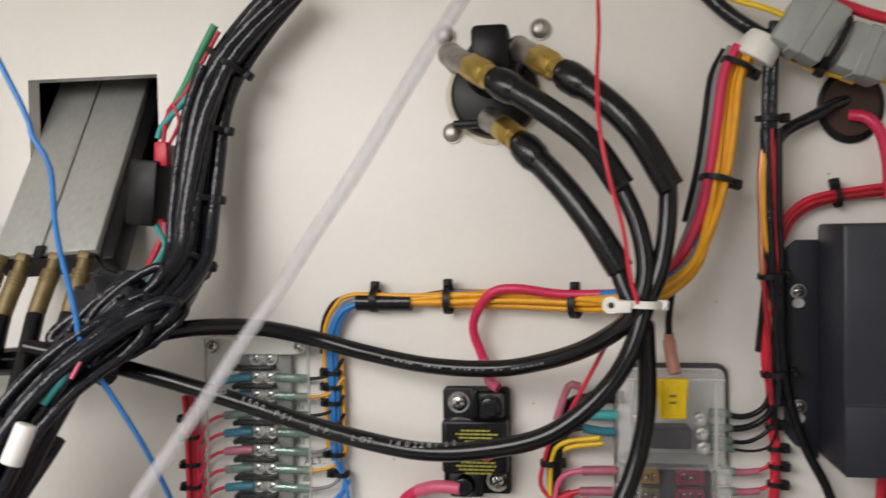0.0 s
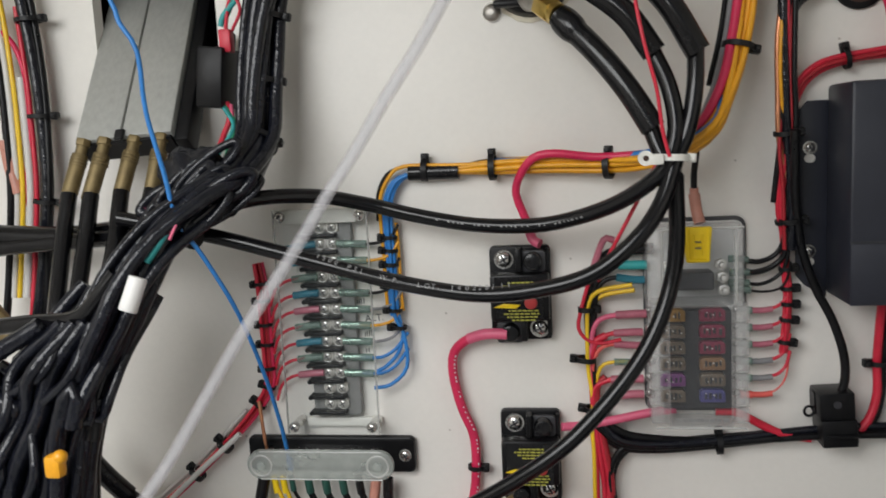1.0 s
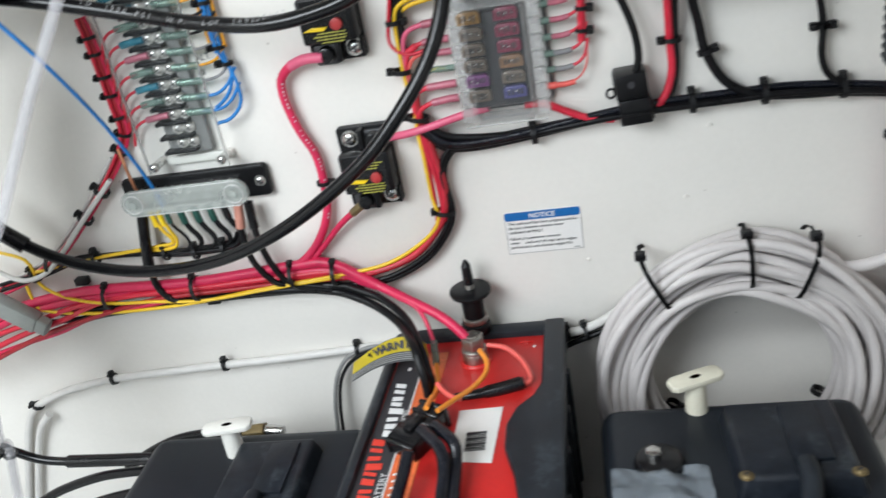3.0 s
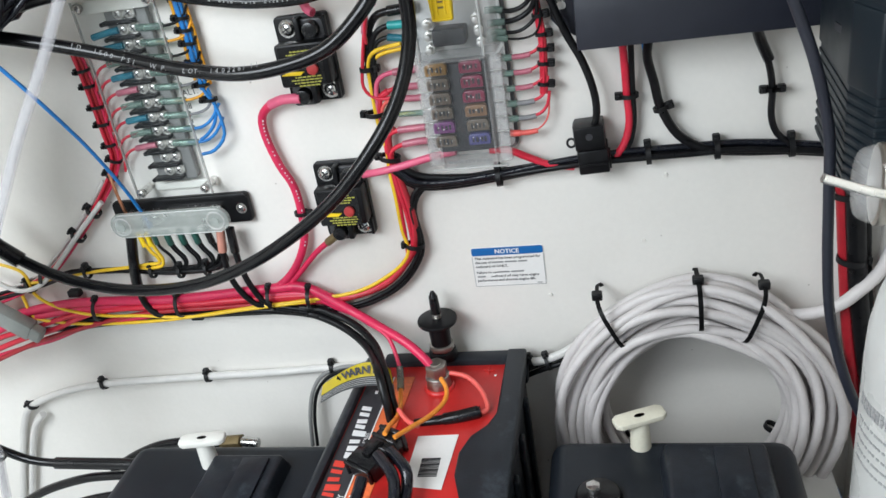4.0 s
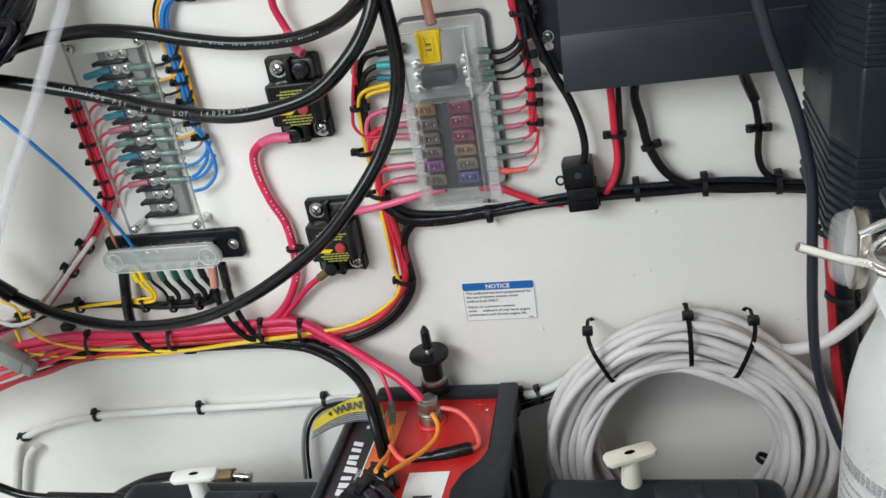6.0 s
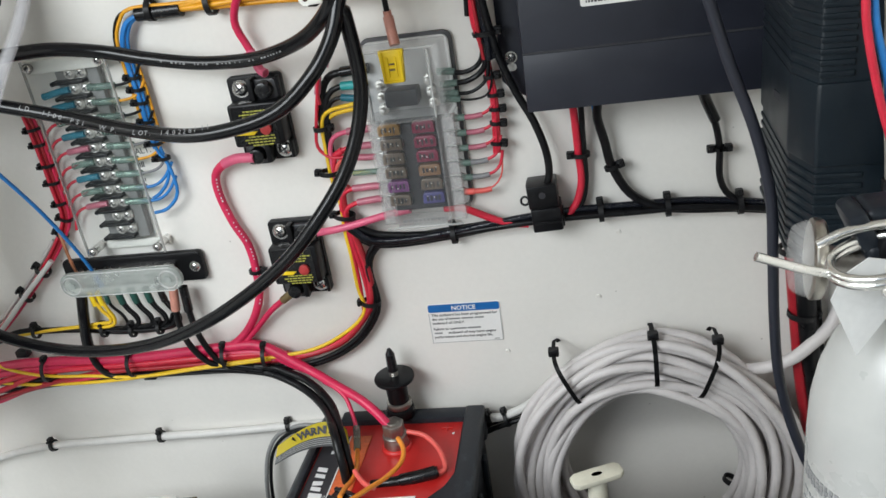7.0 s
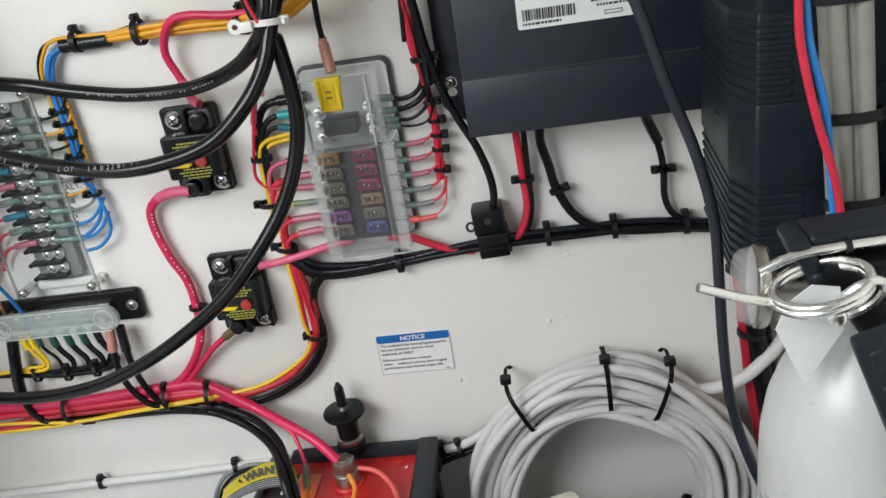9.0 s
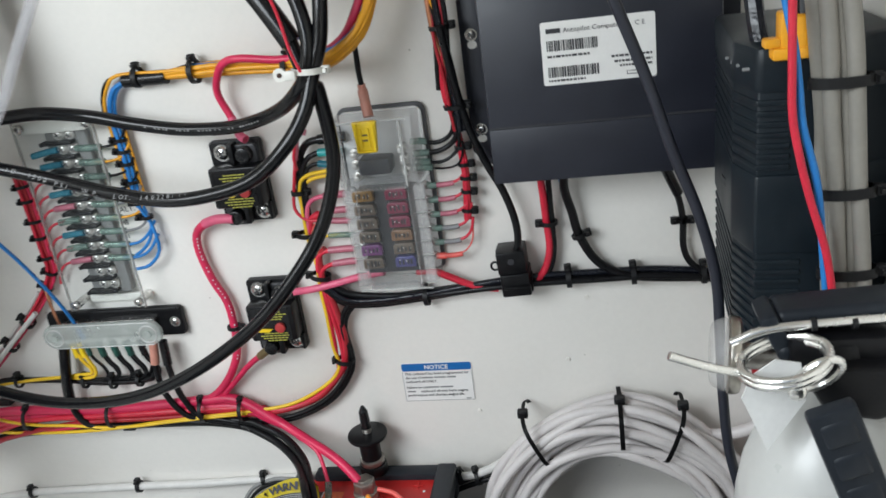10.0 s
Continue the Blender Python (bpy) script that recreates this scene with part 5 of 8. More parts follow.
def conduit():
    pts = [(-0.5890, 0.0190, -0.0770), (-0.5500, 0.0180, 0.0100), (-0.5220, 0.0160, 0.0640), (-0.4980, 0.0140, 0.0880), (-0.4490, 0.0140, 0.1070), (-0.3830, 0.0120, 0.1200), (-0.3040, 0.0070, 0.1280), (-0.2360, 0.0030, 0.1340), (-0.1580, -0.0000, 0.1390), (-0.0780, -0.0040, 0.1470), (-0.0050, -0.0040, 0.1510), (0.0920, -0.0060, 0.1560), (0.1430, -0.0080, 0.1500), (0.1690, -0.0090, 0.1570), (0.1900, -0.0100, 0.1700), (0.2200, -0.0060, 0.1890), (0.2500, -0.0040, 0.2070)]
    t = thing("white_cable_run", (pts[6][0], 0, pts[6][2] - 0.01), "white cable run clipped along the recess with black ties", "cable")
    wire(t, pts, 0.0045, WHITEWIRE, "conduit", "painted white cable", 12)
    wire(t, [Vector(p) + Vector((0.0100, -0.0020, -0.0130)) for p in pts[:4]], 0.0045, WHITEWIRE)
    for q, d in ((pts[3], (0.3, 0, 1)), (pts[5], (1, 0, 0.2)), (pts[7], (1, 0, 0.1)), (pts[9], (1, 0, 0.1)), (pts[12], (1, 0, 0.3))):
        tie(t, q, d, 0.0056, -1, width=0.0045)
    return t


conduit()

# ---- hydraulic hoses ----
def cable_print(parent, line, r, start, end, facing=(0.55, -0.83, 0.0), material=INKWHITE):
    """Small pale dashes of unreadable print along a cable."""
    path = spline(line, 0.0012)
    rng = random.Random(77)
    bm, d, nxt = B(), 0.0, start
    for a, b in zip(path[:-1], path[1:]):
        d += (b - a).length
        if nxt < d < end:
            x = (b - a).normalized()
            z = Vector(facing)
            z = (z - x * z.dot(x)).normalized()
            m = Matrix.Translation(a + z * (r - 0.0001))
            for k in range(3):
                m[k][0], m[k][1], m[k][2] = x[k], z.cross(x)[k], z[k]
            box(bm, 0, rng.uniform(0.0008, 0.0022), -0.0006, 0.0006, 0, 0.0003, 0, 1, m)
            nxt = d + rng.choice((0.003, 0.0035, 0.004, 0.009))
    part("printed_text", bm, material, parent)


def hydraulic_hoses():
    t = thing("hydraulic_hoses", [(0.0849, -0.0920, 0.5973)][0], "three black hydraulic hoses tied together below the flange", "hose bundle")
    elbows = (([(-0.0340, -0.0340, 0.7700), (-0.0160, -0.0560, 0.7560), (-0.0010, -0.0720, 0.7450)], [(-0.0010, -0.0720, 0.7450), (0.0250, -0.0820, 0.7280), (0.0590, -0.0880, 0.7010), (0.0795, -0.0880, 0.6719)], [(0.0774, -0.0850, 0.6759), (0.0885, -0.0900, 0.6490), (0.0927, -0.0940, 0.6205), (0.0869, -0.0960, 0.5980), (0.0783, -0.0920, 0.5860), (0.0549, -0.0740, 0.5690), (0.0250, -0.0560, 0.5570), (-0.0070, -0.0460, 0.5510), (-0.0520, -0.0400, 0.5520), (-0.0980, -0.0360, 0.5600), (-0.1362, -0.0360, 0.5701), (-0.1704, -0.0480, 0.5791), (-0.1935, -0.0640, 0.5822), (-0.2172, -0.0800, 0.5822), (-0.2471, -0.0950, 0.5771), (-0.2821, -0.1050, 0.5711)]),
              ([(0.0140, -0.0340, 0.7720), (0.0280, -0.0560, 0.7600), (0.0430, -0.0720, 0.7480)], [(0.0430, -0.0720, 0.7480), (0.0670, -0.0820, 0.7290), (0.0890, -0.0880, 0.7050), (0.1086, -0.0880, 0.6709)], [(0.1074, -0.0850, 0.6749), (0.1062, -0.0900, 0.6487), (0.1012, -0.0920, 0.6205), (0.0919, -0.0940, 0.5980), (0.0828, -0.1000, 0.5720), (0.0650, -0.1080, 0.5470), (0.0340, -0.1100, 0.5230), (-0.0050, -0.1080, 0.5120), (-0.0490, -0.1040, 0.5090), (-0.1040, -0.0920, 0.5160), (-0.1560, -0.0800, 0.5270), (-0.2050, -0.0800, 0.5410), (-0.2450, -0.0840, 0.5530), (-0.2830, -0.0900, 0.5630), (-0.3230, -0.0950, 0.5721)]),
              ([(-0.0070, -0.0300, 0.7240), (0.0040, -0.0500, 0.7150), (0.0150, -0.0640, 0.7050)], [(0.0150, -0.0640, 0.7050), (0.0413, -0.0760, 0.6759), (0.0615, -0.0840, 0.6487), (0.0782, -0.0880, 0.6205)], [(0.0750, -0.0850, 0.6260), (0.0816, -0.0900, 0.6063), (0.0903, -0.0940, 0.5880)] + [(0.0926, -0.0900, 0.5810), (0.0920, -0.0840, 0.5220), (0.0720, -0.0920, 0.4670), (0.0320, -0.1040, 0.4170), (-0.0100, -0.1080, 0.3810), (-0.0800, -0.1000, 0.3380), (-0.1570, -0.0820, 0.3060), (-0.2380, -0.0660, 0.2940), (-0.3090, -0.0560, 0.3030), (-0.3620, -0.0500, 0.3260), (-0.3930, -0.0550, 0.3640)]))
    for stub, sleeve, hose in elbows:
        a, b, c = [Vector(p) for p in stub]
        bm = B()
        cyl(bm, a, a.lerp(b, 0.95), 0.0080, seg=18, bevel=0.001)
        cyl(bm, Vector((a.x, -0.004, a.z)), a, 0.0082, seg=18)
        ball(bm, a, 0.0088)
        part("elbow", bm, DULLSTEEL, t, "dull steel elbow")
        bm = B()
        cyl(bm, a.lerp(b, 0.9), b.lerp(c, 0.75), 0.0098, seg=6, bevel=0.001)
        cyl(bm, b.lerp(c, 0.7), b.lerp(c, 1.05), 0.0082, seg=18)
        part("union_nut", bm, BRASS, t, "yellow brass union nut")
        part("sleeve", wire_bm(sleeve, 0.0088, 14), BLACKGLOSS, t, "glossy black protective sleeve")
        s0, s1 = Vector(sleeve[0]), Vector(sleeve[1])
        d = (s1 - s0).normalized()
        part("ferrule", sweep(B(), [s0 + d * k for k in (0.001, 0.003, 0.008, 0.016, 0.022)], [0.0070, 0.0098, 0.0106, 0.0104, 0.0086], 16), BLACKGLOSS, t, "bulging ferrule under the sleeve")
        part("hose", wire_bm(hose, 0.0059, 14), RUBBER, t, "black rubber hose")
    cable_print(t, elbows[0][2][5:], 0.0059, 0.03, 0.15, (0.1, -0.99, 0.05), INKGREY)
    q = Vector([(0.0889, -0.0940, 0.6000)][0])
    tie(t, q, (0.05, 0.05, 1), 0.0115, 1, "white_tie", NYLON, 0.0045)
    bm = B()
    box(bm, q.x - 0.018, q.x - 0.006, q.y - 0.015, q.y - 0.012, q.z - 0.0040, q.z + 0.0035, 0.0012)
    cyl(bm, (q.x - 0.018, q.y - 0.0148, q.z + 0.0008), (q.x - 0.018, q.y - 0.0122, q.z + 0.0008), 0.0052, seg=20)
    tab = part("tie_tab", bm, NYLON, t, "white marker tab of the tie")
    bm = B()
    cyl(bm, (q.x - 0.018, q.y - 0.0156, q.z + 0.0008), (q.x - 0.018, q.y - 0.0150, q.z + 0.0008), 0.0019, seg=12)
    part("hole", bm, HOLESHADE, tab)
    s = [(-0.3650, -0.0500, 0.3270), (-0.3820, -0.0520, 0.3450), (-0.3960, -0.0550, 0.3640), (-0.4050, -0.0600, 0.3800)]
    part("hose_sleeve", wire_bm(s, 0.0085, 14), BLACKGLOSS, t, "black sleeve at the hose end")
    return t


hydraulic_hoses()


def clear_tube():
    pts = [(0.0480, -0.1620, 0.8500), (0.0240, -0.1630, 0.8180), (0.0030, -0.1640, 0.7890), (-0.0160, -0.1650, 0.7620), (-0.0350, -0.1650, 0.7340), (-0.0540, -0.1650, 0.7050), (-0.0730, -0.1650, 0.6760), (-0.0950, -0.1650, 0.6460), (-0.1150, -0.1660, 0.6160), (-0.1340, -0.1710, 0.5890), (-0.1530, -0.1770, 0.5590), (-0.1720, -0.1830, 0.5310), (-0.1930, -0.1900, 0.5000), (-0.2210, -0.1990, 0.4550), (-0.2410, -0.2050, 0.4230), (-0.2640, -0.2100, 0.3910), (-0.2910, -0.2100, 0.3510)]
    t = thing("clear_tube", pts[3], "milky clear vinyl tube hanging in front of the bulkhead", "tube")
    line = spline(pts + [(-0.3560, -0.1900, 0.2130), (-0.3630, -0.1800, 0.1890), (-0.3780, -0.1750, 0.1520), (-0.3930, -0.1700, 0.1150)], 0.006)
    o = part("tube", sweep(B(), line, 0.0044, 24), TUBECLEAR, t, smooth=180)
    core = part("bore", sweep(B(), line, 0.0028, 20), TUBECLEAR, o, smooth=180)
    core.visible_shadow = False
    o.visible_shadow = False
    for q, d in zip([(-0.3320, -0.1900, 0.3080), (-0.3740, -0.1720, 0.1720)], ((0.2, 0, 1), (0.2, 0, 1))):
        tie(t, q, d, 0.0050, -1)
    return t


clear_tube()


def grey_lead():
    pts = [(0.2990, -0.2100, 0.6800), (0.3144, -0.2100, 0.6364), (0.3300, -0.2100, 0.5927), (0.3433, -0.2100, 0.5491), (0.3586, -0.2100, 0.5055), (0.3685, -0.2100, 0.4618), (0.3710, -0.2100, 0.4182), (0.3729, -0.2100, 0.3745), (0.3769, -0.2100, 0.3309), (0.3868, -0.2100, 0.2873), (0.4020, -0.2100, 0.2450), (0.4240, -0.2100, 0.2050)]
    t = thing("grey_lead", pts[5], "dark grey power lead hanging in front of the cases", "cable")
    wire(t, pts, 0.0035, CASE, "lead", n=12)
    return t


grey_lead()


def blue_wire():
    pts = [(-0.3440, -0.1550, 0.8710), (-0.3310, -0.1500, 0.8260), (-0.3230, -0.1450, 0.8010)] + [(-0.2880, -0.1400, 0.7280), (-0.2820, -0.1400, 0.7100), (-0.2720, -0.1380, 0.6900), (-0.2717, -0.1340, 0.6494), (-0.2643, -0.1300, 0.6047), (-0.2591, -0.1280, 0.5711), (-0.2460, -0.1200, 0.5450), (-0.2320, -0.1000, 0.5000), (-0.2290, -0.0650, 0.4440), (-0.2290, -0.0350, 0.3890), (-0.2300, -0.0180, 0.3510)]
    t = thing("loose_blue_wire", pts[5], "loose light blue wire hanging across to the bus bar", "wire")
    wire(t, pts, 0.0018, BLUE, "wire")
    wire(t, [pts[-1], Vector(pts[-1]) + Vector((0.001, 0.002, -0.012))], 0.003, INKBLUE, "sleeve", "blue crimp sleeve")
    a = Vector(pts[-1]) + Vector((-0.018, 0.002, 0))
    wire(t, [a + Vector((-0.006, 0.0, 0.05)), a + Vector((-0.002, -0.004, 0.02)), a + Vector((0, 0, -0.012))], 0.0016, COPPER, "copper_wire", "bare copper wire beside it")
    return t


blue_wire()


def red_hanging_wire():
    pts = [(0.0670, -0.0600, 0.8090), (0.0670, -0.0750, 0.7720), (0.0649, -0.0950, 0.7410), (0.0654, -0.1080, 0.7080), (0.0706, -0.1120, 0.6769), (0.0785, -0.1100, 0.6463), (0.0823, -0.1080, 0.6184), (0.0868, -0.1060, 0.6013)]
    t = thing("loose_red_wire", pts[3], "thin loose red wire hanging over the hoses", "wire")
    wire(t, pts, 0.0013, REDWIRE)
    wire(t, [(0.0841, -0.0700, 0.5993), (0.0630, -0.0600, 0.5570), (0.0460, -0.0450, 0.5220), (0.0400, -0.0300, 0.5040)], 0.0015, REDWIRE)
    return t


red_hanging_wire()

# ---- wiring on the bulkhead ----
def v(p):
    return Vector(p)


def top_bundle():
    pts = [(-0.1020, -0.0090, 0.5960), (-0.0750, -0.0100, 0.5950), (-0.0450, -0.0120, 0.5960), (0.0020, -0.0160, 0.5960), (0.0505, -0.0240, 0.5940), (0.0762, -0.0420, 0.5960), (0.0990, -0.0620, 0.6020), (0.1235, -0.0590, 0.6190), (0.1360, -0.0480, 0.6470), (0.1450, -0.0410, 0.6810), (0.1510, -0.0360, 0.7150), (0.1560, -0.0330, 0.7450), (0.1650, -0.0320, 0.7630)]
    t = thing("orange_wire_bundle", pts[4], "bundle of orange wires with red and blue, tied along the bulkhead", "wire bundle")
    bundle(t, pts[1:], [(ORANGE, 0.0025)] * 9, 0.0060, twist=1.0, seed=3, gather=True)
    bundle(t, pts, [(ORANGE, 0.0016), (ORANGE, 0.0016), (WIREBLACK, 0.0014)], 0.0030, seed=4, gather=True)
    up = [v(p) + Vector((0.001, -0.002, 0.0065)) for p in pts]
    wire(t, up[3:8] + [v(pts[8]) + Vector((-0.004, 0.001, 0.001))], 0.0019, BLUE)
    wire(t, [v(p) + Vector((0.001, -0.001, 0.0050)) for p in pts[2:4]] + [p + Vector((0, 0.001, 0.001)) for p in up[4:7]], 0.0018, INKBLUE)
    wire(t, [v(pts[1])] + [v(p) + Vector((0.0, 0.002, 0.0055)) for p in pts[2:8]], 0.0015, WIREBLACK)
    wire(t, [v(p) + Vector((-0.009, 0.003, 0.004)) for p in pts[7:]], 0.0024, GREYWIRE)
    wire(t, [v(p) + Vector((-0.013, 0.006, 0.003)) for p in pts[8:]], 0.002, WIREBLACK)
    # red feed to the upper breaker
    feed = [(-0.0050, -0.0200, 0.5330), (-0.0110, -0.0170, 0.5370), (-0.0160, -0.0150, 0.5530), (-0.0230, -0.0160, 0.5740), (-0.0187, -0.0200, 0.5890), (-0.0080, -0.0250, 0.6020), (0.0089, -0.0280, 0.6050), (0.0390, -0.0290, 0.6010), (0.0654, -0.0330, 0.6010), (0.0863, -0.0440, 0.6040), (0.1120, -0.0560, 0.6190)] + [v(p) + Vector((-0.006, -0.005, 0.003)) for p in pts[8:]]
    wire(t, feed, 0.0034, RED, "red_cable", "pinkish red feed cable to the breaker", 12)
    wire(t, feed[:3], 0.0040, PINK, "sleeve", "pink shrink sleeve", 12)
    part("black_sleeve", wire_bm([(-0.1110, -0.0090, 0.5940), (-0.0930, -0.0100, 0.5940), (-0.0690, -0.0110, 0.5940)], 0.0066, 12), BLACKGLOSS, t, "printed black shrink sleeve")
    ties(t, pts, (0.02,), 0.0082, -1, width=0.005)
    ties(t, pts, (0.155, 0.395), 0.0096, -1, width=0.005)
    ties(t, pts, (0.78,), 0.0105, 1, width=0.004)
    ties(t, pts, (0.97,), 0.0105, 1, width=0.004)
    bm = B()
    a, b = [v(p) for p in [(0.1690, -0.0320, 0.7570), (0.1780, -0.0340, 0.7720)]]
    cyl(bm, a, b, 0.0145, 0.0125, 20, 0.002)
    part("white_sleeve", bm, NYLON, t, "white sleeve at the bundle's end")
    return t


top_bundle()


def blue_bundle():
    pts = [(-0.1100, -0.0100, 0.5930), (-0.1220, -0.0100, 0.5870), (-0.1300, -0.0100, 0.5710), (-0.1310, -0.0100, 0.5490), (-0.1300, -0.0100, 0.5220), (-0.1300, -0.0100, 0.4960), (-0.1290, -0.0100, 0.4740), (-0.1260, -0.0100, 0.4580), (-0.1310, -0.0100, 0.4420), (-0.1410, -0.0110, 0.4310), (-0.1500, -0.0120, 0.4260)]
    t = thing("blue_wire_bundle", pts[4], "blue wires tied down beside the terminal strip", "wire bundle")
    for k, off in enumerate(((-0.0028, 0.0), (0.0, -0.0022), (0.0028, 0.0))):
        q = [v(p) + Vector((off[0], off[1], 0)) for p in pts]
        if k == 1:
            q = q[:7] + [q[7] + Vector((0.004, 0, 0)), q[8] + Vector((0.010, 0, -0.012)), q[9] + Vector((0.006, 0, -0.016)), q[10] + Vector((0, 0, -0.014))]
        elif k == 0:
            q = q[:7]
        wire(t, q, 0.0017, BLUE)
    o = [(-0.0480, -0.0160, 0.5990), (-0.0740, -0.0140, 0.5990)] + [v(p) + Vector((-0.005, -0.001, 0.0065)) for p in pts[:1]] + [v(p) + Vector((-0.006, 0, 0.004)) for p in pts[1:7]]
    wire(t, o, 0.0017, ORANGE)
    wire(t, [p + Vector((0.0125, 0.002, 0)) for p in o[5:]], 0.0014, ORANGE)
    wire(t, [v(p) + Vector((-0.0085, 0.001, 0.006)) for p in pts[:4]], 0.0014, WIREBLACK)
    for q in [(-0.1300, -0.0100, 0.5410), (-0.1300, -0.0100, 0.5300), (-0.1300, -0.0100, 0.5180), (-0.1300, -0.0100, 0.5000), (-0.1290, -0.0100, 0.4790), (-0.1260, -0.0100, 0.4640)]:
        tie(t, q, (0.05, 0, 1), 0.0052, -1, width=0.003)
    # tails with clear sleeves to the right-hand terminals
    cols = {1: WIREBLACK, 2: ORANGE, 3: WIREBLACK, 4: WIREBLACK, 5: GREYWIRE, 6: ORANGE, 7: GREYWIRE, 8: BLUE, 9: BLUE}
    for i, m in cols.items():
        z = 0.5515 - i * 0.0140
        s = part("sleeve", wire_bm([(-0.1755, -0.0125, z), (-0.166, -0.013, z - 0.0005), (-0.150, -0.0128, z - 0.001)], 0.0032, 10), SLEEVEGREEN, t)
        part("crimp", wire_bm([(-0.176, -0.0125, z), (-0.160, -0.0128, z)], 0.0018, 8), STEEL, t)
        if i < 8:
            wire(t, [(-0.160, -0.0128, z - 0.0006), (-0.144, -0.0122, z - 0.001), (-0.131, -0.011, z + 0.003), (-0.1225, -0.010, z + 0.014)], 0.0013, m)
        else:
            wire(t, [(-0.160, -0.0128, z - 0.0006), (-0.143, -0.0122, z - 0.001), (-0.130, -0.011, z + 0.006), (-0.119, -0.010, z + 0.02)], 0.0015, m)
    return t


blue_bundle()


def red_strip():
    pts = [(-0.2480, -0.0090, 0.5220), (-0.2460, -0.0090, 0.5040), (-0.2450, -0.0090, 0.4720), (-0.2450, -0.0090, 0.4380), (-0.2460, -0.0090, 0.4120), (-0.2650, -0.0100, 0.3850), (-0.3010, -0.0100, 0.3490), (-0.3410, -0.0120, 0.3130), (-0.3760, -0.0140, 0.2870), (-0.4150, -0.0160, 0.2710), (-0.4540, -0.0200, 0.2590), (-0.4960, -0.0240, 0.2430)]
    t = thing("red_wire_bundle", pts[4], "red wires laced along the side of the terminal strip", "wire bundle")
    bundle(t, pts, [(REDWIRE, 0.0018), (DARKRED, 0.0018), (REDWIRE, 0.0018), (RED, 0.0018), (DARKRED, 0.0017)], 0.0031, twist=2.0, seed=8)
    wire(t, [v(p) + Vector((-0.0052, 0.004, 0.0045)) for p in pts[5:]], 0.002, WHITEWIRE)
    for s in (0.04, 0.085, 0.13, 0.175, 0.22, 0.265, 0.31):
        ties(t, pts, (s,), 0.0048, 1, width=0.0028)
    for s in (0.43, 0.52, 0.75):
        ties(t, pts, (s,), 0.0066, 1, width=0.005)
    for i in range(2, 10):
        z = 0.5515 - i * 0.0140
        m = SLEEVEBLUE if i in (2, 4, 7) else (SLEEVEGREEN if i in (3, 6, 8) else DULLPINK)
        part("sleeve", wire_bm([(-0.1945, -0.0125, z), (-0.204, -0.0132, z - 0.0005), (-0.2165, -0.0128, z - 0.002)], 0.0032, 10), m, t)
        if i > 2:
            wire(t, [(-0.210, -0.0128, z - 0.001), (-0.224, -0.012, z - 0.004), (-0.234, -0.010, z - 0.012), (-0.2395, -0.009, z - 0.026)], 0.0014, REDWIRE)
    z = 0.5515 - 0.0140
    part("blue_stub", wire_bm([(-0.1945, -0.0125, z), (-0.205, -0.0132, z - 0.001), (-0.222, -0.0128, z - 0.004)], 0.0032, 10), SLEEVEBLUE, t, "unused blue sleeve")
    return t


red_strip()


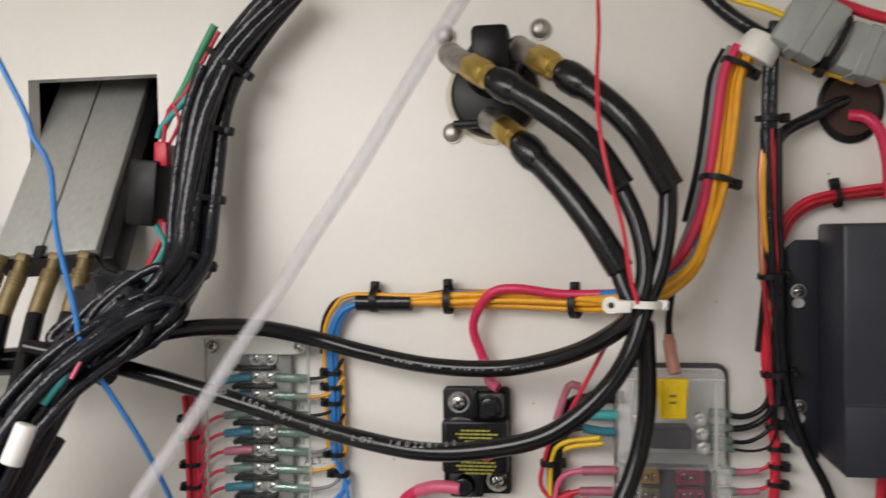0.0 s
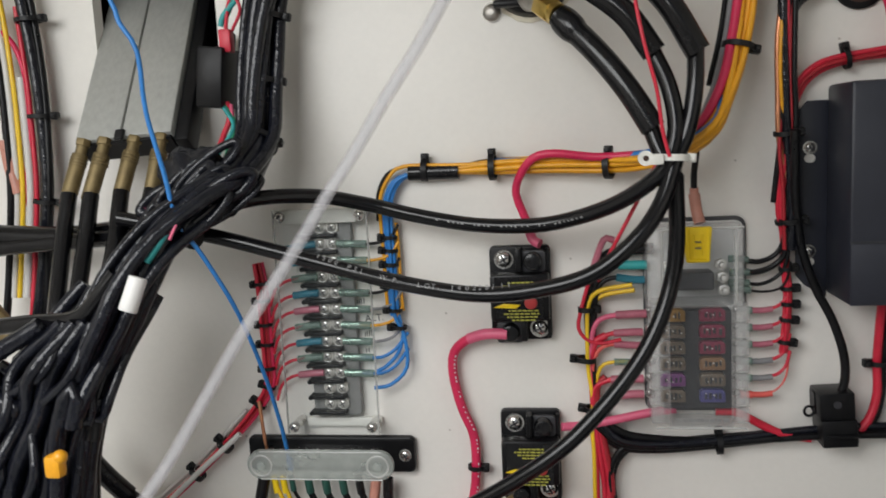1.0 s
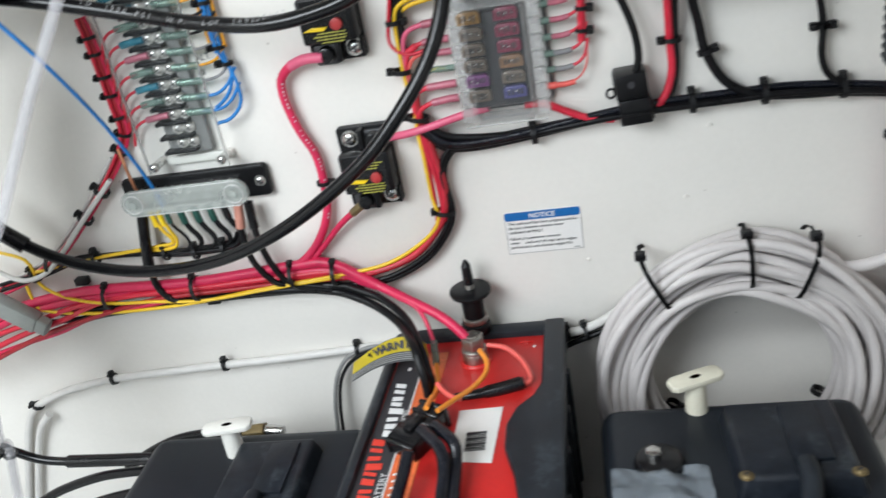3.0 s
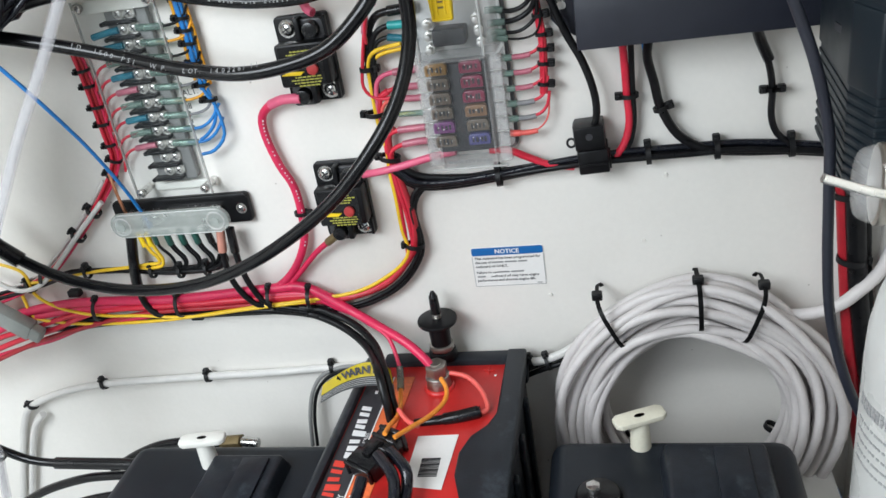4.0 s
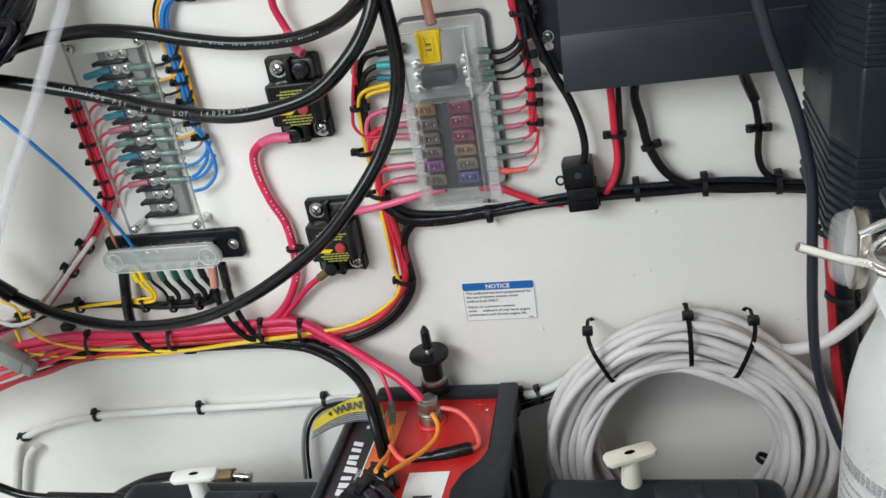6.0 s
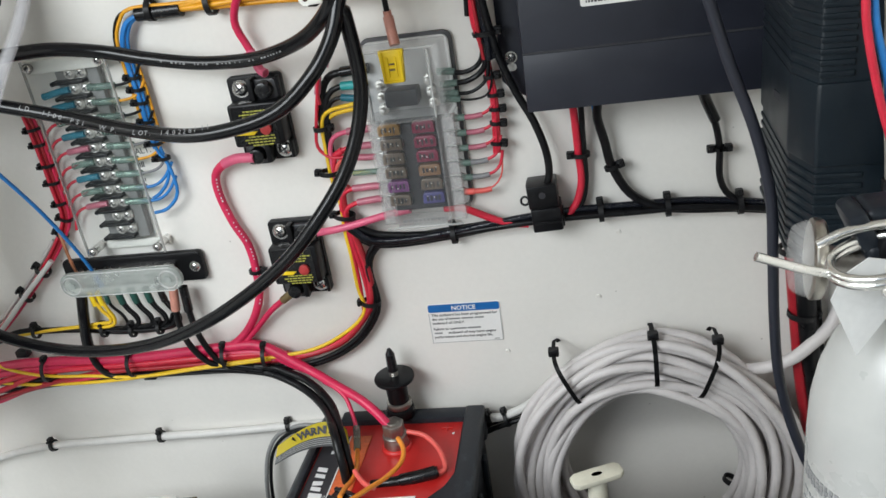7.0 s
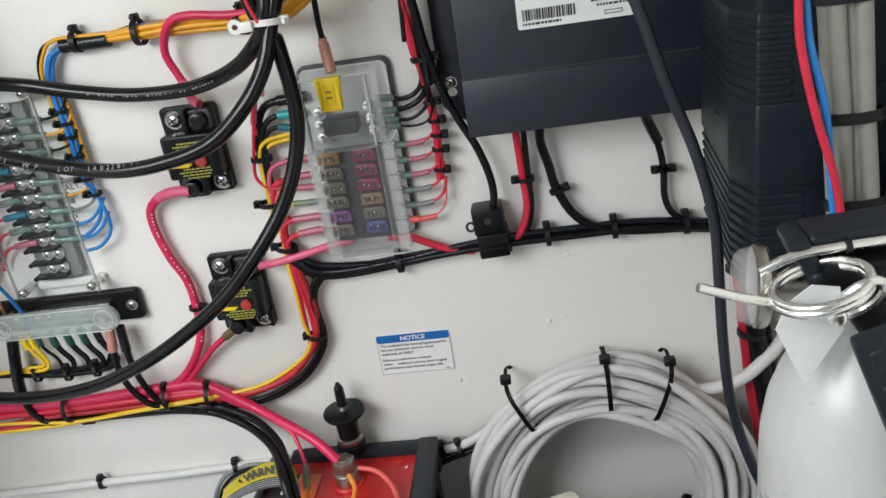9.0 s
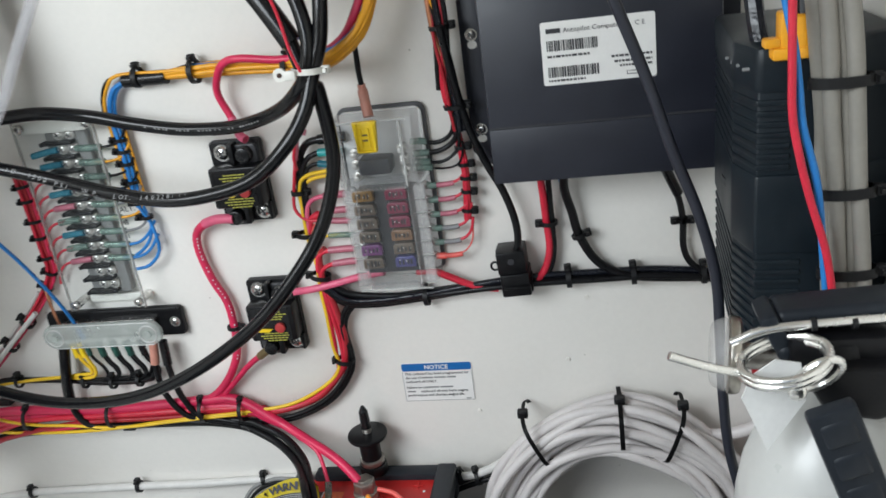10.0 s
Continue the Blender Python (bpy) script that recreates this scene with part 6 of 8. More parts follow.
def bus_wires():
    trunk = [(-0.1630, -0.0120, 0.2980), (-0.1690, -0.0115, 0.2890), (-0.1820, -0.0110, 0.2845), (-0.2090, -0.0105, 0.2825), (-0.2350, -0.0100, 0.2820), (-0.2730, -0.0100, 0.2860), (-0.3120, -0.0100, 0.2880), (-0.3440, -0.0115, 0.2890), (-0.3680, -0.0130, 0.2830), (-0.3990, -0.0150, 0.2750), (-0.4400, -0.0200, 0.2680)]
    t = thing("bus_bar_wires", trunk[3], "black and yellow ground wires below the bus bar", "wire bundle")
    bundle(t, trunk, [(WIREBLACK, 0.0018)] * 5, 0.0034, seed=5)
    # two black wires out of each dark green crimp
    for x in (-0.2140, -0.1985, -0.1830, -0.1680):
        part("crimp", wire_bm([(x - 0.001, -0.0150, 0.3340), (x, -0.0160, 0.3260), (x + 0.001, -0.0155, 0.3175)], 0.0036, 10), CRIMPGREEN if x < -0.17 else BLACKGLOSS, t, "dark green crimp sleeve")
        for k in (-1, 1):
            e = 0.0016 * k
            wire(t, [(x + e, -0.0155, 0.3200), (x + 0.004 + e, -0.0150, 0.3100), (x + 0.0085 + e, -0.0135, 0.3010), (x + 0.0085 + e * 0.6, -0.0125, 0.2925), (x + 0.001 + e, -0.0120, 0.2865 + e), (x - 0.014, -0.0112, 0.2840 + e)], 0.0016, WIREBLACK)
    wire(t, [(-0.2300, -0.0150, 0.3300), (-0.2270, -0.0155, 0.3160), (-0.2195, -0.0140, 0.3040), (-0.2180, -0.0125, 0.2930), (-0.2250, -0.0118, 0.2860), (-0.2400, -0.0110, 0.2845)], 0.0016, WIREBLACK)
    part("crimp", wire_bm([(-0.2300, -0.0150, 0.3320), (-0.2285, -0.0155, 0.3190)], 0.0026, 10), CRIMPGREEN, t)
    for x, q in ((-0.2450, [(-0.2390, -0.0150, 0.3100), (-0.2345, -0.0145, 0.3030), (-0.2355, -0.0140, 0.2960), (-0.2520, -0.0138, 0.2945)]), (-0.2370, [(-0.2315, -0.0155, 0.3090), (-0.2290, -0.0150, 0.3010), (-0.2330, -0.0150, 0.2925), (-0.2520, -0.0140, 0.2905)])):
        wire(t, [(x, -0.0155, 0.3250)] + q + [(-0.2730, -0.0140, 0.2925), (-0.3110, -0.0138, 0.2900), (-0.3410, -0.0140, 0.2870), (-0.3660, -0.0150, 0.2840), (-0.3940, -0.0180, 0.2820)], 0.0019, YELLOW)
        part("crimp", wire_bm([(x - 0.001, -0.0150, 0.3330), (x + 0.001, -0.0155, 0.3170)], 0.0028, 10), YELLOWPLASTIC, t, "yellow crimp sleeve")
    wire(t, [(-0.2640, -0.0200, 0.2850), (-0.2660, -0.0200, 0.2580), (-0.2610, -0.0195, 0.2420), (-0.2480, -0.0180, 0.2315), (-0.2190, -0.0150, 0.2300), (-0.1730, -0.0130, 0.2300)], 0.0036, WIREBLACK, "ground_cable", "thick black ground cable", 10)
    part("ground_sleeve", wire_bm([(-0.2540, -0.0170, 0.3320), (-0.2580, -0.0190, 0.3120), (-0.2640, -0.0200, 0.2850), (-0.2660, -0.0200, 0.2700)], 0.0056, 12), BLACKGLOSS, t, "glossy black shrink sleeve")
    for k, q in enumerate(([(-0.1520, -0.0190, 0.3330), (-0.1560, -0.0200, 0.3080), (-0.1570, -0.0200, 0.2850), (-0.1530, -0.0200, 0.2660), (-0.1430, -0.0190, 0.2480), (-0.1290, -0.0170, 0.2380), (-0.0850, -0.0140, 0.2260)], [(-0.1420, -0.0180, 0.3330), (-0.1430, -0.0190, 0.3060), (-0.1410, -0.0195, 0.2810), (-0.1350, -0.0190, 0.2590), (-0.1240, -0.0170, 0.2410), (-0.0840, -0.0140, 0.2290)])):
        wire(t, q, 0.0033, WIREBLACK, "ground_cable", "", 10)
        part("sleeve", wire_bm([q[0], q[1]], 0.0046, 10), SHRINK if k == 0 else BLACKGLOSS, t, "pale copper-coloured shrink sleeve" if k == 0 else "")
    for q in [(-0.3250, -0.0120, 0.2885), (-0.2470, -0.0120, 0.2850), (-0.2150, -0.0120, 0.2830), (-0.1840, -0.0120, 0.2845)]:
        tie(t, q, (1, 0, 0.03), 0.0060, -1)
    return t


bus_wires()


def main_bundle():
    r1 = [(-0.5220, -0.0240, 0.2080), (-0.4680, -0.0200, 0.2300), (-0.4180, -0.0180, 0.2450), (-0.3450, -0.0140, 0.2520), (-0.2280, -0.0130, 0.2500), (-0.1210, -0.0130, 0.2570), (-0.0800, -0.0130, 0.2560), (-0.0360, -0.0200, 0.2310), (-0.0020, -0.0370, 0.2200), (0.0270, -0.0520, 0.2100), (0.0450, -0.0620, 0.1980), (0.0545, -0.0680, 0.1880)]
    t = thing("battery_cable_bundle", r1[4], "bundle of red, yellow and black battery cables tied along the bulkhead", "cable bundle")
    wire(t, r1[:8], 0.0052, RED, "battery_cable", "thick pinkish red battery cable", 12)
    wire(t, r1[6:], 0.0047, RED, "battery_cable_end", "", 12)
    wire(t, [v(p) + Vector((0, 0.001, -0.009)) for p in r1[:7]] + [(-0.0480, -0.0160, 0.2330), (-0.0360, -0.0190, 0.2290)], 0.0046, RED, "battery_cable", "", 12)
    wire(t, [(-0.5400, -0.0260, 0.1680), (-0.4810, -0.0240, 0.1960), (-0.4300, -0.0200, 0.2120), (-0.3900, -0.0180, 0.2210), (-0.3270, -0.0160, 0.2400), (-0.2290, -0.0160, 0.2440), (-0.1230, -0.0150, 0.2470), (-0.0810, -0.0140, 0.2470), (-0.0350, -0.0130, 0.2430), (0.0080, -0.0120, 0.2580), (0.0340, -0.0110, 0.2840), (0.0440, -0.0110, 0.3040), (0.0460, -0.0110, 0.3320), (0.0390, -0.0100, 0.3710), (0.0350, -0.0100, 0.3950), (0.0340, -0.0100, 0.4240), (0.0340, -0.0100, 0.4460), (0.0460, -0.0120, 0.4550)], 0.0032, REDWIRE, "red_wire", "", 10)
    wire(t, [(-0.5470, -0.0280, 0.1510), (-0.4860, -0.0260, 0.1820), (-0.4260, -0.0210, 0.2030), (-0.3770, -0.0190, 0.2160), (-0.2790, -0.0170, 0.2350), (-0.1770, -0.0160, 0.2390), (-0.1110, -0.0150, 0.2400), (-0.0480, -0.0140, 0.2400), (0.0040, -0.0130, 0.2540), (0.0350, -0.0120, 0.2820), (0.0460, -0.0120, 0.3040), (0.0480, -0.0120, 0.3290), (0.0430, -0.0110, 0.3620), (0.0380, -0.0110, 0.3890), (0.0380, -0.0110, 0.4110), (0.0450, -0.0120, 0.4200)], 0.0028, DARKRED, "red_wire", "", 10)
    wire(t, [(-0.5330, -0.0220, 0.1890), (-0.4770, -0.0200, 0.2100), (-0.4200, -0.0180, 0.2230), (-0.3560, -0.0170, 0.2380), (-0.2840, -0.0160, 0.2430), (-0.2220, -0.0160, 0.2440), (-0.1490, -0.0150, 0.2470), (-0.0860, -0.0120, 0.2430), (-0.0570, -0.0040, 0.2400)], 0.0030, REDWIRE, "red_wire", "", 10)
    wire(t, [(-0.5420, -0.0220, 0.1720), (-0.4860, -0.0220, 0.1870), (-0.4360, -0.0200, 0.1990), (-0.3950, -0.0190, 0.2080), (-0.3390, -0.0170, 0.2250), (-0.2750, -0.0150, 0.2300), (-0.2370, -0.0060, 0.2330)], 0.0026, RED, "red_wire", "", 10)
    y1 = [(-0.4140, -0.0160, 0.2660), (-0.4090, -0.0190, 0.2400), (-0.3860, -0.0180, 0.2310), (-0.3440, -0.0180, 0.2260), (-0.2860, -0.0190, 0.2260), (-0.2290, -0.0190, 0.2290), (-0.1460, -0.0180, 0.2380), (-0.0720, -0.0170, 0.2440), (-0.0210, -0.0150, 0.2510), (0.0190, -0.0130, 0.2710), (0.0360, -0.0130, 0.2910)] + [(0.0340, -0.0130, 0.3160), (0.0340, -0.0130, 0.3520), (0.0330, -0.0130, 0.3760), (0.0340, -0.0120, 0.4020), (0.0310, -0.0120, 0.4270), (0.0310, -0.0120, 0.4600), (0.0330, -0.0120, 0.4830), (0.0430, -0.0140, 0.4930), (0.0670, -0.0200, 0.4980)]
    wire(t, y1, 0.0019, YELLOW, "yellow_wire", "", 10)
    wire(t, [v(p) + Vector((0.002, 0.002, -0.0045)) for p in y1[11:]], 0.0019, YELLOW, "yellow_wire", "", 10)
    wire(t, [(-0.4400, -0.0180, 0.3140), (-0.4010, -0.0170, 0.2960), (-0.3960, -0.0180, 0.2680), (-0.3770, -0.0190, 0.2520), (-0.3510, -0.0190, 0.2420), (-0.3180, -0.0200, 0.2370), (-0.2750, -0.0200, 0.2350), (-0.2210, -0.0200, 0.2310), (-0.1450, -0.0190, 0.2370), (-0.0720, -0.0170, 0.2420)], 0.0018, YELLOW, "yellow_wire", "", 10)
    wire(t, [(-0.2740, -0.0160, 0.3710), (-0.3160, -0.0180, 0.3350), (-0.3480, -0.0200, 0.3060), (-0.3770, -0.0220, 0.2830), (-0.4000, -0.0230, 0.2760), (-0.4150, -0.0240, 0.2790), (-0.4350, -0.0250, 0.2940), (-0.4590, -0.0260, 0.3140)], 0.0026, WHITEWIRE, "white_wire", "", 10)
    k1 = [(-0.5410, -0.0180, 0.1770), (-0.4710, -0.0160, 0.2090), (-0.4220, -0.0150, 0.2190), (-0.3790, -0.0140, 0.2180), (-0.3340, -0.0130, 0.2240), (-0.2490, -0.0120, 0.2280), (-0.1480, -0.0120, 0.2300), (-0.0760, -0.0120, 0.2290), (-0.0250, -0.0120, 0.2340), (0.0170, -0.0120, 0.2540), (0.0420, -0.0120, 0.2820), (0.0490, -0.0120, 0.3040), (0.0470, -0.0120, 0.3380), (0.0560, -0.0110, 0.3570), (0.0730, -0.0100, 0.3630), (0.1360, -0.0100, 0.3670), (0.2010, -0.0120, 0.3730), (0.2420, -0.0120, 0.3770)]
    wire(t, k1, 0.0027, WIREBLACK, "black_wire", "", 10)
    wire(t, [v(p) + Vector((0.002, 0.002, -0.004)) for p in k1[3:]], 0.0025, WIREBLACK, "black_wire", "", 10)
    wire(t, [(-0.3910, -0.0120, 0.2280), (-0.2920, -0.0110, 0.2270), (-0.1950, -0.0110, 0.2300), (-0.1280, -0.0110, 0.2290), (-0.0870, -0.0120, 0.2240), (-0.0620, -0.0200, 0.2200), (-0.0340, -0.0340, 0.2120), (-0.0100, -0.0580, 0.2060), (0.0090, -0.0980, 0.2080), (0.0150, -0.1120, 0.1970), (0.0185, -0.1190, 0.1830), (0.0190, -0.1210, 0.1690)], 0.0042, WIREBLACK, "negative_cable", "thick black negative cable", 12)
    wire(t, [(-0.1790, -0.0120, 0.2370), (-0.1270, -0.0120, 0.2340), (-0.0770, -0.0140, 0.2310), (-0.0560, -0.0200, 0.2270), (-0.0290, -0.0320, 0.2200), (-0.0040, -0.0560, 0.2110), (0.0130, -0.0910, 0.2040), (0.0190, -0.1050, 0.1910), (0.0220, -0.1110, 0.1790), (0.0225, -0.1130, 0.1680)], 0.0038, WIREBLACK, "negative_cable", "", 12)
    # cables from the two breakers
    a = [(-0.0340, -0.0200, 0.4590), (-0.0520, -0.0180, 0.4590), (-0.0670, -0.0140, 0.4540), (-0.0800, -0.0100, 0.4420), (-0.0820, -0.0090, 0.4220), (-0.0760, -0.0090, 0.3930), (-0.0670, -0.0090, 0.3690), (-0.0660, -0.0090, 0.3400), (-0.0710, -0.0090, 0.3080), (-0.0890, -0.0100, 0.2770), (-0.1150, -0.0120, 0.2570), (-0.1550, -0.0130, 0.2510)]
    wire(t, a, 0.0041, RED, "breaker_cable", "pinkish red cable from the upper breaker", 12)
    wire(t, a[:3], 0.0047, PINK, "sleeve", "pink shrink sleeve", 12)
    ties(t, a, (0.53,), 0.0058, -1)
    cable_print(t, a, 0.0041, 0.055, 0.20)
    b = [(-0.0320, -0.0180, 0.3170), (-0.0440, -0.0140, 0.3080), (-0.0610, -0.0110, 0.2950), (-0.0870, -0.0100, 0.2700), (-0.1130, -0.0120, 0.2500), (-0.1500, -0.0130, 0.2460)]
    wire(t, b, 0.0030, RED, "breaker_cable", "", 10)
    wire(t, b[:2], 0.0042, OLDBRASS, "sleeve", "yellowed sleeve", 10)
    p = [(0.0080, -0.0200, 0.3800), (0.0260, -0.0160, 0.3800), (0.0490, -0.0150, 0.3840), (0.0750, -0.0160, 0.3900), (0.1000, -0.0180, 0.3950)]
    wire(t, p, 0.0036, PINK, "breaker_cable", "pink-sleeved cable into the fuse block", 12)
    o = [(0.1310, -0.0180, 0.3930), (0.1470, -0.0180, 0.3920), (0.1640, -0.0140, 0.3820), (0.1840, -0.0130, 0.3720), (0.2050, -0.0140, 0.3690)]
    wire(t, o, 0.0034, REDWIRE, "fuse_feed", "red feed from the fuse block", 12)
    for q, d, r in (([(-0.3260, -0.0160, 0.2430)], (1, 0, 0), 0.0125), ([(-0.2260, -0.0160, 0.2440)], (1, 0, 0.05), 0.0125), ([(-0.1200, -0.0150, 0.2470)], (1, 0, 0.05), 0.0120), ([(-0.0770, -0.0150, 0.2450)], (1, 0, 0), 0.0110), ([(0.0440, -0.0120, 0.2980)], (0.1, 0, 1), 0.0085), ([(0.0360, -0.0130, 0.3920)], (0.2, 0, 1), 0.0090), ([(0.0310, -0.0120, 0.4770)], (0, 0, 1), 0.0060), ([(0.0290, -0.0120, 0.4350)], (0.1, 0, 1), 0.0075), ([(-0.3760, -0.0160, 0.2880)], (1, 0, -0.2), 0.0090)):
        tie(t, q[0], d, r, -1 if d[0] else 1, width=0.004, squash=0.9)
    for q in [(-0.3560, -0.0080, 0.2600), (-0.2170, -0.0080, 0.2230)]:
        bm = B()
        box(bm, q[0] - 0.007, q[0] + 0.007, -0.010, -0.001, q[2] - 0.004, q[2] + 0.004, 0.001)
        part("tie_mount", bm, TIE, t)
    # grey in-line connector
    a, b = [v(p) for p in [(-0.4530, -0.0300, 0.2620), (-0.3990, -0.0300, 0.2200)]]
    m = Matrix.Translation((a + b) / 2) @ (b - a).to_track_quat('X', 'Z').to_matrix().to_4x4()
    l = (b - a).length
    part("connector", box(box(B(), -l / 2, l / 2 - 0.012, -0.008, 0.008, -0.010, 0.010, 0.002, 2, m), l / 2 - 0.014, l / 2, -0.0065, 0.0065, -0.0085, 0.0085, 0.0015, 1, m), GREYCONN, t, "grey plastic in-line connector")
    return t


main_bundle()


def fuse_wires():
    t = thing("fuse_block_wires", (0.19, -0.01, 0.40), "thin coloured wires crimped to the fuse block terminals", "wire bundle")
    main = [(0.1810, -0.0310, 0.7110), (0.1815, -0.0280, 0.6540), (0.1831, -0.0260, 0.6160)] + [(0.1790, -0.0200, 0.5600), (0.1830, -0.0160, 0.5370), (0.1850, -0.0120, 0.5110), (0.1870, -0.0120, 0.4870), (0.1860, -0.0120, 0.4620), (0.1840, -0.0120, 0.4390)]
    for k, (m, r, o) in enumerate(((REDWIRE, 0.0014, -0.0022), (REDWIRE, 0.0014, 0.0), (DARKRED, 0.0014, 0.0022), (WIREBLACK, 0.0022, 0.005), (WIREBLACK, 0.0022, -0.005))):
        q = [v(p) + Vector((o, -0.001 * (k % 2), 0)) for p in main]
        wire(t, q if k < 3 else q[:8 - k], r, m)
    for s in (0.62, 0.76, 0.82, 0.87, 0.92, 0.975):
        ties(t, main, (s,), 0.0052 if s < 0.5 else 0.0042, -1, width=0.003)
    for i in range(6):
        z = 0.474 - i * 0.0138
        m = DULLPINK if i < 5 else CORAL
        part("green_crimp", wire_bm([(0.151, -0.0125, z), (0.160, -0.0128, z)], 0.0030, 10), SLEEVEGREEN if i < 5 else m, t)
        part("sleeve", wire_bm([(0.160, -0.0128, z), (0.168, -0.0128, z), (0.1755, -0.0128, z + 0.001)], 0.0024, 10), GREYWIRE if i in (3, 4) else m, t)
        if i < 5:
            wire(t, [(0.173, -0.0128, z + 0.0008), (0.181, -0.0125, z + 0.004), (0.1865, -0.0122, z + 0.011), (0.189, -0.012, z + 0.022)], 0.0014, REDWIRE)
        else:
            wire(t, [(0.173, -0.0128, z + 0.0008), (0.181, -0.0125, z + 0.006), (0.1865, -0.0122, z + 0.016), (0.1885, -0.012, z + 0.035)], 0.0008, CORAL)
    for q, m, r in (([(0.1500, -0.0140, 0.5160), (0.1630, -0.0130, 0.5130), (0.1740, -0.0130, 0.5160), (0.1810, -0.0150, 0.5240), (0.1840, -0.0200, 0.5400)], WIREBLACK, 0.0021), ([(0.1510, -0.0140, 0.5050), (0.1640, -0.0130, 0.5050), (0.1750, -0.0130, 0.5090), (0.1830, -0.0150, 0.5180), (0.1860, -0.0200, 0.5370)], WIREBLACK, 0.0024), ([(0.1500, -0.0140, 0.4970), (0.1650, -0.0130, 0.4950), (0.1760, -0.0130, 0.4990), (0.1840, -0.0140, 0.5080), (0.1870, -0.0180, 0.5280)], WIREBLACK, 0.0016), ([(0.1500, -0.0140, 0.4920), (0.1670, -0.0130, 0.4890), (0.1800, -0.0130, 0.4910), (0.1860, -0.0140, 0.4990), (0.1880, -0.0160, 0.5130)], WIREBLACK, 0.0010)):
        wire(t, q, r, m)
        part("green_crimp", wire_bm([v(q[0]) + Vector((-0.008, 0, 0)), q[0], v(q[0]).lerp(v(q[1]), 0.5)], 0.0029, 10), SLEEVEGREEN, t)
    # left side
    for q, m, r in (([(0.0760, -0.0140, 0.5260), (0.0590, -0.0130, 0.5250), (0.0460, -0.0120, 0.5210), (0.0370, -0.0110, 0.5060), (0.0320, -0.0100, 0.4810), (0.0330, -0.0100, 0.4470), (0.0360, -0.0100, 0.4090), (0.0400, -0.0100, 0.3870), (0.0570, -0.0110, 0.3720), (0.0840, -0.0110, 0.3670), (0.1160, -0.0100, 0.3650)], WIREBLACK, 0.0034),
                    ([(0.0710, -0.0140, 0.5130), (0.0570, -0.0130, 0.5130), (0.0440, -0.0120, 0.5070), (0.0370, -0.0110, 0.4910), (0.0350, -0.0100, 0.4640), (0.0350, -0.0100, 0.4260), (0.0380, -0.0100, 0.3980), (0.0450, -0.0100, 0.3770), (0.0610, -0.0100, 0.3650), (0.0940, -0.0100, 0.3620), (0.1320, -0.0100, 0.3640)], WIREBLACK, 0.0026),
                    ([(0.0690, -0.0140, 0.5010), (0.0550, -0.0130, 0.5030), (0.0430, -0.0120, 0.4980), (0.0380, -0.0110, 0.4800), (0.0360, -0.0100, 0.4480), (0.0360, -0.0100, 0.4090)], WIREBLACK, 0.0020),
                    ([(0.0450, -0.0240, 0.5350), (0.0360, -0.0180, 0.5100), (0.0270, -0.0130, 0.4790), (0.0240, -0.0120, 0.4610), (0.0320, -0.0130, 0.4510), (0.0440, -0.0140, 0.4490), (0.0580, -0.0140, 0.4520)], REDWIRE, 0.0016),
                    ([(0.0700, -0.0140, 0.4730), (0.0540, -0.0130, 0.4720), (0.0410, -0.0120, 0.4680), (0.0350, -0.0120, 0.4570), (0.0330, -0.0110, 0.4320), (0.0340, -0.0110, 0.4010)], PINK, 0.0022),
                    ([(0.0670, -0.0140, 0.4580), (0.0520, -0.0130, 0.4570), (0.0410, -0.0120, 0.4520), (0.0350, -0.0120, 0.4410), (0.0340, -0.0110, 0.4210), (0.0370, -0.0110, 0.3970)], REDWIRE, 0.0020),
                    ([(0.0680, -0.0140, 0.4470), (0.0520, -0.0130, 0.4480), (0.0410, -0.0120, 0.4440), (0.0350, -0.0120, 0.4320), (0.0350, -0.0110, 0.4150), (0.0390, -0.0110, 0.3940)], CORAL, 0.0018),
                    ([(0.0680, -0.0140, 0.4330), (0.0520, -0.0130, 0.4330), (0.0410, -0.0120, 0.4280), (0.0360, -0.0110, 0.4090)], YELLOW, 0.0015),
                    ([(0.0670, -0.0140, 0.4190), (0.0490, -0.0130, 0.4180), (0.0370, -0.0120, 0.4120), (0.0340, -0.0120, 0.3990), (0.0360, -0.0120, 0.3780), (0.0390, -0.0120, 0.3510), (0.0420, -0.0120, 0.3210), (0.0420, -0.0120, 0.2890)], REDWIRE, 0.0022),
                    ([(0.0670, -0.0140, 0.4060), (0.0510, -0.0130, 0.4040), (0.0390, -0.0120, 0.3980), (0.0350, -0.0120, 0.3860), (0.0350, -0.0120, 0.3640), (0.0360, -0.0120, 0.3270), (0.0350, -0.0120, 0.2840)], REDWIRE, 0.0022)):
        wire(t, q, r, m)
        part("crimp_sleeve", wire_bm([v(q[0]) + Vector((0.008, 0, 0)), q[0], q[1]], r + 0.0012, 10), {0.0034: BLACKGLOSS, 0.0026: TEAL, 0.0020: SLEEVEBLUE}.get(r, DULLPINK) if m in (WIREBLACK, PINK) else SLEEVEGREEN if m is YELLOW else DULLPINK, t)
    # feed through the yellow latch
    f = [(0.1136, -0.0440, 0.6190), (0.1140, -0.0420, 0.6020), (0.1126, -0.0380, 0.5850), (0.1129, -0.0360, 0.5700), (0.1140, -0.0380, 0.5590), (0.1160, -0.0420, 0.5480)]
    wire(t, f[:4], 0.0024, WIREBLACK)
    part("latch_sleeve", wire_bm(f[3:], 0.0044, 10), SHRINK, t, "pale copper-coloured shrink sleeve")
    part("latch_sleeve_neck", wire_bm([f[3], v(f[3]).lerp(v(f[2]), 0.3)], 0.0034, 10), SHRINK, t)
    return t


fuse_wires()


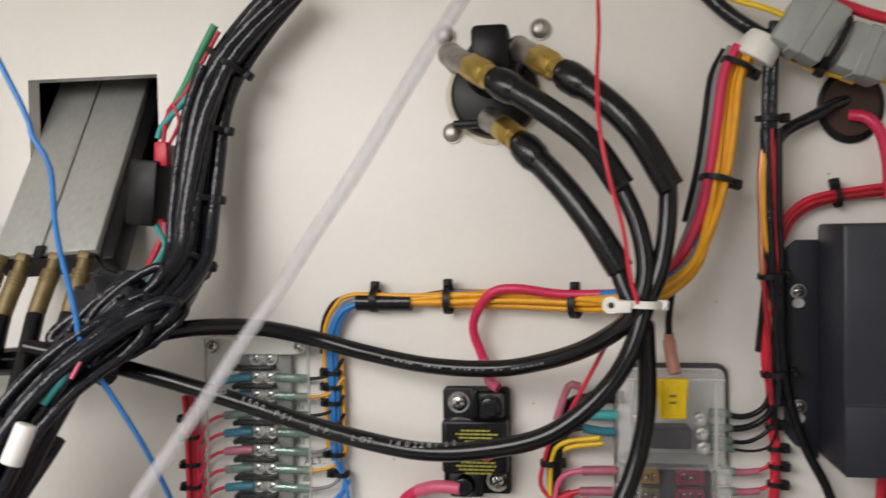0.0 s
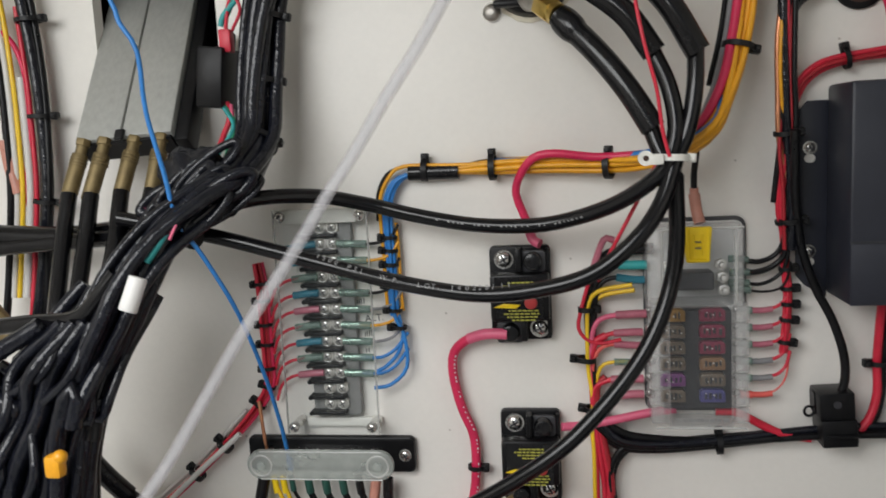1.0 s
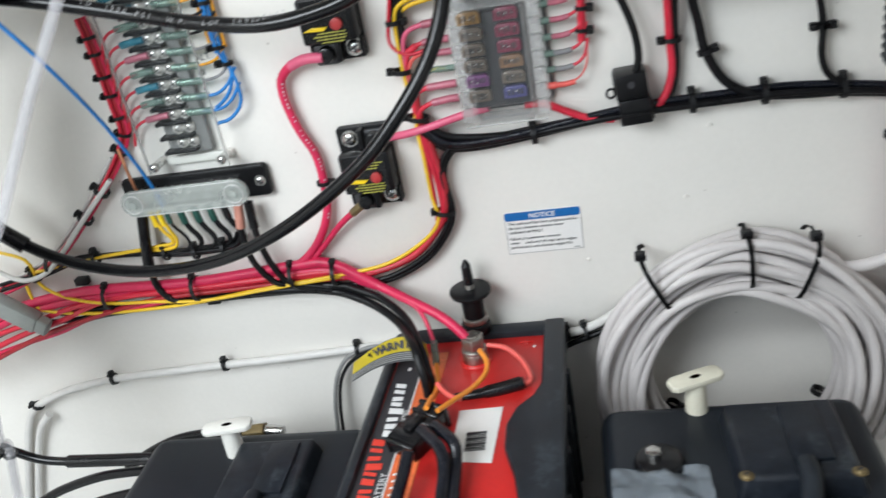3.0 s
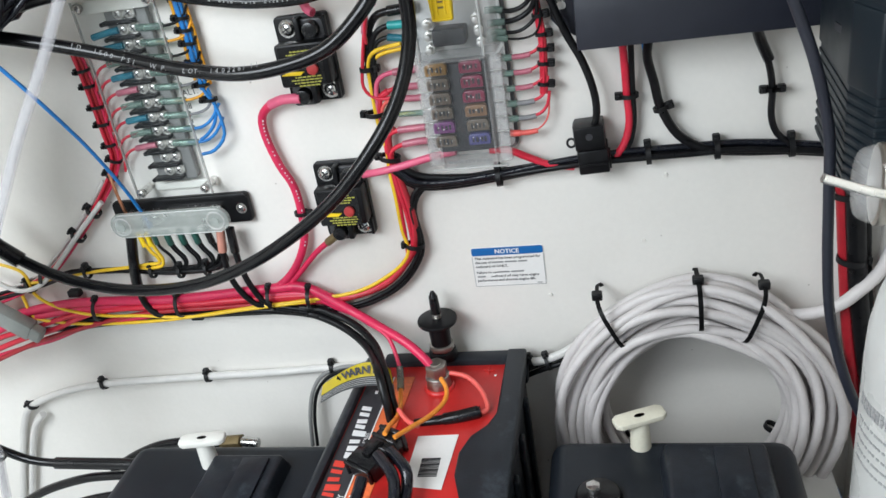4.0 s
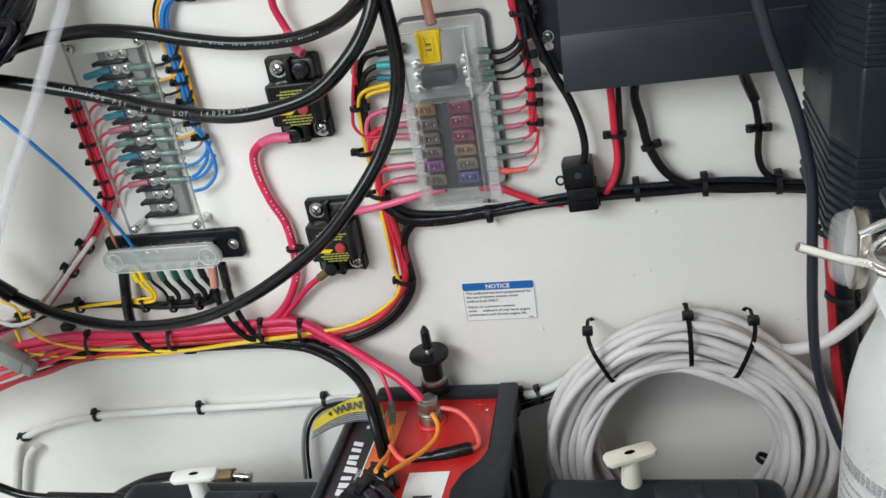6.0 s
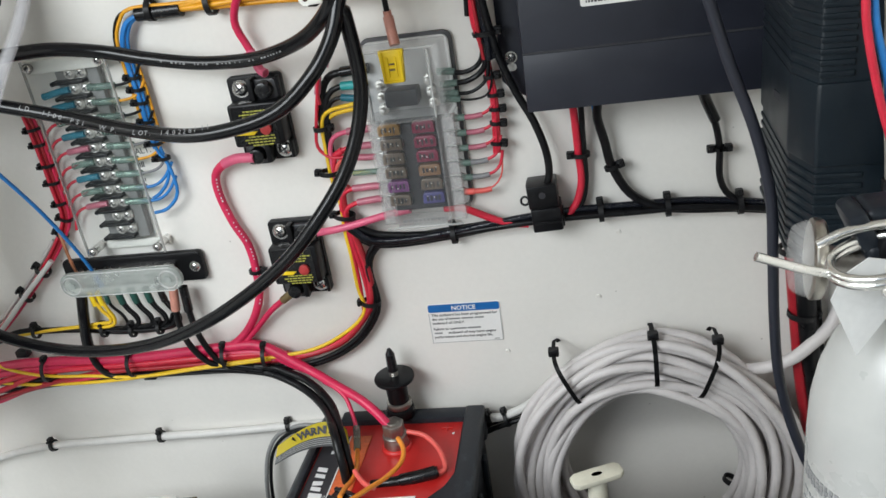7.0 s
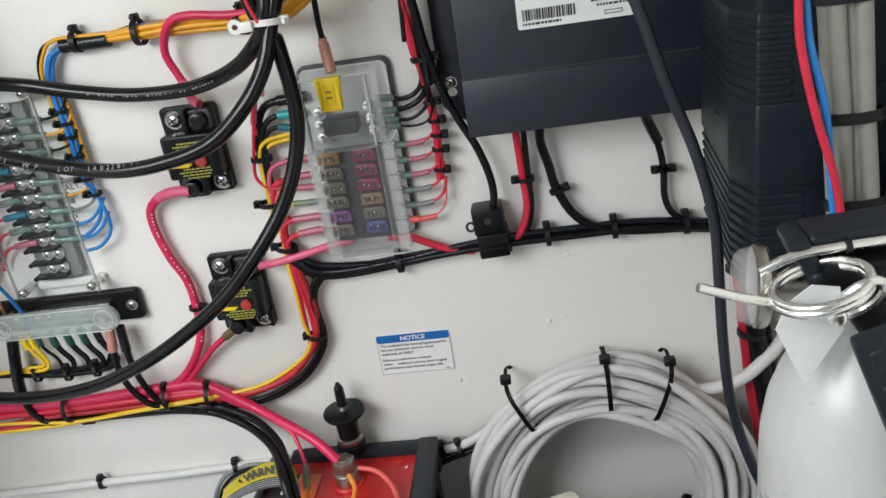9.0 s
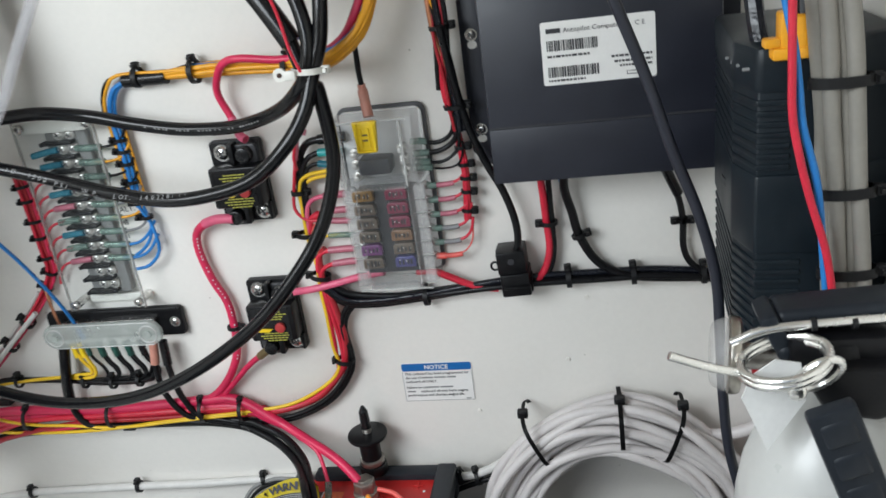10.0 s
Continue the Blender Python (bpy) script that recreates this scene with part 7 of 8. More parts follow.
def black_trunk():
    pts = [(0.0370, -0.0100, 0.3780), (0.0550, -0.0110, 0.3630), (0.0850, -0.0100, 0.3600), (0.1350, -0.0090, 0.3640), (0.2000, -0.0110, 0.3720), (0.2470, -0.0110, 0.3750), (0.3030, -0.0100, 0.3750), (0.3520, -0.0100, 0.3740), (0.4170, -0.0100, 0.3650), (0.4570, -0.0100, 0.3570)]
    t = thing("black_cable_trunk", pts[5], "black cables tied side by side along the bulkhead", "cable bundle")
    bundle(t, pts, [(WIREBLACK, 0.0030), (WIREBLACK, 0.0026), (WIREBLACK, 0.0032), (WIREBLACK, 0.0026), (LOOM, 0.0030)], 0.0044, seed=12, n=9)
    for q in [(0.1350, -0.0090, 0.3630), (0.2700, -0.0100, 0.3740), (0.3280, -0.0100, 0.3740), (0.3890, -0.0100, 0.3710)]:
        tie(t, q, (1, 0, 0.05), 0.0082, -1, width=0.0045)
    a = [(0.1841, -0.0400, 0.6146), (0.1862, -0.0340, 0.5928), (0.1885, -0.0260, 0.5660), (0.1945, -0.0180, 0.5280), (0.2060, -0.0160, 0.4930), (0.2185, -0.0180, 0.4670), (0.2265, -0.0200, 0.4410), (0.2280, -0.0200, 0.4200), (0.2240, -0.0200, 0.4060)]
    wire(t, a, 0.0034, WIREBLACK, "relay_cable", "", 10)
    for q, m, r in (([(0.2520, -0.0260, 0.4830), (0.2530, -0.0200, 0.4670), (0.2540, -0.0120, 0.4330), (0.2550, -0.0110, 0.4060), (0.2500, -0.0120, 0.3870), (0.2420, -0.0120, 0.3750)], REDWIRE, 0.0034), ([(0.2590, -0.0240, 0.4820), (0.2590, -0.0160, 0.4540), (0.2590, -0.0110, 0.4270), (0.2590, -0.0100, 0.4060), (0.2550, -0.0100, 0.3870), (0.2460, -0.0110, 0.3740)], WIREBLACK, 0.0026)):
        wire(t, q, r, m, "drop_cable", "", 10)
    tie(t, [(0.2560, -0.0110, 0.4300)][0], (0, 0, 1), 0.0068, -1)
    c = [(0.2730, -0.0260, 0.4800), (0.2720, -0.0180, 0.4630), (0.2770, -0.0130, 0.4400), (0.2820, -0.0110, 0.4160), (0.2960, -0.0110, 0.3900), (0.3190, -0.0110, 0.3750), (0.3490, -0.0110, 0.3700), (0.3830, -0.0110, 0.3680)]
    wire(t, c, 0.0040, WIREBLACK, "drop_cable", "", 10)
    wire(t, [(0.2690, -0.0260, 0.4840), (0.2700, -0.0220, 0.4730), (0.2710, -0.0190, 0.4660)], 0.0022, BLUE, "blue_core", "blue core where the jacket ends")
    wire(t, [(0.2720, -0.0270, 0.4840), (0.2730, -0.0230, 0.4730), (0.2730, -0.0200, 0.4660)], 0.0022, COPPER, "brown_core")
    tie(t, c[3], (0.3, 0, -1), 0.0056, -1)
    d = [(0.3530, -0.0300, 0.4900), (0.3580, -0.0220, 0.4750), (0.3680, -0.0140, 0.4470), (0.3720, -0.0110, 0.4240), (0.3720, -0.0100, 0.4000), (0.3770, -0.0100, 0.3840), (0.3890, -0.0100, 0.3720)]
    wire(t, d, 0.0030, WIREBLACK, "drop_cable", "", 10)
    wire(t, [(0.3560, -0.0260, 0.4810), (0.3600, -0.0190, 0.4690), (0.3680, -0.0150, 0.4500)], 0.0044, BLACKGLOSS, "sleeve")
    tie(t, d[3], (0, 0, 1), 0.0050, 1)
    tie(t, d[3], (0, 0, 1), 0.0050, -1)
    return t


black_trunk()


def upper_right():
    pts = [(0.1830, -0.0340, 0.7810), (0.1810, -0.0320, 0.7560), (0.1800, -0.0300, 0.7220), (0.1800, -0.0280, 0.6850), (0.1806, -0.0260, 0.6460), (0.1822, -0.0240, 0.6080), (0.1860, -0.0200, 0.5680), (0.1875, -0.0170, 0.5380), (0.1885, -0.0150, 0.5230)]
    t = thing("black_vertical_bundle", pts[4], "black taped wire bundle running down beside the electronics case", "wire bundle")
    bundle(t, pts, [(LOOM, 0.0034), (WIREBLACK, 0.0028), (WIREBLACK, 0.0026), (LOOM, 0.0028)], 0.0036, seed=30, n=9, gather=True)
    wire(t, [v(pts[2])] + [v(p) + Vector((-0.0055, -0.002, 0)) for p in pts[3:6]] + [v(pts[6])], 0.0022, COPPER, "copper_wire")
    wire(t, [v(pts[2])] + [v(p) + Vector((-0.004, -0.0045, 0)) for p in pts[3:5]] + [v(pts[5])], 0.0014, ORANGE)
    wire(t, [v(pts[4])] + [v(p) + Vector((-0.0055, -0.003, 0)) for p in pts[5:]], 0.0016, DARKRED)
    for s in (0.26, 0.67, 0.93):
        ties(t, pts, (s,), 0.0078, -1)
    wire(t, [(0.1810, -0.0260, 0.6850), (0.1850, -0.0220, 0.6990), (0.1940, -0.0180, 0.7110), (0.2140, -0.0140, 0.7210), (0.2310, -0.0060, 0.7300), (0.2460, 0.0040, 0.7330)], 0.0042, LOOM, "branch_cable", "", 10)
    t2 = thing("red_branch_bundle", [(0.2200, -0.0120, 0.6650)][0], "four red wires branching to the side, tied once", "wire bundle")
    q = [(0.1890, -0.0160, 0.6360), (0.1970, -0.0130, 0.6500), (0.2090, -0.0110, 0.6600), (0.2240, -0.0110, 0.6650), (0.2470, -0.0110, 0.6680), (0.2690, -0.0110, 0.6690), (0.2910, -0.0110, 0.6670)]
    bundle(t2, q, [(DARKRED, 0.0022), (REDWIRE, 0.0022), (DARKRED, 0.0022), (REDWIRE, 0.0022)], 0.0036, seed=7)
    ties(t2, q, (0.45,), 0.0068, -1)
    t3 = thing("grey_connectors", [(0.2040, -0.0400, 0.7720)][0], "two grey plug connectors on yellow and red wires", "connector")
    for pa, pb, w in (([(0.1870, -0.0420, 0.7840), (0.2160, -0.0420, 0.7650)], None, 0.020), ([(0.2210, -0.0400, 0.7620), (0.2500, -0.0380, 0.7500)], None, 0.016)):
        a, b = v(pa[0]), v(pa[1])
        m = Matrix.Translation((a + b) / 2) @ (b - a).to_track_quat('X', 'Y').to_matrix().to_4x4()
        l = (b - a).length / 2
        bm = box(B(), -l, l, -w, w, -0.012, 0.012, 0.003, 2, m)
        box(bm, -l * 0.3, l * 0.2, -w * 1.05, w * 1.05, -0.0128, 0.0128, 0.001, 1, m)
        part("connector", bm, GREYCONN, t3)
    wire(t3, [(0.1310, -0.0300, 0.8120), (0.1560, -0.0340, 0.7980), (0.1770, -0.0380, 0.7890), (0.1880, -0.0400, 0.7830)], 0.0022, YELLOW)
    wire(t3, [(0.2020, -0.0300, 0.7520), (0.2210, -0.0320, 0.7450), (0.2390, -0.0340, 0.7420), (0.2620, -0.0340, 0.7370)], 0.0022, YELLOW)
    wire(t3, [(0.1930, -0.0300, 0.7570), (0.2140, -0.0320, 0.7480), (0.2330, -0.0300, 0.7400)], 0.0020, ORANGE)
    wire(t3, [(0.1280, -0.0260, 0.8170), (0.1530, -0.0300, 0.7900), (0.1740, -0.0340, 0.7730), (0.1990, -0.0340, 0.7580), (0.2260, -0.0280, 0.7490), (0.2530, -0.0100, 0.7460)], 0.0052, LOOM, "loom", "black loom", 10)
    wire(t3, [(0.2050, -0.0400, 0.7920), (0.2220, -0.0420, 0.7880), (0.2420, -0.0420, 0.7800), (0.2660, -0.0420, 0.7730)], 0.0036, REDWIRE, "red_cable", "", 10)
    wire(t3, [(0.2380, -0.0080, 0.7210), (0.2470, -0.0140, 0.7180), (0.2550, -0.0160, 0.7070), (0.2600, -0.0140, 0.6860), (0.2610, -0.0120, 0.6640)], 0.0040, RED, "red_cable", "", 10)
    tie(t3, [(0.2180, -0.0400, 0.7640)][0], (1, 0, -0.5), 0.018, 1)
    t4 = thing("cable_grommet", [(0.2400, -0.0020, 0.7150)][0], "black oval opening where cables pass through the bulkhead", "grommet")
    c = v([(0.2400, 0.0000, 0.7280)][0])
    bm = B()
    prism(bm, [(c.x + 0.022 * math.cos(w), c.z + 0.026 * math.sin(w)) for w in (2 * math.pi * k / 28 for k in range(28))], -0.0005, -0.004, 0.001)
    part("ring", bm, BLACK, t4)
    bm = B()
    # Flat disc on the wall, its dark colour stands in for shade inside.
    prism(bm, [(c.x + 0.018 * math.cos(w), c.z + 0.021 * math.sin(w)) for w in (2 * math.pi * k / 28 for k in range(28))], -0.0042, -0.0050)
    part("opening", bm, HOLESHADE, t4)


upper_right()

# ---- small wiring round the battery and the corner ----
def battery_leads():
    t = thing("battery_fuse_leads", (0.06, -0.10, 0.17), "orange fused leads with black holder lying on the battery", "wire")
    wire(t, [(0.0660, -0.0880, 0.1920), (0.0730, -0.1000, 0.1880), (0.0720, -0.1140, 0.1840), (0.0620, -0.1330, 0.1840), (0.0510, -0.1510, 0.1880), (0.0380, -0.1710, 0.1920)], 0.0023, LEADORANGE, "orange_lead", "", 10)
    wire(t, [(0.0228, -0.0830, 0.1785), (0.0270, -0.1080, 0.1755), (0.0285, -0.1280, 0.1785), (0.0275, -0.1480, 0.1860), (0.0270, -0.1640, 0.1900)], 0.0023, LEADORANGE, "orange_lead", "", 10)
    wire(t, [(-0.0150, -0.0330, 0.2220), (-0.0020, -0.0410, 0.2195), (0.0090, -0.0480, 0.2130), (0.0160, -0.0580, 0.2005), (0.0200, -0.0660, 0.1880)], 0.0021, RED)
    part("sleeve", wire_bm([(0.0198, -0.0650, 0.1895), (0.0215, -0.0750, 0.1830), (0.0230, -0.0860, 0.1780)], 0.0036, 10), SLEEVEGREEN, t, "pale green clear sleeve")
    wire(t, [(0.0700, -0.0660, 0.1820), (0.0880, -0.0720, 0.1810), (0.1030, -0.0860, 0.1750), (0.1110, -0.1060, 0.1700), (0.1050, -0.1120, 0.1690)], 0.0024, CORAL, "coral_lead", "", 10)
    wire(t, [(0.0300, -0.1230, 0.1840), (0.0360, -0.1310, 0.1820), (0.0440, -0.1400, 0.1820), (0.0530, -0.1450, 0.1820)], 0.0024, CORAL)
    part("holder_sleeve", wire_bm([(0.0420, -0.1210, 0.1640), (0.0720, -0.1180, 0.1670), (0.1050, -0.1120, 0.1710)], 0.0050, 12), BLACKGLOSS, t, "black shrink sleeve")
    part("sleeve_overlap", wire_bm([(0.0700, -0.1182, 0.1668), (0.0860, -0.1160, 0.1686), (0.1030, -0.1124, 0.1708)], 0.0061, 12), BLACKGLOSS, t)
    a, b = [v(p) for p in [(0.0330, -0.1500, 0.1770), (0.0070, -0.1950, 0.1700)]]
    m = Matrix.Translation((a + b) / 2) @ (b - a).to_track_quat('X', 'Z').to_matrix().to_4x4()
    l = (b - a).length / 2
    bm = box(B(), -l, l, -0.013, 0.013, -0.010, 0.010, 0.003, 2, m)
    box(bm, l * 0.2, l * 0.9, -0.015, 0.015, -0.0115, 0.0115, 0.002, 2, m)
    box(bm, -l * 0.3, l * 0.1, -0.005, 0.005, 0.009, 0.0135, 0.001, 1, m)
    holder = part("fuse_holder", bm, BLACKGLOSS, t, "glossy black fuse holder")
    bm = box(B(), l * 0.90, l * 1.04, -0.0150, 0.0150, -0.0115, -0.0085, 0.001, 1, m)
    for s0, s1, u0, u1 in ((-0.015, 0.015, 0.0085, 0.0115), (-0.015, -0.012, -0.0085, 0.0085), (0.012, 0.015, -0.0085, 0.0085)):
        box(bm, l * 0.90, l * 1.04, s0, s1, u0, u1, 0.001, 1, m)
    for k in range(3):
        box(bm, -l * 0.9 + 0.010 * k, -l * 0.9 + 0.010 * k + 0.004, -0.0142, 0.0142, -0.0112, 0.0112, 0.001, 1, m)
    part("socket_rim", bm, BLACKGLOSS, holder)
    part("latch", box(B(), -l * 0.2, l * 0.5, -0.0045, 0.0045, 0.0112, 0.0150, 0.0012, 2, m), BLACKGLOSS, holder)
    for q in ([(0.0370, -0.1840, 0.1880), (0.0550, -0.2080, 0.1900), (0.0570, -0.2200, 0.1800), (0.0580, -0.2530, 0.1760), (0.0600, -0.2970, 0.1740), (0.0630, -0.3300, 0.1720)], [(0.0270, -0.1910, 0.1900), (0.0460, -0.2170, 0.1920), (0.0500, -0.2340, 0.1840), (0.0500, -0.2610, 0.1780), (0.0520, -0.3010, 0.1740), (0.0550, -0.3340, 0.1720)], [(0.0210, -0.2210, 0.1920), (0.0180, -0.2410, 0.1840), (0.0140, -0.2640, 0.1780), (0.0100, -0.2940, 0.1740), (0.0130, -0.3280, 0.1720)]):
        wire(t, q, 0.0052 if q[0][0] > 0.02 else 0.004, LOOM, "black_lead", "", 10)
    return t


battery_leads()


def warning_tag():
    t = thing("warning_tag", [(-0.0160, -0.0900, 0.1890)][0], "curled yellow and grey paper warning tag round the black cables", "tag")
    a = [v(p) for p in [(-0.0520, -0.0930, 0.1920), (-0.0340, -0.0810, 0.1985), (-0.0140, -0.0750, 0.2040), (0.0070, -0.0770, 0.2050), (0.0170, -0.0840, 0.2010)]]
    low = [v(p) for p in [(-0.0540, -0.1060, 0.1790), (-0.0330, -0.0980, 0.1860), (-0.0120, -0.0940, 0.1890), (0.0090, -0.0930, 0.1880), (0.0210, -0.0980, 0.1830)]]
    def sheet(f0, f1, name, material, lift):
        bm = B()
        up, dn = spline(a, 0.005), spline(low, 0.005)
        k = min(len(up), len(dn))
        up = [up[int(i * (len(up) - 1) / (k - 1))] for i in range(k)]
        dn = [dn[int(i * (len(dn) - 1) / (k - 1))] for i in range(k)]
        rows = [[bm.verts.new(p.lerp(q, f) + Vector((0, -lift, lift * 0.5))) for f in (f0, (f0 + f1) / 2, f1)] for p, q in zip(up, dn)]
        for u, w in zip(rows[:-1], rows[1:]):
            for j in range(2):
                bm.faces.new((u[j], u[j + 1], w[j + 1], w[j]))
        bmesh.ops.solidify(bm, geom=bm.faces[:], thickness=0.0004)
        return part(name, bm, material, t)
    tagged(sheet(0.0, 1.0, "paper", TAGGREY, 0.0), "grey printed paper")
    sheet(0.02, 0.60, "yellow_band", WARNYELLOW, 0.0008)
    for k in range(4):
        sheet(0.655 + 0.075 * k, 0.680 + 0.075 * k, "print_line", SILVERLABEL, 0.0008)
    up, dn = spline(a, 0.002), spline(low, 0.002)
    s = "WARNING"
    for i, ch in enumerate(s):
        f = 0.33 + (0.0, 0.100, 0.180, 0.260, 0.345, 0.385, 0.468)[i]
        p = up[int(f * (len(up) - 1))].lerp(dn[int(f * (len(dn) - 1))], 0.50)
        p2 = up[int((f + 0.04) * (len(up) - 1))].lerp(dn[int((f + 0.04) * (len(dn) - 1))], 0.50)
        x = (p2 - p).normalized()
        z = x.cross((up[int(f * (len(up) - 1))] - dn[int(f * (len(dn) - 1))]).normalized()).normalized()
        m = Matrix.Translation(p + z * 0.0022)
        yv = z.cross(x)
        for r in range(3):
            m[r][0], m[r][1], m[r][2] = x[r], yv[r], z[r]
        writing(t, ch, 0.0104, m, INK, bold=0.0004)
    p = up[int(0.26 * (len(up) - 1))].lerp(dn[int(0.26 * (len(dn) - 1))], 0.26)
    bm = B()
    f = bm.faces.new([bm.verts.new(p + Vector(o) + Vector((0, -0.0016, 0.001))) for o in ((-0.0035, 0.001, -0.0035), (0.0035, -0.001, -0.003), (0.0005, 0, 0.0035))])
    bmesh.ops.solidify(bm, geom=bm.faces[:], thickness=0.0003)
    part("triangle", bm, INK, t)
    return t


warning_tag()


def battery_side_cables():
    t = thing("grey_loop_cable", [(-0.1120, -0.0100, 0.0980)][0], "thin grey-black cable looping down behind the battery", "cable")
    wire(t, [(-0.0420, -0.0100, 0.1510), (-0.0650, -0.0080, 0.1500), (-0.0910, -0.0080, 0.1390), (-0.1070, -0.0100, 0.1170), (-0.1160, -0.0140, 0.0850), (-0.1220, -0.0160, 0.0450)], 0.0024, TERMGREY, "cable", "", 10)
    wire(t, [(-0.0410, -0.0140, 0.1500), (-0.0630, -0.0120, 0.1480), (-0.0860, -0.0120, 0.1370), (-0.1020, -0.0120, 0.1160), (-0.1100, -0.0160, 0.0860), (-0.1150, -0.0180, 0.0470)], 0.0020, WIREBLACK, "cable", "", 10)
    t = thing("black_pair_cable", [(0.1580, -0.0080, 0.1490)][0], "pair of black cables leaving behind the battery", "cable")
    for k in (0, 1):
        wire(t, [v(p) + Vector((0, -0.004 * k, -0.005 * k)) for p in [(0.1220, -0.0080, 0.1290), (0.1390, -0.0080, 0.1410), (0.1610, -0.0080, 0.1500), (0.1820, -0.0090, 0.1590), (0.2010, -0.0090, 0.1720)]], 0.0028, WIREBLACK, "cable", "", 10)
    tie(t, [(0.1610, -0.0090, 0.1500)][0], (1, 0, 0.3), 0.0078, -1)
    t = thing("lower_black_hoses", (-0.3330, -0.1050, 0.0980), "black hoses running low behind the housing", "hose")
    a = [(-0.4400, -0.1160, 0.1360), (-0.4250, -0.1140, 0.1240), (-0.4050, -0.1120, 0.1120), (-0.3770, -0.1100, 0.1060), (-0.3330, -0.1090, 0.1040), (-0.2890, -0.1090, 0.1030), (-0.2500, -0.1100, 0.1010)]
    wire(t, a, 0.0046, RUBBER, "hose", "", 12)
    wire(t, a[3:], 0.0066, BLACKGLOSS, "sleeve", "glossy black sleeve", 12)
    wire(t, [(-0.3550, -0.0600, 0.0500), (-0.3200, -0.0600, 0.0700), (-0.2900, -0.0600, 0.0830), (-0.2620, -0.0610, 0.0900), (-0.2260, -0.0640, 0.0940), (-0.1960, -0.0690, 0.0960)], 0.0056, RUBBER, "hose", "", 12)
    wire(t, [(-0.4700, -0.1080, 0.0300), (-0.4240, -0.1100, 0.0570), (-0.3920, -0.1100, 0.0710), (-0.3510, -0.1100, 0.0830), (-0.3200, -0.1100, 0.0870), (-0.2700, -0.1120, 0.0920)], 0.0050, RUBBER, "hose", "", 12)
    wire(t, [(-0.4300, -0.1200, 0.0250), (-0.3850, -0.1200, 0.0480), (-0.3450, -0.1200, 0.0620), (-0.2900, -0.1220, 0.0750)], 0.0048, BLACKGLOSS, "hose", "", 12)
    a, b, c = [v(p) for p in [(-0.1980, -0.0690, 0.0960), (-0.1740, -0.0700, 0.0990), (-0.1550, -0.0710, 0.0970)]]
    part("hex_fitting", cyl(B(), a, b, 0.0088, seg=6, bevel=0.0008), OLDBRASS, t, "dull brass hex fitting")
    part("pipe_end", cyl(B(), b, c, 0.0062, seg=16, bevel=0.0006), STEEL, t, "bright steel end")


battery_side_cables()


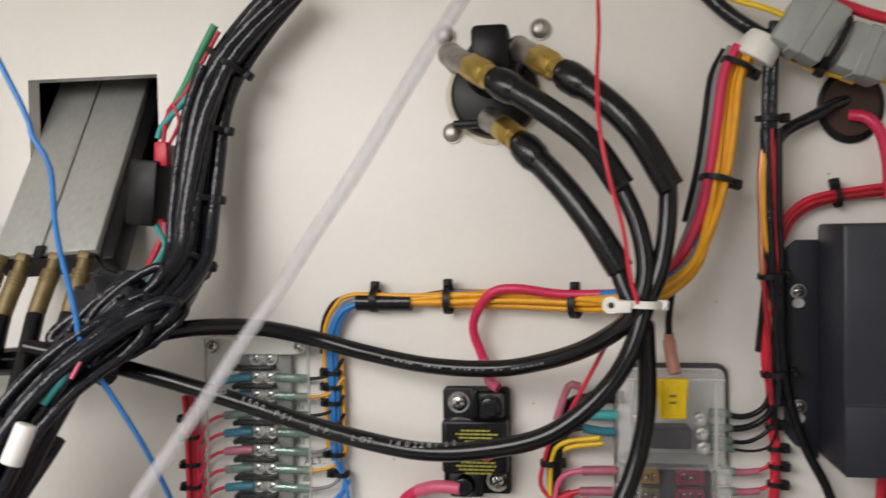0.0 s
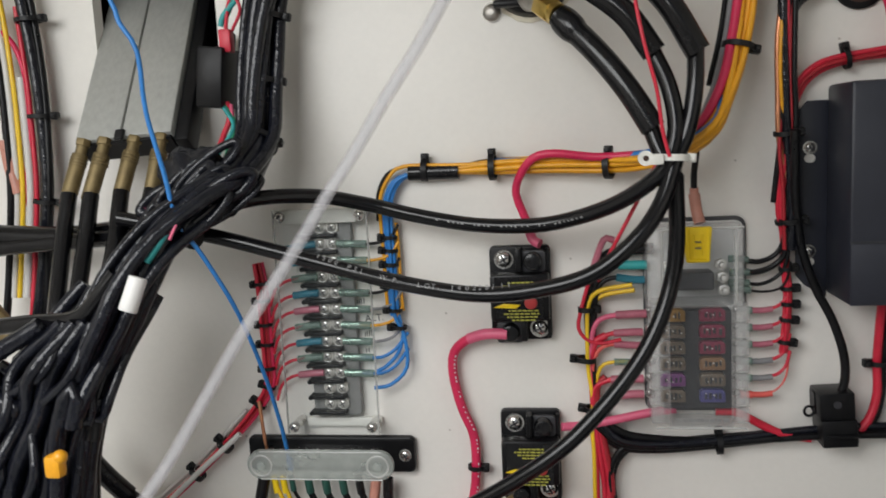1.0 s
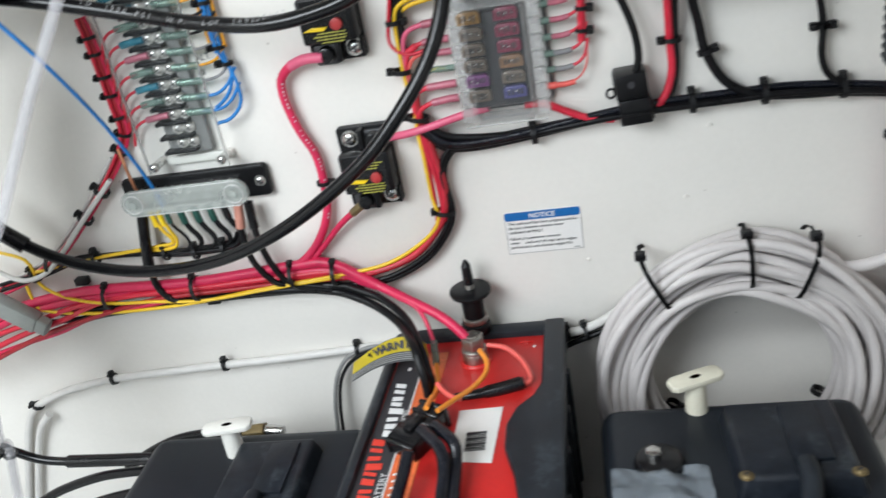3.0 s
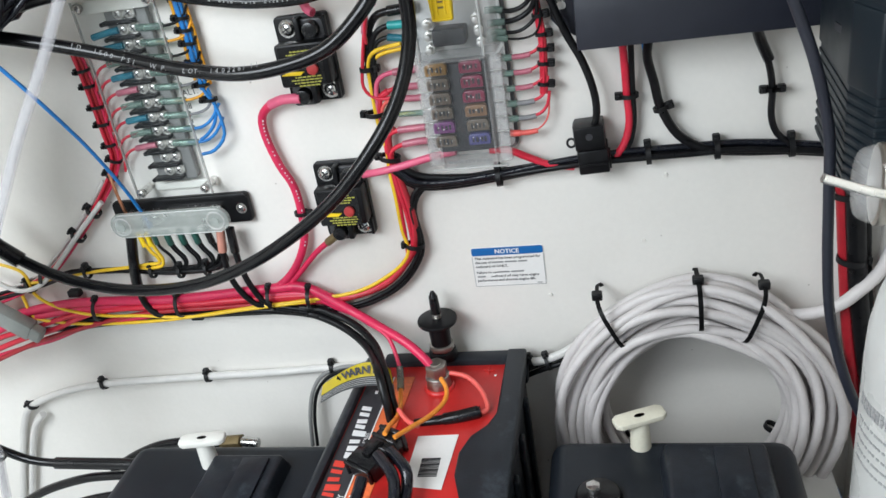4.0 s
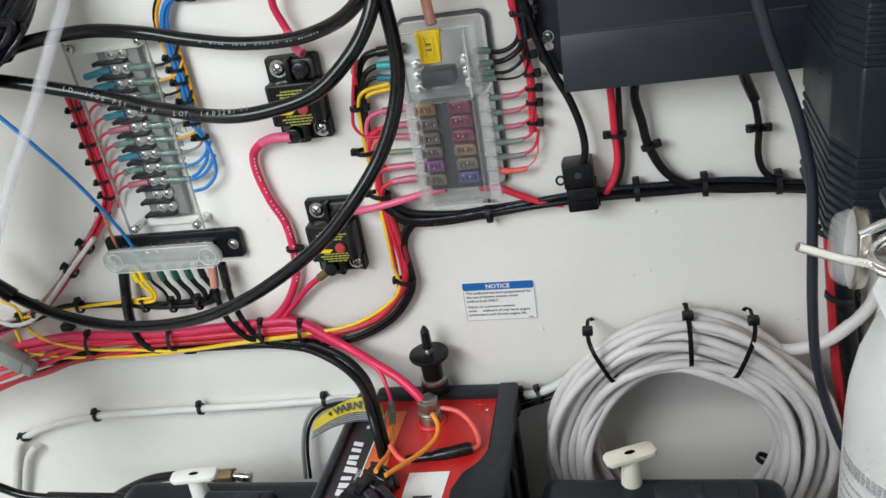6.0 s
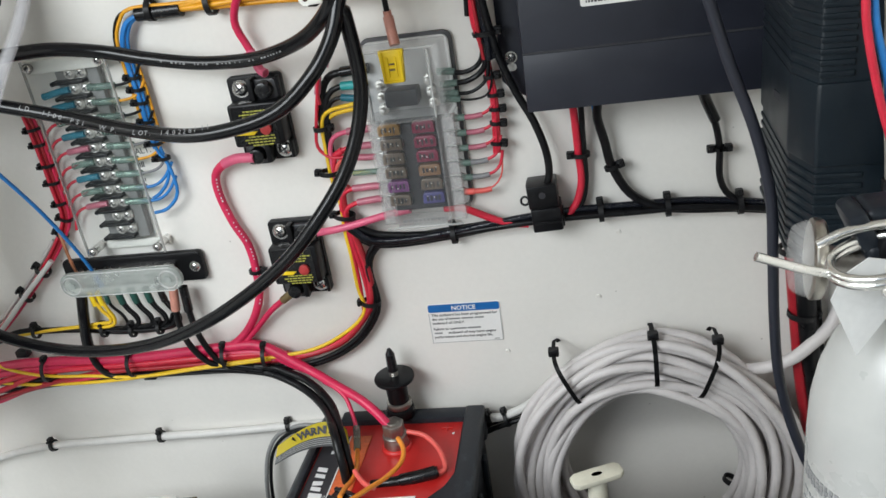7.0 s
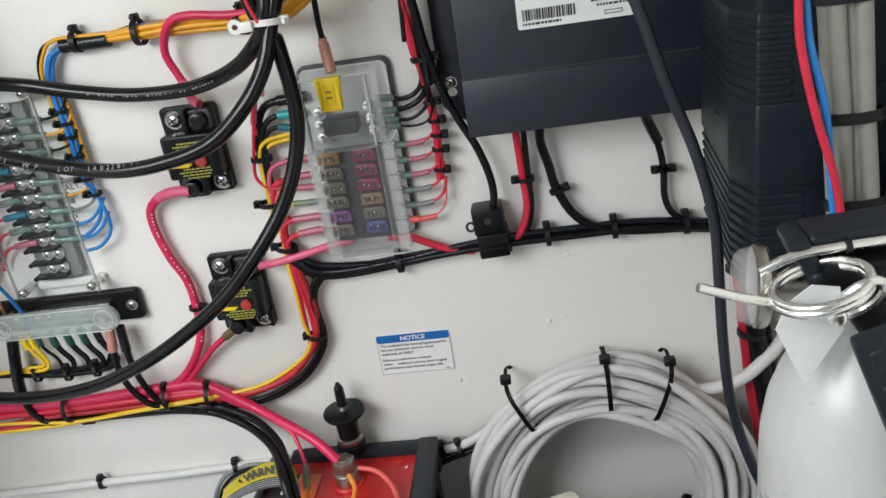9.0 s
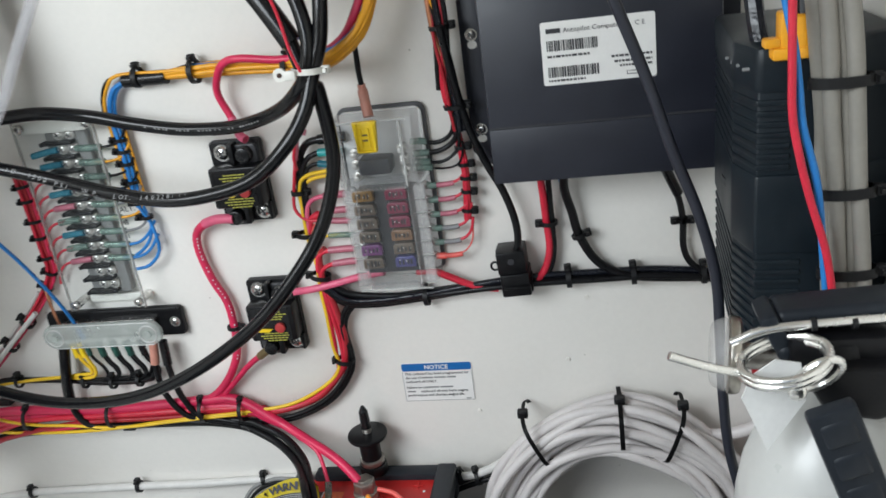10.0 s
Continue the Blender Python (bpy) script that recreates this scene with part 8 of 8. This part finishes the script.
def corner_cables():
    t = thing("corner_power_cables", (0.44, -0.02, 0.10), "red and black power cables running down the corner", "cable")
    wire(t, [(0.4280, -0.0200, 0.3810), (0.4290, -0.0200, 0.3440), (0.4330, -0.0200, 0.2980), (0.4380, -0.0200, 0.2450), (0.4440, -0.0200, 0.1880), (0.4530, -0.0200, 0.1270), (0.4630, -0.0100, 0.0590), (0.4780, 0.0000, -0.0090)], 0.0058, DARKRED, "red_cable", "", 10)
    wire(t, [(0.4360, -0.0260, 0.3720), (0.4390, -0.0260, 0.3290), (0.4430, -0.0260, 0.2830), (0.4480, -0.0260, 0.2350), (0.4550, -0.0260, 0.1850), (0.4640, -0.0260, 0.1310), (0.4760, -0.0160, 0.0620)], 0.0085, WIREBLACK, "black_cable", "", 12)
    wire(t, [(0.4490, -0.0140, 0.3570), (0.4520, -0.0140, 0.3020), (0.4570, -0.0140, 0.2430), (0.4640, -0.0140, 0.1820), (0.4730, -0.0140, 0.1160)], 0.0052, WIREBLACK, "black_cable", "", 10)
    for q in [(0.4320, -0.0220, 0.3280), (0.4410, -0.0240, 0.2640)]:
        tie(t, q, (0.1, 0, 1), 0.0115, 1, width=0.005)
    t = thing("beige_cable_bundle", [(0.4340, -0.2450, 0.5330)][0], "bundle of beige cables tied along the side wall", "cable bundle")
    wire(t, [(0.4098, -0.2460, 0.6446), (0.4137, -0.2460, 0.6100), (0.4180, -0.2460, 0.5720), (0.4200, -0.2460, 0.5340), (0.4240, -0.2460, 0.4930), (0.4270, -0.2460, 0.4490), (0.4310, -0.2460, 0.3940), (0.4340, -0.2460, 0.3430)], 0.0046, BEIGE, "cable", "", 10)
    wire(t, [(0.4149, -0.2500, 0.6436), (0.4187, -0.2500, 0.6100), (0.4210, -0.2500, 0.5740), (0.4250, -0.2500, 0.5350), (0.4280, -0.2500, 0.4940), (0.4320, -0.2500, 0.4510), (0.4360, -0.2500, 0.3970), (0.4400, -0.2500, 0.3470)], 0.0046, BEIGE, "cable", "", 10)
    wire(t, [(0.4204, -0.2460, 0.6436), (0.4250, -0.2460, 0.6080), (0.4290, -0.2460, 0.5720), (0.4320, -0.2460, 0.5330), (0.4360, -0.2460, 0.4920), (0.4390, -0.2460, 0.4480), (0.4440, -0.2460, 0.3940), (0.4480, -0.2460, 0.3440)], 0.0046, BEIGE, "cable", "", 10)
    wire(t, [(0.4264, -0.2500, 0.6426), (0.4310, -0.2500, 0.6080), (0.4340, -0.2500, 0.5720), (0.4370, -0.2500, 0.5340), (0.4410, -0.2500, 0.4940), (0.4450, -0.2500, 0.4500), (0.4490, -0.2500, 0.3960), (0.4540, -0.2500, 0.3460)], 0.0046, BEIGE, "cable", "", 10)
    for q in [(0.4260, -0.2470, 0.5909), (0.4310, -0.2470, 0.5290), (0.4350, -0.2470, 0.4800)]:
        tie(t, q, (0, 0.05, 1), 0.0155, 1, width=0.006, squash=0.55)
    wire(t, [(0.3930, -0.2600, 0.6420), (0.3980, -0.2620, 0.6160), (0.4010, -0.2620, 0.5960), (0.4040, -0.2620, 0.5720), (0.4110, -0.2620, 0.5460), (0.4145, -0.2610, 0.5260), (0.4170, -0.2600, 0.5040), (0.4190, -0.2600, 0.4860), (0.4240, -0.2560, 0.4500), (0.4340, -0.2500, 0.4000), (0.4430, -0.2480, 0.3640)], 0.0022, BLUE, "blue_wire")
    wire(t, [(0.3960, -0.2650, 0.6405), (0.3965, -0.2650, 0.6200), (0.3970, -0.2650, 0.6000), (0.3980, -0.2650, 0.5780), (0.4030, -0.2650, 0.5530), (0.4090, -0.2650, 0.5300), (0.4170, -0.2650, 0.5040), (0.4220, -0.2640, 0.4790), (0.4270, -0.2580, 0.4500), (0.4360, -0.2520, 0.4000), (0.4450, -0.2480, 0.3630)], 0.0022, REDWIRE, "red_wire")


corner_cables()

# ---- the heavy harness beside the manifold ----
def harness():
    top = [(-0.1490, -0.0360, 0.8230), (-0.1760, -0.0360, 0.7970), (-0.1990, -0.0360, 0.7690), (-0.2120, -0.0360, 0.7410), (-0.2190, -0.0380, 0.7030), (-0.2228, -0.0420, 0.6610), (-0.2235, -0.0520, 0.6280), (-0.2267, -0.0780, 0.6043), (-0.2444, -0.1050, 0.5872), (-0.2680, -0.1260, 0.5630), (-0.2840, -0.1420, 0.5280), (-0.2960, -0.1460, 0.5030)] + [(-0.3150, -0.1500, 0.4650), (-0.3270, -0.1520, 0.4340), (-0.3360, -0.1530, 0.4000), (-0.3430, -0.1530, 0.3560), (-0.3640, -0.1530, 0.3150), (-0.3910, -0.1530, 0.2660), (-0.4210, -0.1530, 0.2060)]
    t = thing("black_wiring_harness", top[6], "thick harness of black taped wires sagging below the manifold", "wiring harness")
    rng = random.Random(40)
    bundle(t, top, [(LOOM, rng.choice((0.0038, 0.0046, 0.0054))) for k in range(9)], 0.0105, "loom_wire", 1.6, 41, 0.008, 8)
    mid = [(-0.2020, -0.0400, 0.7650), (-0.2130, -0.0400, 0.7330), (-0.2180, -0.0420, 0.6990), (-0.2218, -0.0460, 0.6610), (-0.2225, -0.0560, 0.6260), (-0.2306, -0.0850, 0.5973), (-0.2463, -0.1100, 0.5821), (-0.2730, -0.1320, 0.5560), (-0.2910, -0.1500, 0.5270), (-0.3000, -0.1560, 0.5060)] + [(-0.3210, -0.1600, 0.4670), (-0.3320, -0.1620, 0.4380), (-0.3410, -0.1640, 0.4050), (-0.3480, -0.1640, 0.3620), (-0.3670, -0.1640, 0.3210), (-0.3940, -0.1640, 0.2730), (-0.4260, -0.1640, 0.2140)]
    bundle(t, mid, [(LOOM, rng.choice((0.0036, 0.0044, 0.0054))) for k in range(10)], 0.0140, "loom_wire", 2.2, 43, 0.008, 8)
    low = [(-0.2910, -0.1300, 0.5260), (-0.3110, -0.1500, 0.4890), (-0.3200, -0.1650, 0.4560), (-0.3240, -0.1670, 0.4400)] + [(-0.3210, -0.1680, 0.4610), (-0.3330, -0.1690, 0.4250), (-0.3390, -0.1700, 0.3860), (-0.3480, -0.1700, 0.3510), (-0.3700, -0.1700, 0.3050), (-0.3970, -0.1700, 0.2530)]
    bundle(t, low, [(LOOM, rng.choice((0.0040, 0.0052, 0.0064))) for k in range(10)], 0.0135, "loom_wire", 2.0, 45, 0.008, 8)
    left = [(-0.3320, -0.1100, 0.5150), (-0.3500, -0.1300, 0.4840), (-0.3720, -0.1450, 0.4540), (-0.3800, -0.1520, 0.4310)] + [(-0.3680, -0.1550, 0.4600), (-0.3800, -0.1560, 0.4170), (-0.3920, -0.1560, 0.3620), (-0.4090, -0.1560, 0.3060), (-0.4380, -0.1560, 0.2420)]
    bundle(t, left, [(LOOM, rng.choice((0.0044, 0.0056, 0.0070))) for k in range(11)], 0.0220, "loom_wire", 1.4, 47, 0.008, 8)
    # loose loops where the strands gather
    c = v([(-0.2465, -0.1000, 0.5945)][0])
    for k in range(16):
        a = rng.uniform(0, 6.28)
        r = rng.uniform(0.010, 0.018)
        tilt = rng.uniform(-0.8, 0.8)
        u = rng.uniform(-0.050, 0.020)
        base = c + Vector((u, rng.uniform(-0.02, 0.02) + (0.02 if u > 0.02 else 0), 0.5 * u + rng.uniform(-0.022, 0.016)))
        pts = []
        long = rng.uniform(1.3, 2.2)
        lean = rng.uniform(0.55, 1.15)
        for i in range(17):
            w = a + 2 * math.pi * i / 16
            u, h = r * 0.45 * math.cos(w), r * long * math.sin(w)
            pts.append(base + Vector((u * math.cos(lean) + h * math.sin(lean), 0.5 * r * math.sin(w + tilt), h * math.cos(lean) - u * math.sin(lean))))
        wire(t, pts, rng.choice((0.0026, 0.0034, 0.0042)), LOOM, "loose_loop")
    for k in range(16):
        x = rng.uniform(-0.02, 0.02)
        a, b, e = [v(p) for p in [(-0.3140, -0.1500, 0.5050), (-0.3480, -0.1620, 0.4430), (-0.3740, -0.1660, 0.3650)]]
        off = Vector((rng.uniform(-0.055, 0.012), rng.uniform(-0.02, 0.012), 0))
        wob = Vector((rng.uniform(-0.018, 0.018), rng.uniform(-0.012, 0.006), 0))
        pts = [a + off * 0.7, a.lerp(b, 0.5) + off + wob, b + off * 1.1 - wob, b.lerp(e, 0.5) + off * 1.1 + wob, e + off * 1.2, e + off * 1.2 + Vector((-0.012, 0, -0.06)), e + off * 1.2 + Vector((-0.035, 0, -0.13))]
        wire(t, pts, rng.choice((0.0036, 0.0050, 0.0064)), LOOM, "loom_wire")
    bm = B()
    t2 = bmesh.new()
    bmesh.ops.create_icosphere(t2, subdivisions=4, radius=1)
    for q in t2.verts:
        q.co *= 1 + 0.22 * noise.noise(q.co * 2.2) + 0.10 * noise.noise(q.co * 6.0)
    e = v([(-0.2583, -0.0820, 0.5953)][0])
    merge(bm, t2, Matrix.Translation(e) @ Matrix.Rotation(radians(35), 4, 'Y') @ Matrix.Diagonal((0.034, 0.018, 0.026, 1)))
    part("tape_wrap", bm, LOOM, t, "crumpled black tape wrap", 60)
    for s in (0.10, 0.17, 0.24, 0.31, 0.38):
        ties(t, top, (s,), 0.0165, -1, width=0.004)
    # coloured wires that break out beside it
    for q, m, r in (([(-0.2030, -0.0440, 0.7970), (-0.2160, -0.0420, 0.7770), (-0.2270, -0.0400, 0.7580), (-0.2390, -0.0380, 0.7400), (-0.2480, -0.0360, 0.7260)], GREEN, 0.0030), ([(-0.1990, -0.0460, 0.7920), (-0.2120, -0.0440, 0.7730), (-0.2300, -0.0420, 0.7470), (-0.2420, -0.0400, 0.7380), (-0.2480, -0.0380, 0.7150)], REDWIRE, 0.0016), ([(-0.2240, -0.0420, 0.7490), (-0.2370, -0.0400, 0.7370), (-0.2490, -0.0380, 0.7260), (-0.2520, -0.0380, 0.7180)], TEAL, 0.0024), ([(-0.2370, -0.0420, 0.7410), (-0.2330, -0.0420, 0.7290), (-0.2400, -0.0400, 0.7170), (-0.2450, -0.0380, 0.7110)], REDWIRE, 0.0014),
                    ([(-0.2508, -0.0400, 0.6580), (-0.2480, -0.0440, 0.6450), (-0.2520, -0.0480, 0.6330), (-0.2565, -0.0560, 0.6160)], REDWIRE, 0.0024), ([(-0.2538, -0.0420, 0.6560), (-0.2440, -0.0460, 0.6423), (-0.2440, -0.0520, 0.6280), (-0.2474, -0.0600, 0.6120)], GREEN, 0.0026), ([(-0.2548, -0.0440, 0.6570), (-0.2487, -0.0460, 0.6490), (-0.2430, -0.0500, 0.6370), (-0.2520, -0.0580, 0.6200), (-0.2554, -0.0620, 0.6124)], TEAL, 0.0018), ([(-0.2468, -0.0420, 0.6560), (-0.2430, -0.0500, 0.6330), (-0.2434, -0.0580, 0.6160), (-0.2384, -0.0640, 0.6054)], PINK, 0.0016),
                    ([(-0.2581, -0.1400, 0.5711), (-0.2650, -0.1460, 0.5590), (-0.2740, -0.1500, 0.5460)], TEAL, 0.0036), ([(-0.2531, -0.1420, 0.5701), (-0.2570, -0.1460, 0.5600)], PINK, 0.0012), ([(-0.3101, -0.0900, 0.5751), (-0.2971, -0.0960, 0.5771), (-0.2831, -0.1040, 0.5711)], YELLOW, 0.0016), ([(-0.3061, -0.0920, 0.5771), (-0.2931, -0.0980, 0.5781), (-0.2811, -0.1040, 0.5732)], PINK, 0.0016)):
        wire(t, q, r, m, "coloured_wire")
    bm = B()
    q = v([(-0.2470, -0.0400, 0.7060)][0])
    box(bm, q.x - 0.005, q.x + 0.005, q.y - 0.005, q.y + 0.005, q.z - 0.009, q.z + 0.009, 0.0015)
    part("red_crimp", bm, REDWIRE, t, "red crimp connector")
    a, b = [v(p) for p in [(-0.2660, -0.1760, 0.5390), (-0.2730, -0.1820, 0.5170)]]
    part("white_marker", cyl(B(), a, b, 0.0062, seg=18, bevel=0.001), PAPER, t, "white paper marker sleeve")
    bm = B()
    q = v([(-0.3250, -0.2000, 0.4170)][0])
    box(bm, q.x - 0.006, q.x + 0.006, q.y - 0.005, q.y + 0.005, q.z - 0.008, q.z + 0.008, 0.003, 2)
    ball(bm, (q.x + 0.004, q.y, q.z + 0.006), 0.005)
    part("orange_plug", bm, ORANGEPLASTIC, t, "small orange plug")
    q = v([(-0.2600, -0.0340, 0.6800)][0])
    t5 = thing("small_relay", q, "small black relay cube beside the manifold", "relay")
    m = Matrix.Translation(q) @ Matrix.Rotation(radians(6), 4, 'Y')
    bm = box(B(), -0.011, 0.011, -0.016, 0.030, -0.026, 0.022, 0.002, 2, m)
    part("cube", bm, BLACK, t5)
    part("mounting_tab", box(B(), -0.006, 0.006, 0.020, 0.023, 0.021, 0.036, 0.0008, 1, m), BLACK, t5, "flat mounting tab")
    return t


harness()


def manifold_lines():
    t = thing("manifold_hoses", [(-0.3390, -0.0700, 0.5852)][0], "four black hoses on brass fittings below the manifold", "hose bundle")
    for a, tail in (([(-0.3700, -0.0580, 0.6340), (-0.3746, -0.0660, 0.6100), (-0.3800, -0.0740, 0.5862)], [(-0.3790, -0.0730, 0.5912), (-0.3770, -0.0920, 0.5510), (-0.3700, -0.1200, 0.5040), (-0.3660, -0.1420, 0.4630), (-0.3650, -0.1580, 0.4250)]),
                    ([(-0.3530, -0.0560, 0.6340), (-0.3556, -0.0660, 0.6090), (-0.3620, -0.0740, 0.5852)], [(-0.3600, -0.0730, 0.5902), (-0.3580, -0.0940, 0.5470), (-0.3510, -0.1240, 0.5060), (-0.3470, -0.1460, 0.4660), (-0.3480, -0.1600, 0.4220)]),
                    ([(-0.3280, -0.0540, 0.6340), (-0.3310, -0.0640, 0.6110), (-0.3360, -0.0720, 0.5872)], [(-0.3350, -0.0710, 0.5912), (-0.3320, -0.0960, 0.5470), (-0.3300, -0.1260, 0.5060), (-0.3290, -0.1480, 0.4670), (-0.3330, -0.1600, 0.4230)]),
                    ([(-0.3060, -0.0520, 0.6350), (-0.3080, -0.0620, 0.6100), (-0.3112, -0.0700, 0.5862)], [(-0.3102, -0.0690, 0.5912), (-0.3110, -0.0920, 0.5540), (-0.3090, -0.1200, 0.5240), (-0.3110, -0.1450, 0.4880), (-0.3170, -0.1580, 0.4560), (-0.3220, -0.1650, 0.4220)])):
        p, q, r = [v(x) for x in a]
        bm = B()
        p, q, r = [x + Vector((0.003, 0, 0)) for x in (p, q, r)]
        cyl(bm, p, q, 0.0046, seg=16)
        cyl(bm, p, p.lerp(q, 0.22), 0.0062, seg=6, bevel=0.0005)
        cyl(bm, p.lerp(q, 0.5), r, 0.0064, 0.0062, 14, 0.0008)
        for k in range(3):
            u = p.lerp(q, 0.62 + 0.10 * k)
            cyl(bm, u, u + (q - p).normalized() * 0.0010, 0.0069, seg=14)
        part("fitting", bm, OLDBRASS, t, "dull brass hose fitting")
        wire(t, [v(x) + Vector((0.003, 0, 0)) for x in tail], 0.0064, RUBBER, "hose", "black rubber hose", 12)
    wire(t, [(-0.4850, -0.0550, 0.5620), (-0.4430, -0.0580, 0.5580), (-0.3870, -0.0620, 0.5560), (-0.3310, -0.0700, 0.5600), (-0.2840, -0.0900, 0.5600), (-0.2580, -0.1050, 0.5560)], 0.0088, RUBBER, "cross_hose", "black hose passing behind", 12)
    wire(t, [(-0.4810, -0.0600, 0.5450), (-0.4400, -0.0620, 0.5490), (-0.3940, -0.0660, 0.5520), (-0.3370, -0.0760, 0.5550), (-0.2800, -0.1000, 0.5550)], 0.0070, RUBBER, "cross_hose", "", 12)
    wire(t, [(-0.4270, -0.1400, 0.4960), (-0.3720, -0.1500, 0.5030), (-0.3260, -0.1580, 0.5080), (-0.3050, -0.1600, 0.5240), (-0.2920, -0.1580, 0.5390)], 0.0062, RUBBER, "cross_hose", "", 12)
    return t


manifold_lines()


def left_vertical():
    pts = [(-0.4470, -0.0180, 0.8460), (-0.4400, -0.0180, 0.8000), (-0.4320, -0.0180, 0.7500), (-0.4290, -0.0180, 0.6910), (-0.4294, -0.0180, 0.6367), (-0.4307, -0.0190, 0.5915), (-0.4370, -0.0200, 0.5440), (-0.4420, -0.0240, 0.4990), (-0.4500, -0.0300, 0.4450)]
    t = thing("left_vertical_bundle", pts[4], "vertical bundle of black, red, yellow and white wires on the bulkhead", "wire bundle")
    bundle(t, pts, [(LOOM, 0.0046), (LOOM, 0.0042), (WIREBLACK, 0.0034)], 0.0048, seed=51, n=9)
    for dx, m, r, i0, i1 in ((-24, REDWIRE, 0.0022, 2, 9), (-36, WHITEWIRE, 0.0034, 3, 8), (-50, YELLOW, 0.0022, 1, 8), (-62, WHITEWIRE, 0.0030, 2, 8), (-72, WIREBLACK, 0.0034, 0, 9)):
        q = [v(p) + Vector((dx * 0.00048, 0.002 * math.sin(dx), 0)) for p in pts[i0:i1]]
        wire(t, q, r, m)
    wire(t, [(-0.4760, -0.0160, 0.7420), (-0.4580, -0.0160, 0.7290), (-0.4470, -0.0150, 0.7120), (-0.4420, -0.0150, 0.6840), (-0.4440, -0.0150, 0.6370), (-0.4520, -0.0150, 0.6000), (-0.4510, -0.0160, 0.5630)], 0.0024, RED)
    part("copper_sleeve", wire_bm([(-0.4670, -0.0160, 0.6380), (-0.4650, -0.0160, 0.6150), (-0.4600, -0.0160, 0.5910)], 0.0062, 10), SHRINK, t)
    for s in (0.14, 0.28, 0.47, 0.66, 0.74):
        ties(t, pts, (s,), 0.0105, -1)
    bm = B()
    a, b = [v(p) for p in [(-0.4720, -0.0600, 0.4990), (-0.4420, -0.0700, 0.4720)]]
    cyl(bm, a, b, 0.010, seg=6, bevel=0.001)
    part("brass_union", bm, OLDBRASS, t, "dull brass union")
    return t


left_vertical()


def hose_print(line, s, facing, start):
    """Grey print along a hose."""
    ob = [o for o in bpy.data.objects if o.name.startswith("hydraulic_hoses")][0]
    path = spline(line, 0.001)
    d = 0.0
    k = 0
    for a, b in zip(path[:-1], path[1:]):
        d += (b - a).length
        if k < len(s) and d > start + k * 0.0050:
            ch = s[k]
            k += 1
            if ch == " ":
                continue
            x = (b - a).normalized()
            z = Vector(facing)
            z = (z - x * z.dot(x)).normalized()
            y = z.cross(x)
            m = Matrix.Translation(a + z * 0.0066 - y * 0.0022)
            for r in range(3):
                m[r][0], m[r][1], m[r][2] = x[r], y[r], z[r]
            writing(ob, ch, 0.0056, m, INKGREY, "print_character")


hose_print([(-0.2120, -0.0960, 0.5490), (-0.1940, -0.0950, 0.5450), (-0.1670, -0.0970, 0.5370), (-0.1330, -0.1000, 0.5250), (-0.0940, -0.1040, 0.5150), (-0.0530, -0.1080, 0.5120), (-0.0180, -0.1100, 0.5150), (0.0180, -0.1100, 0.5240)], "ID  1500 PSI  W.P.  LOT. 140228/11", (0.1, -0.82, 0.57), 0.028)
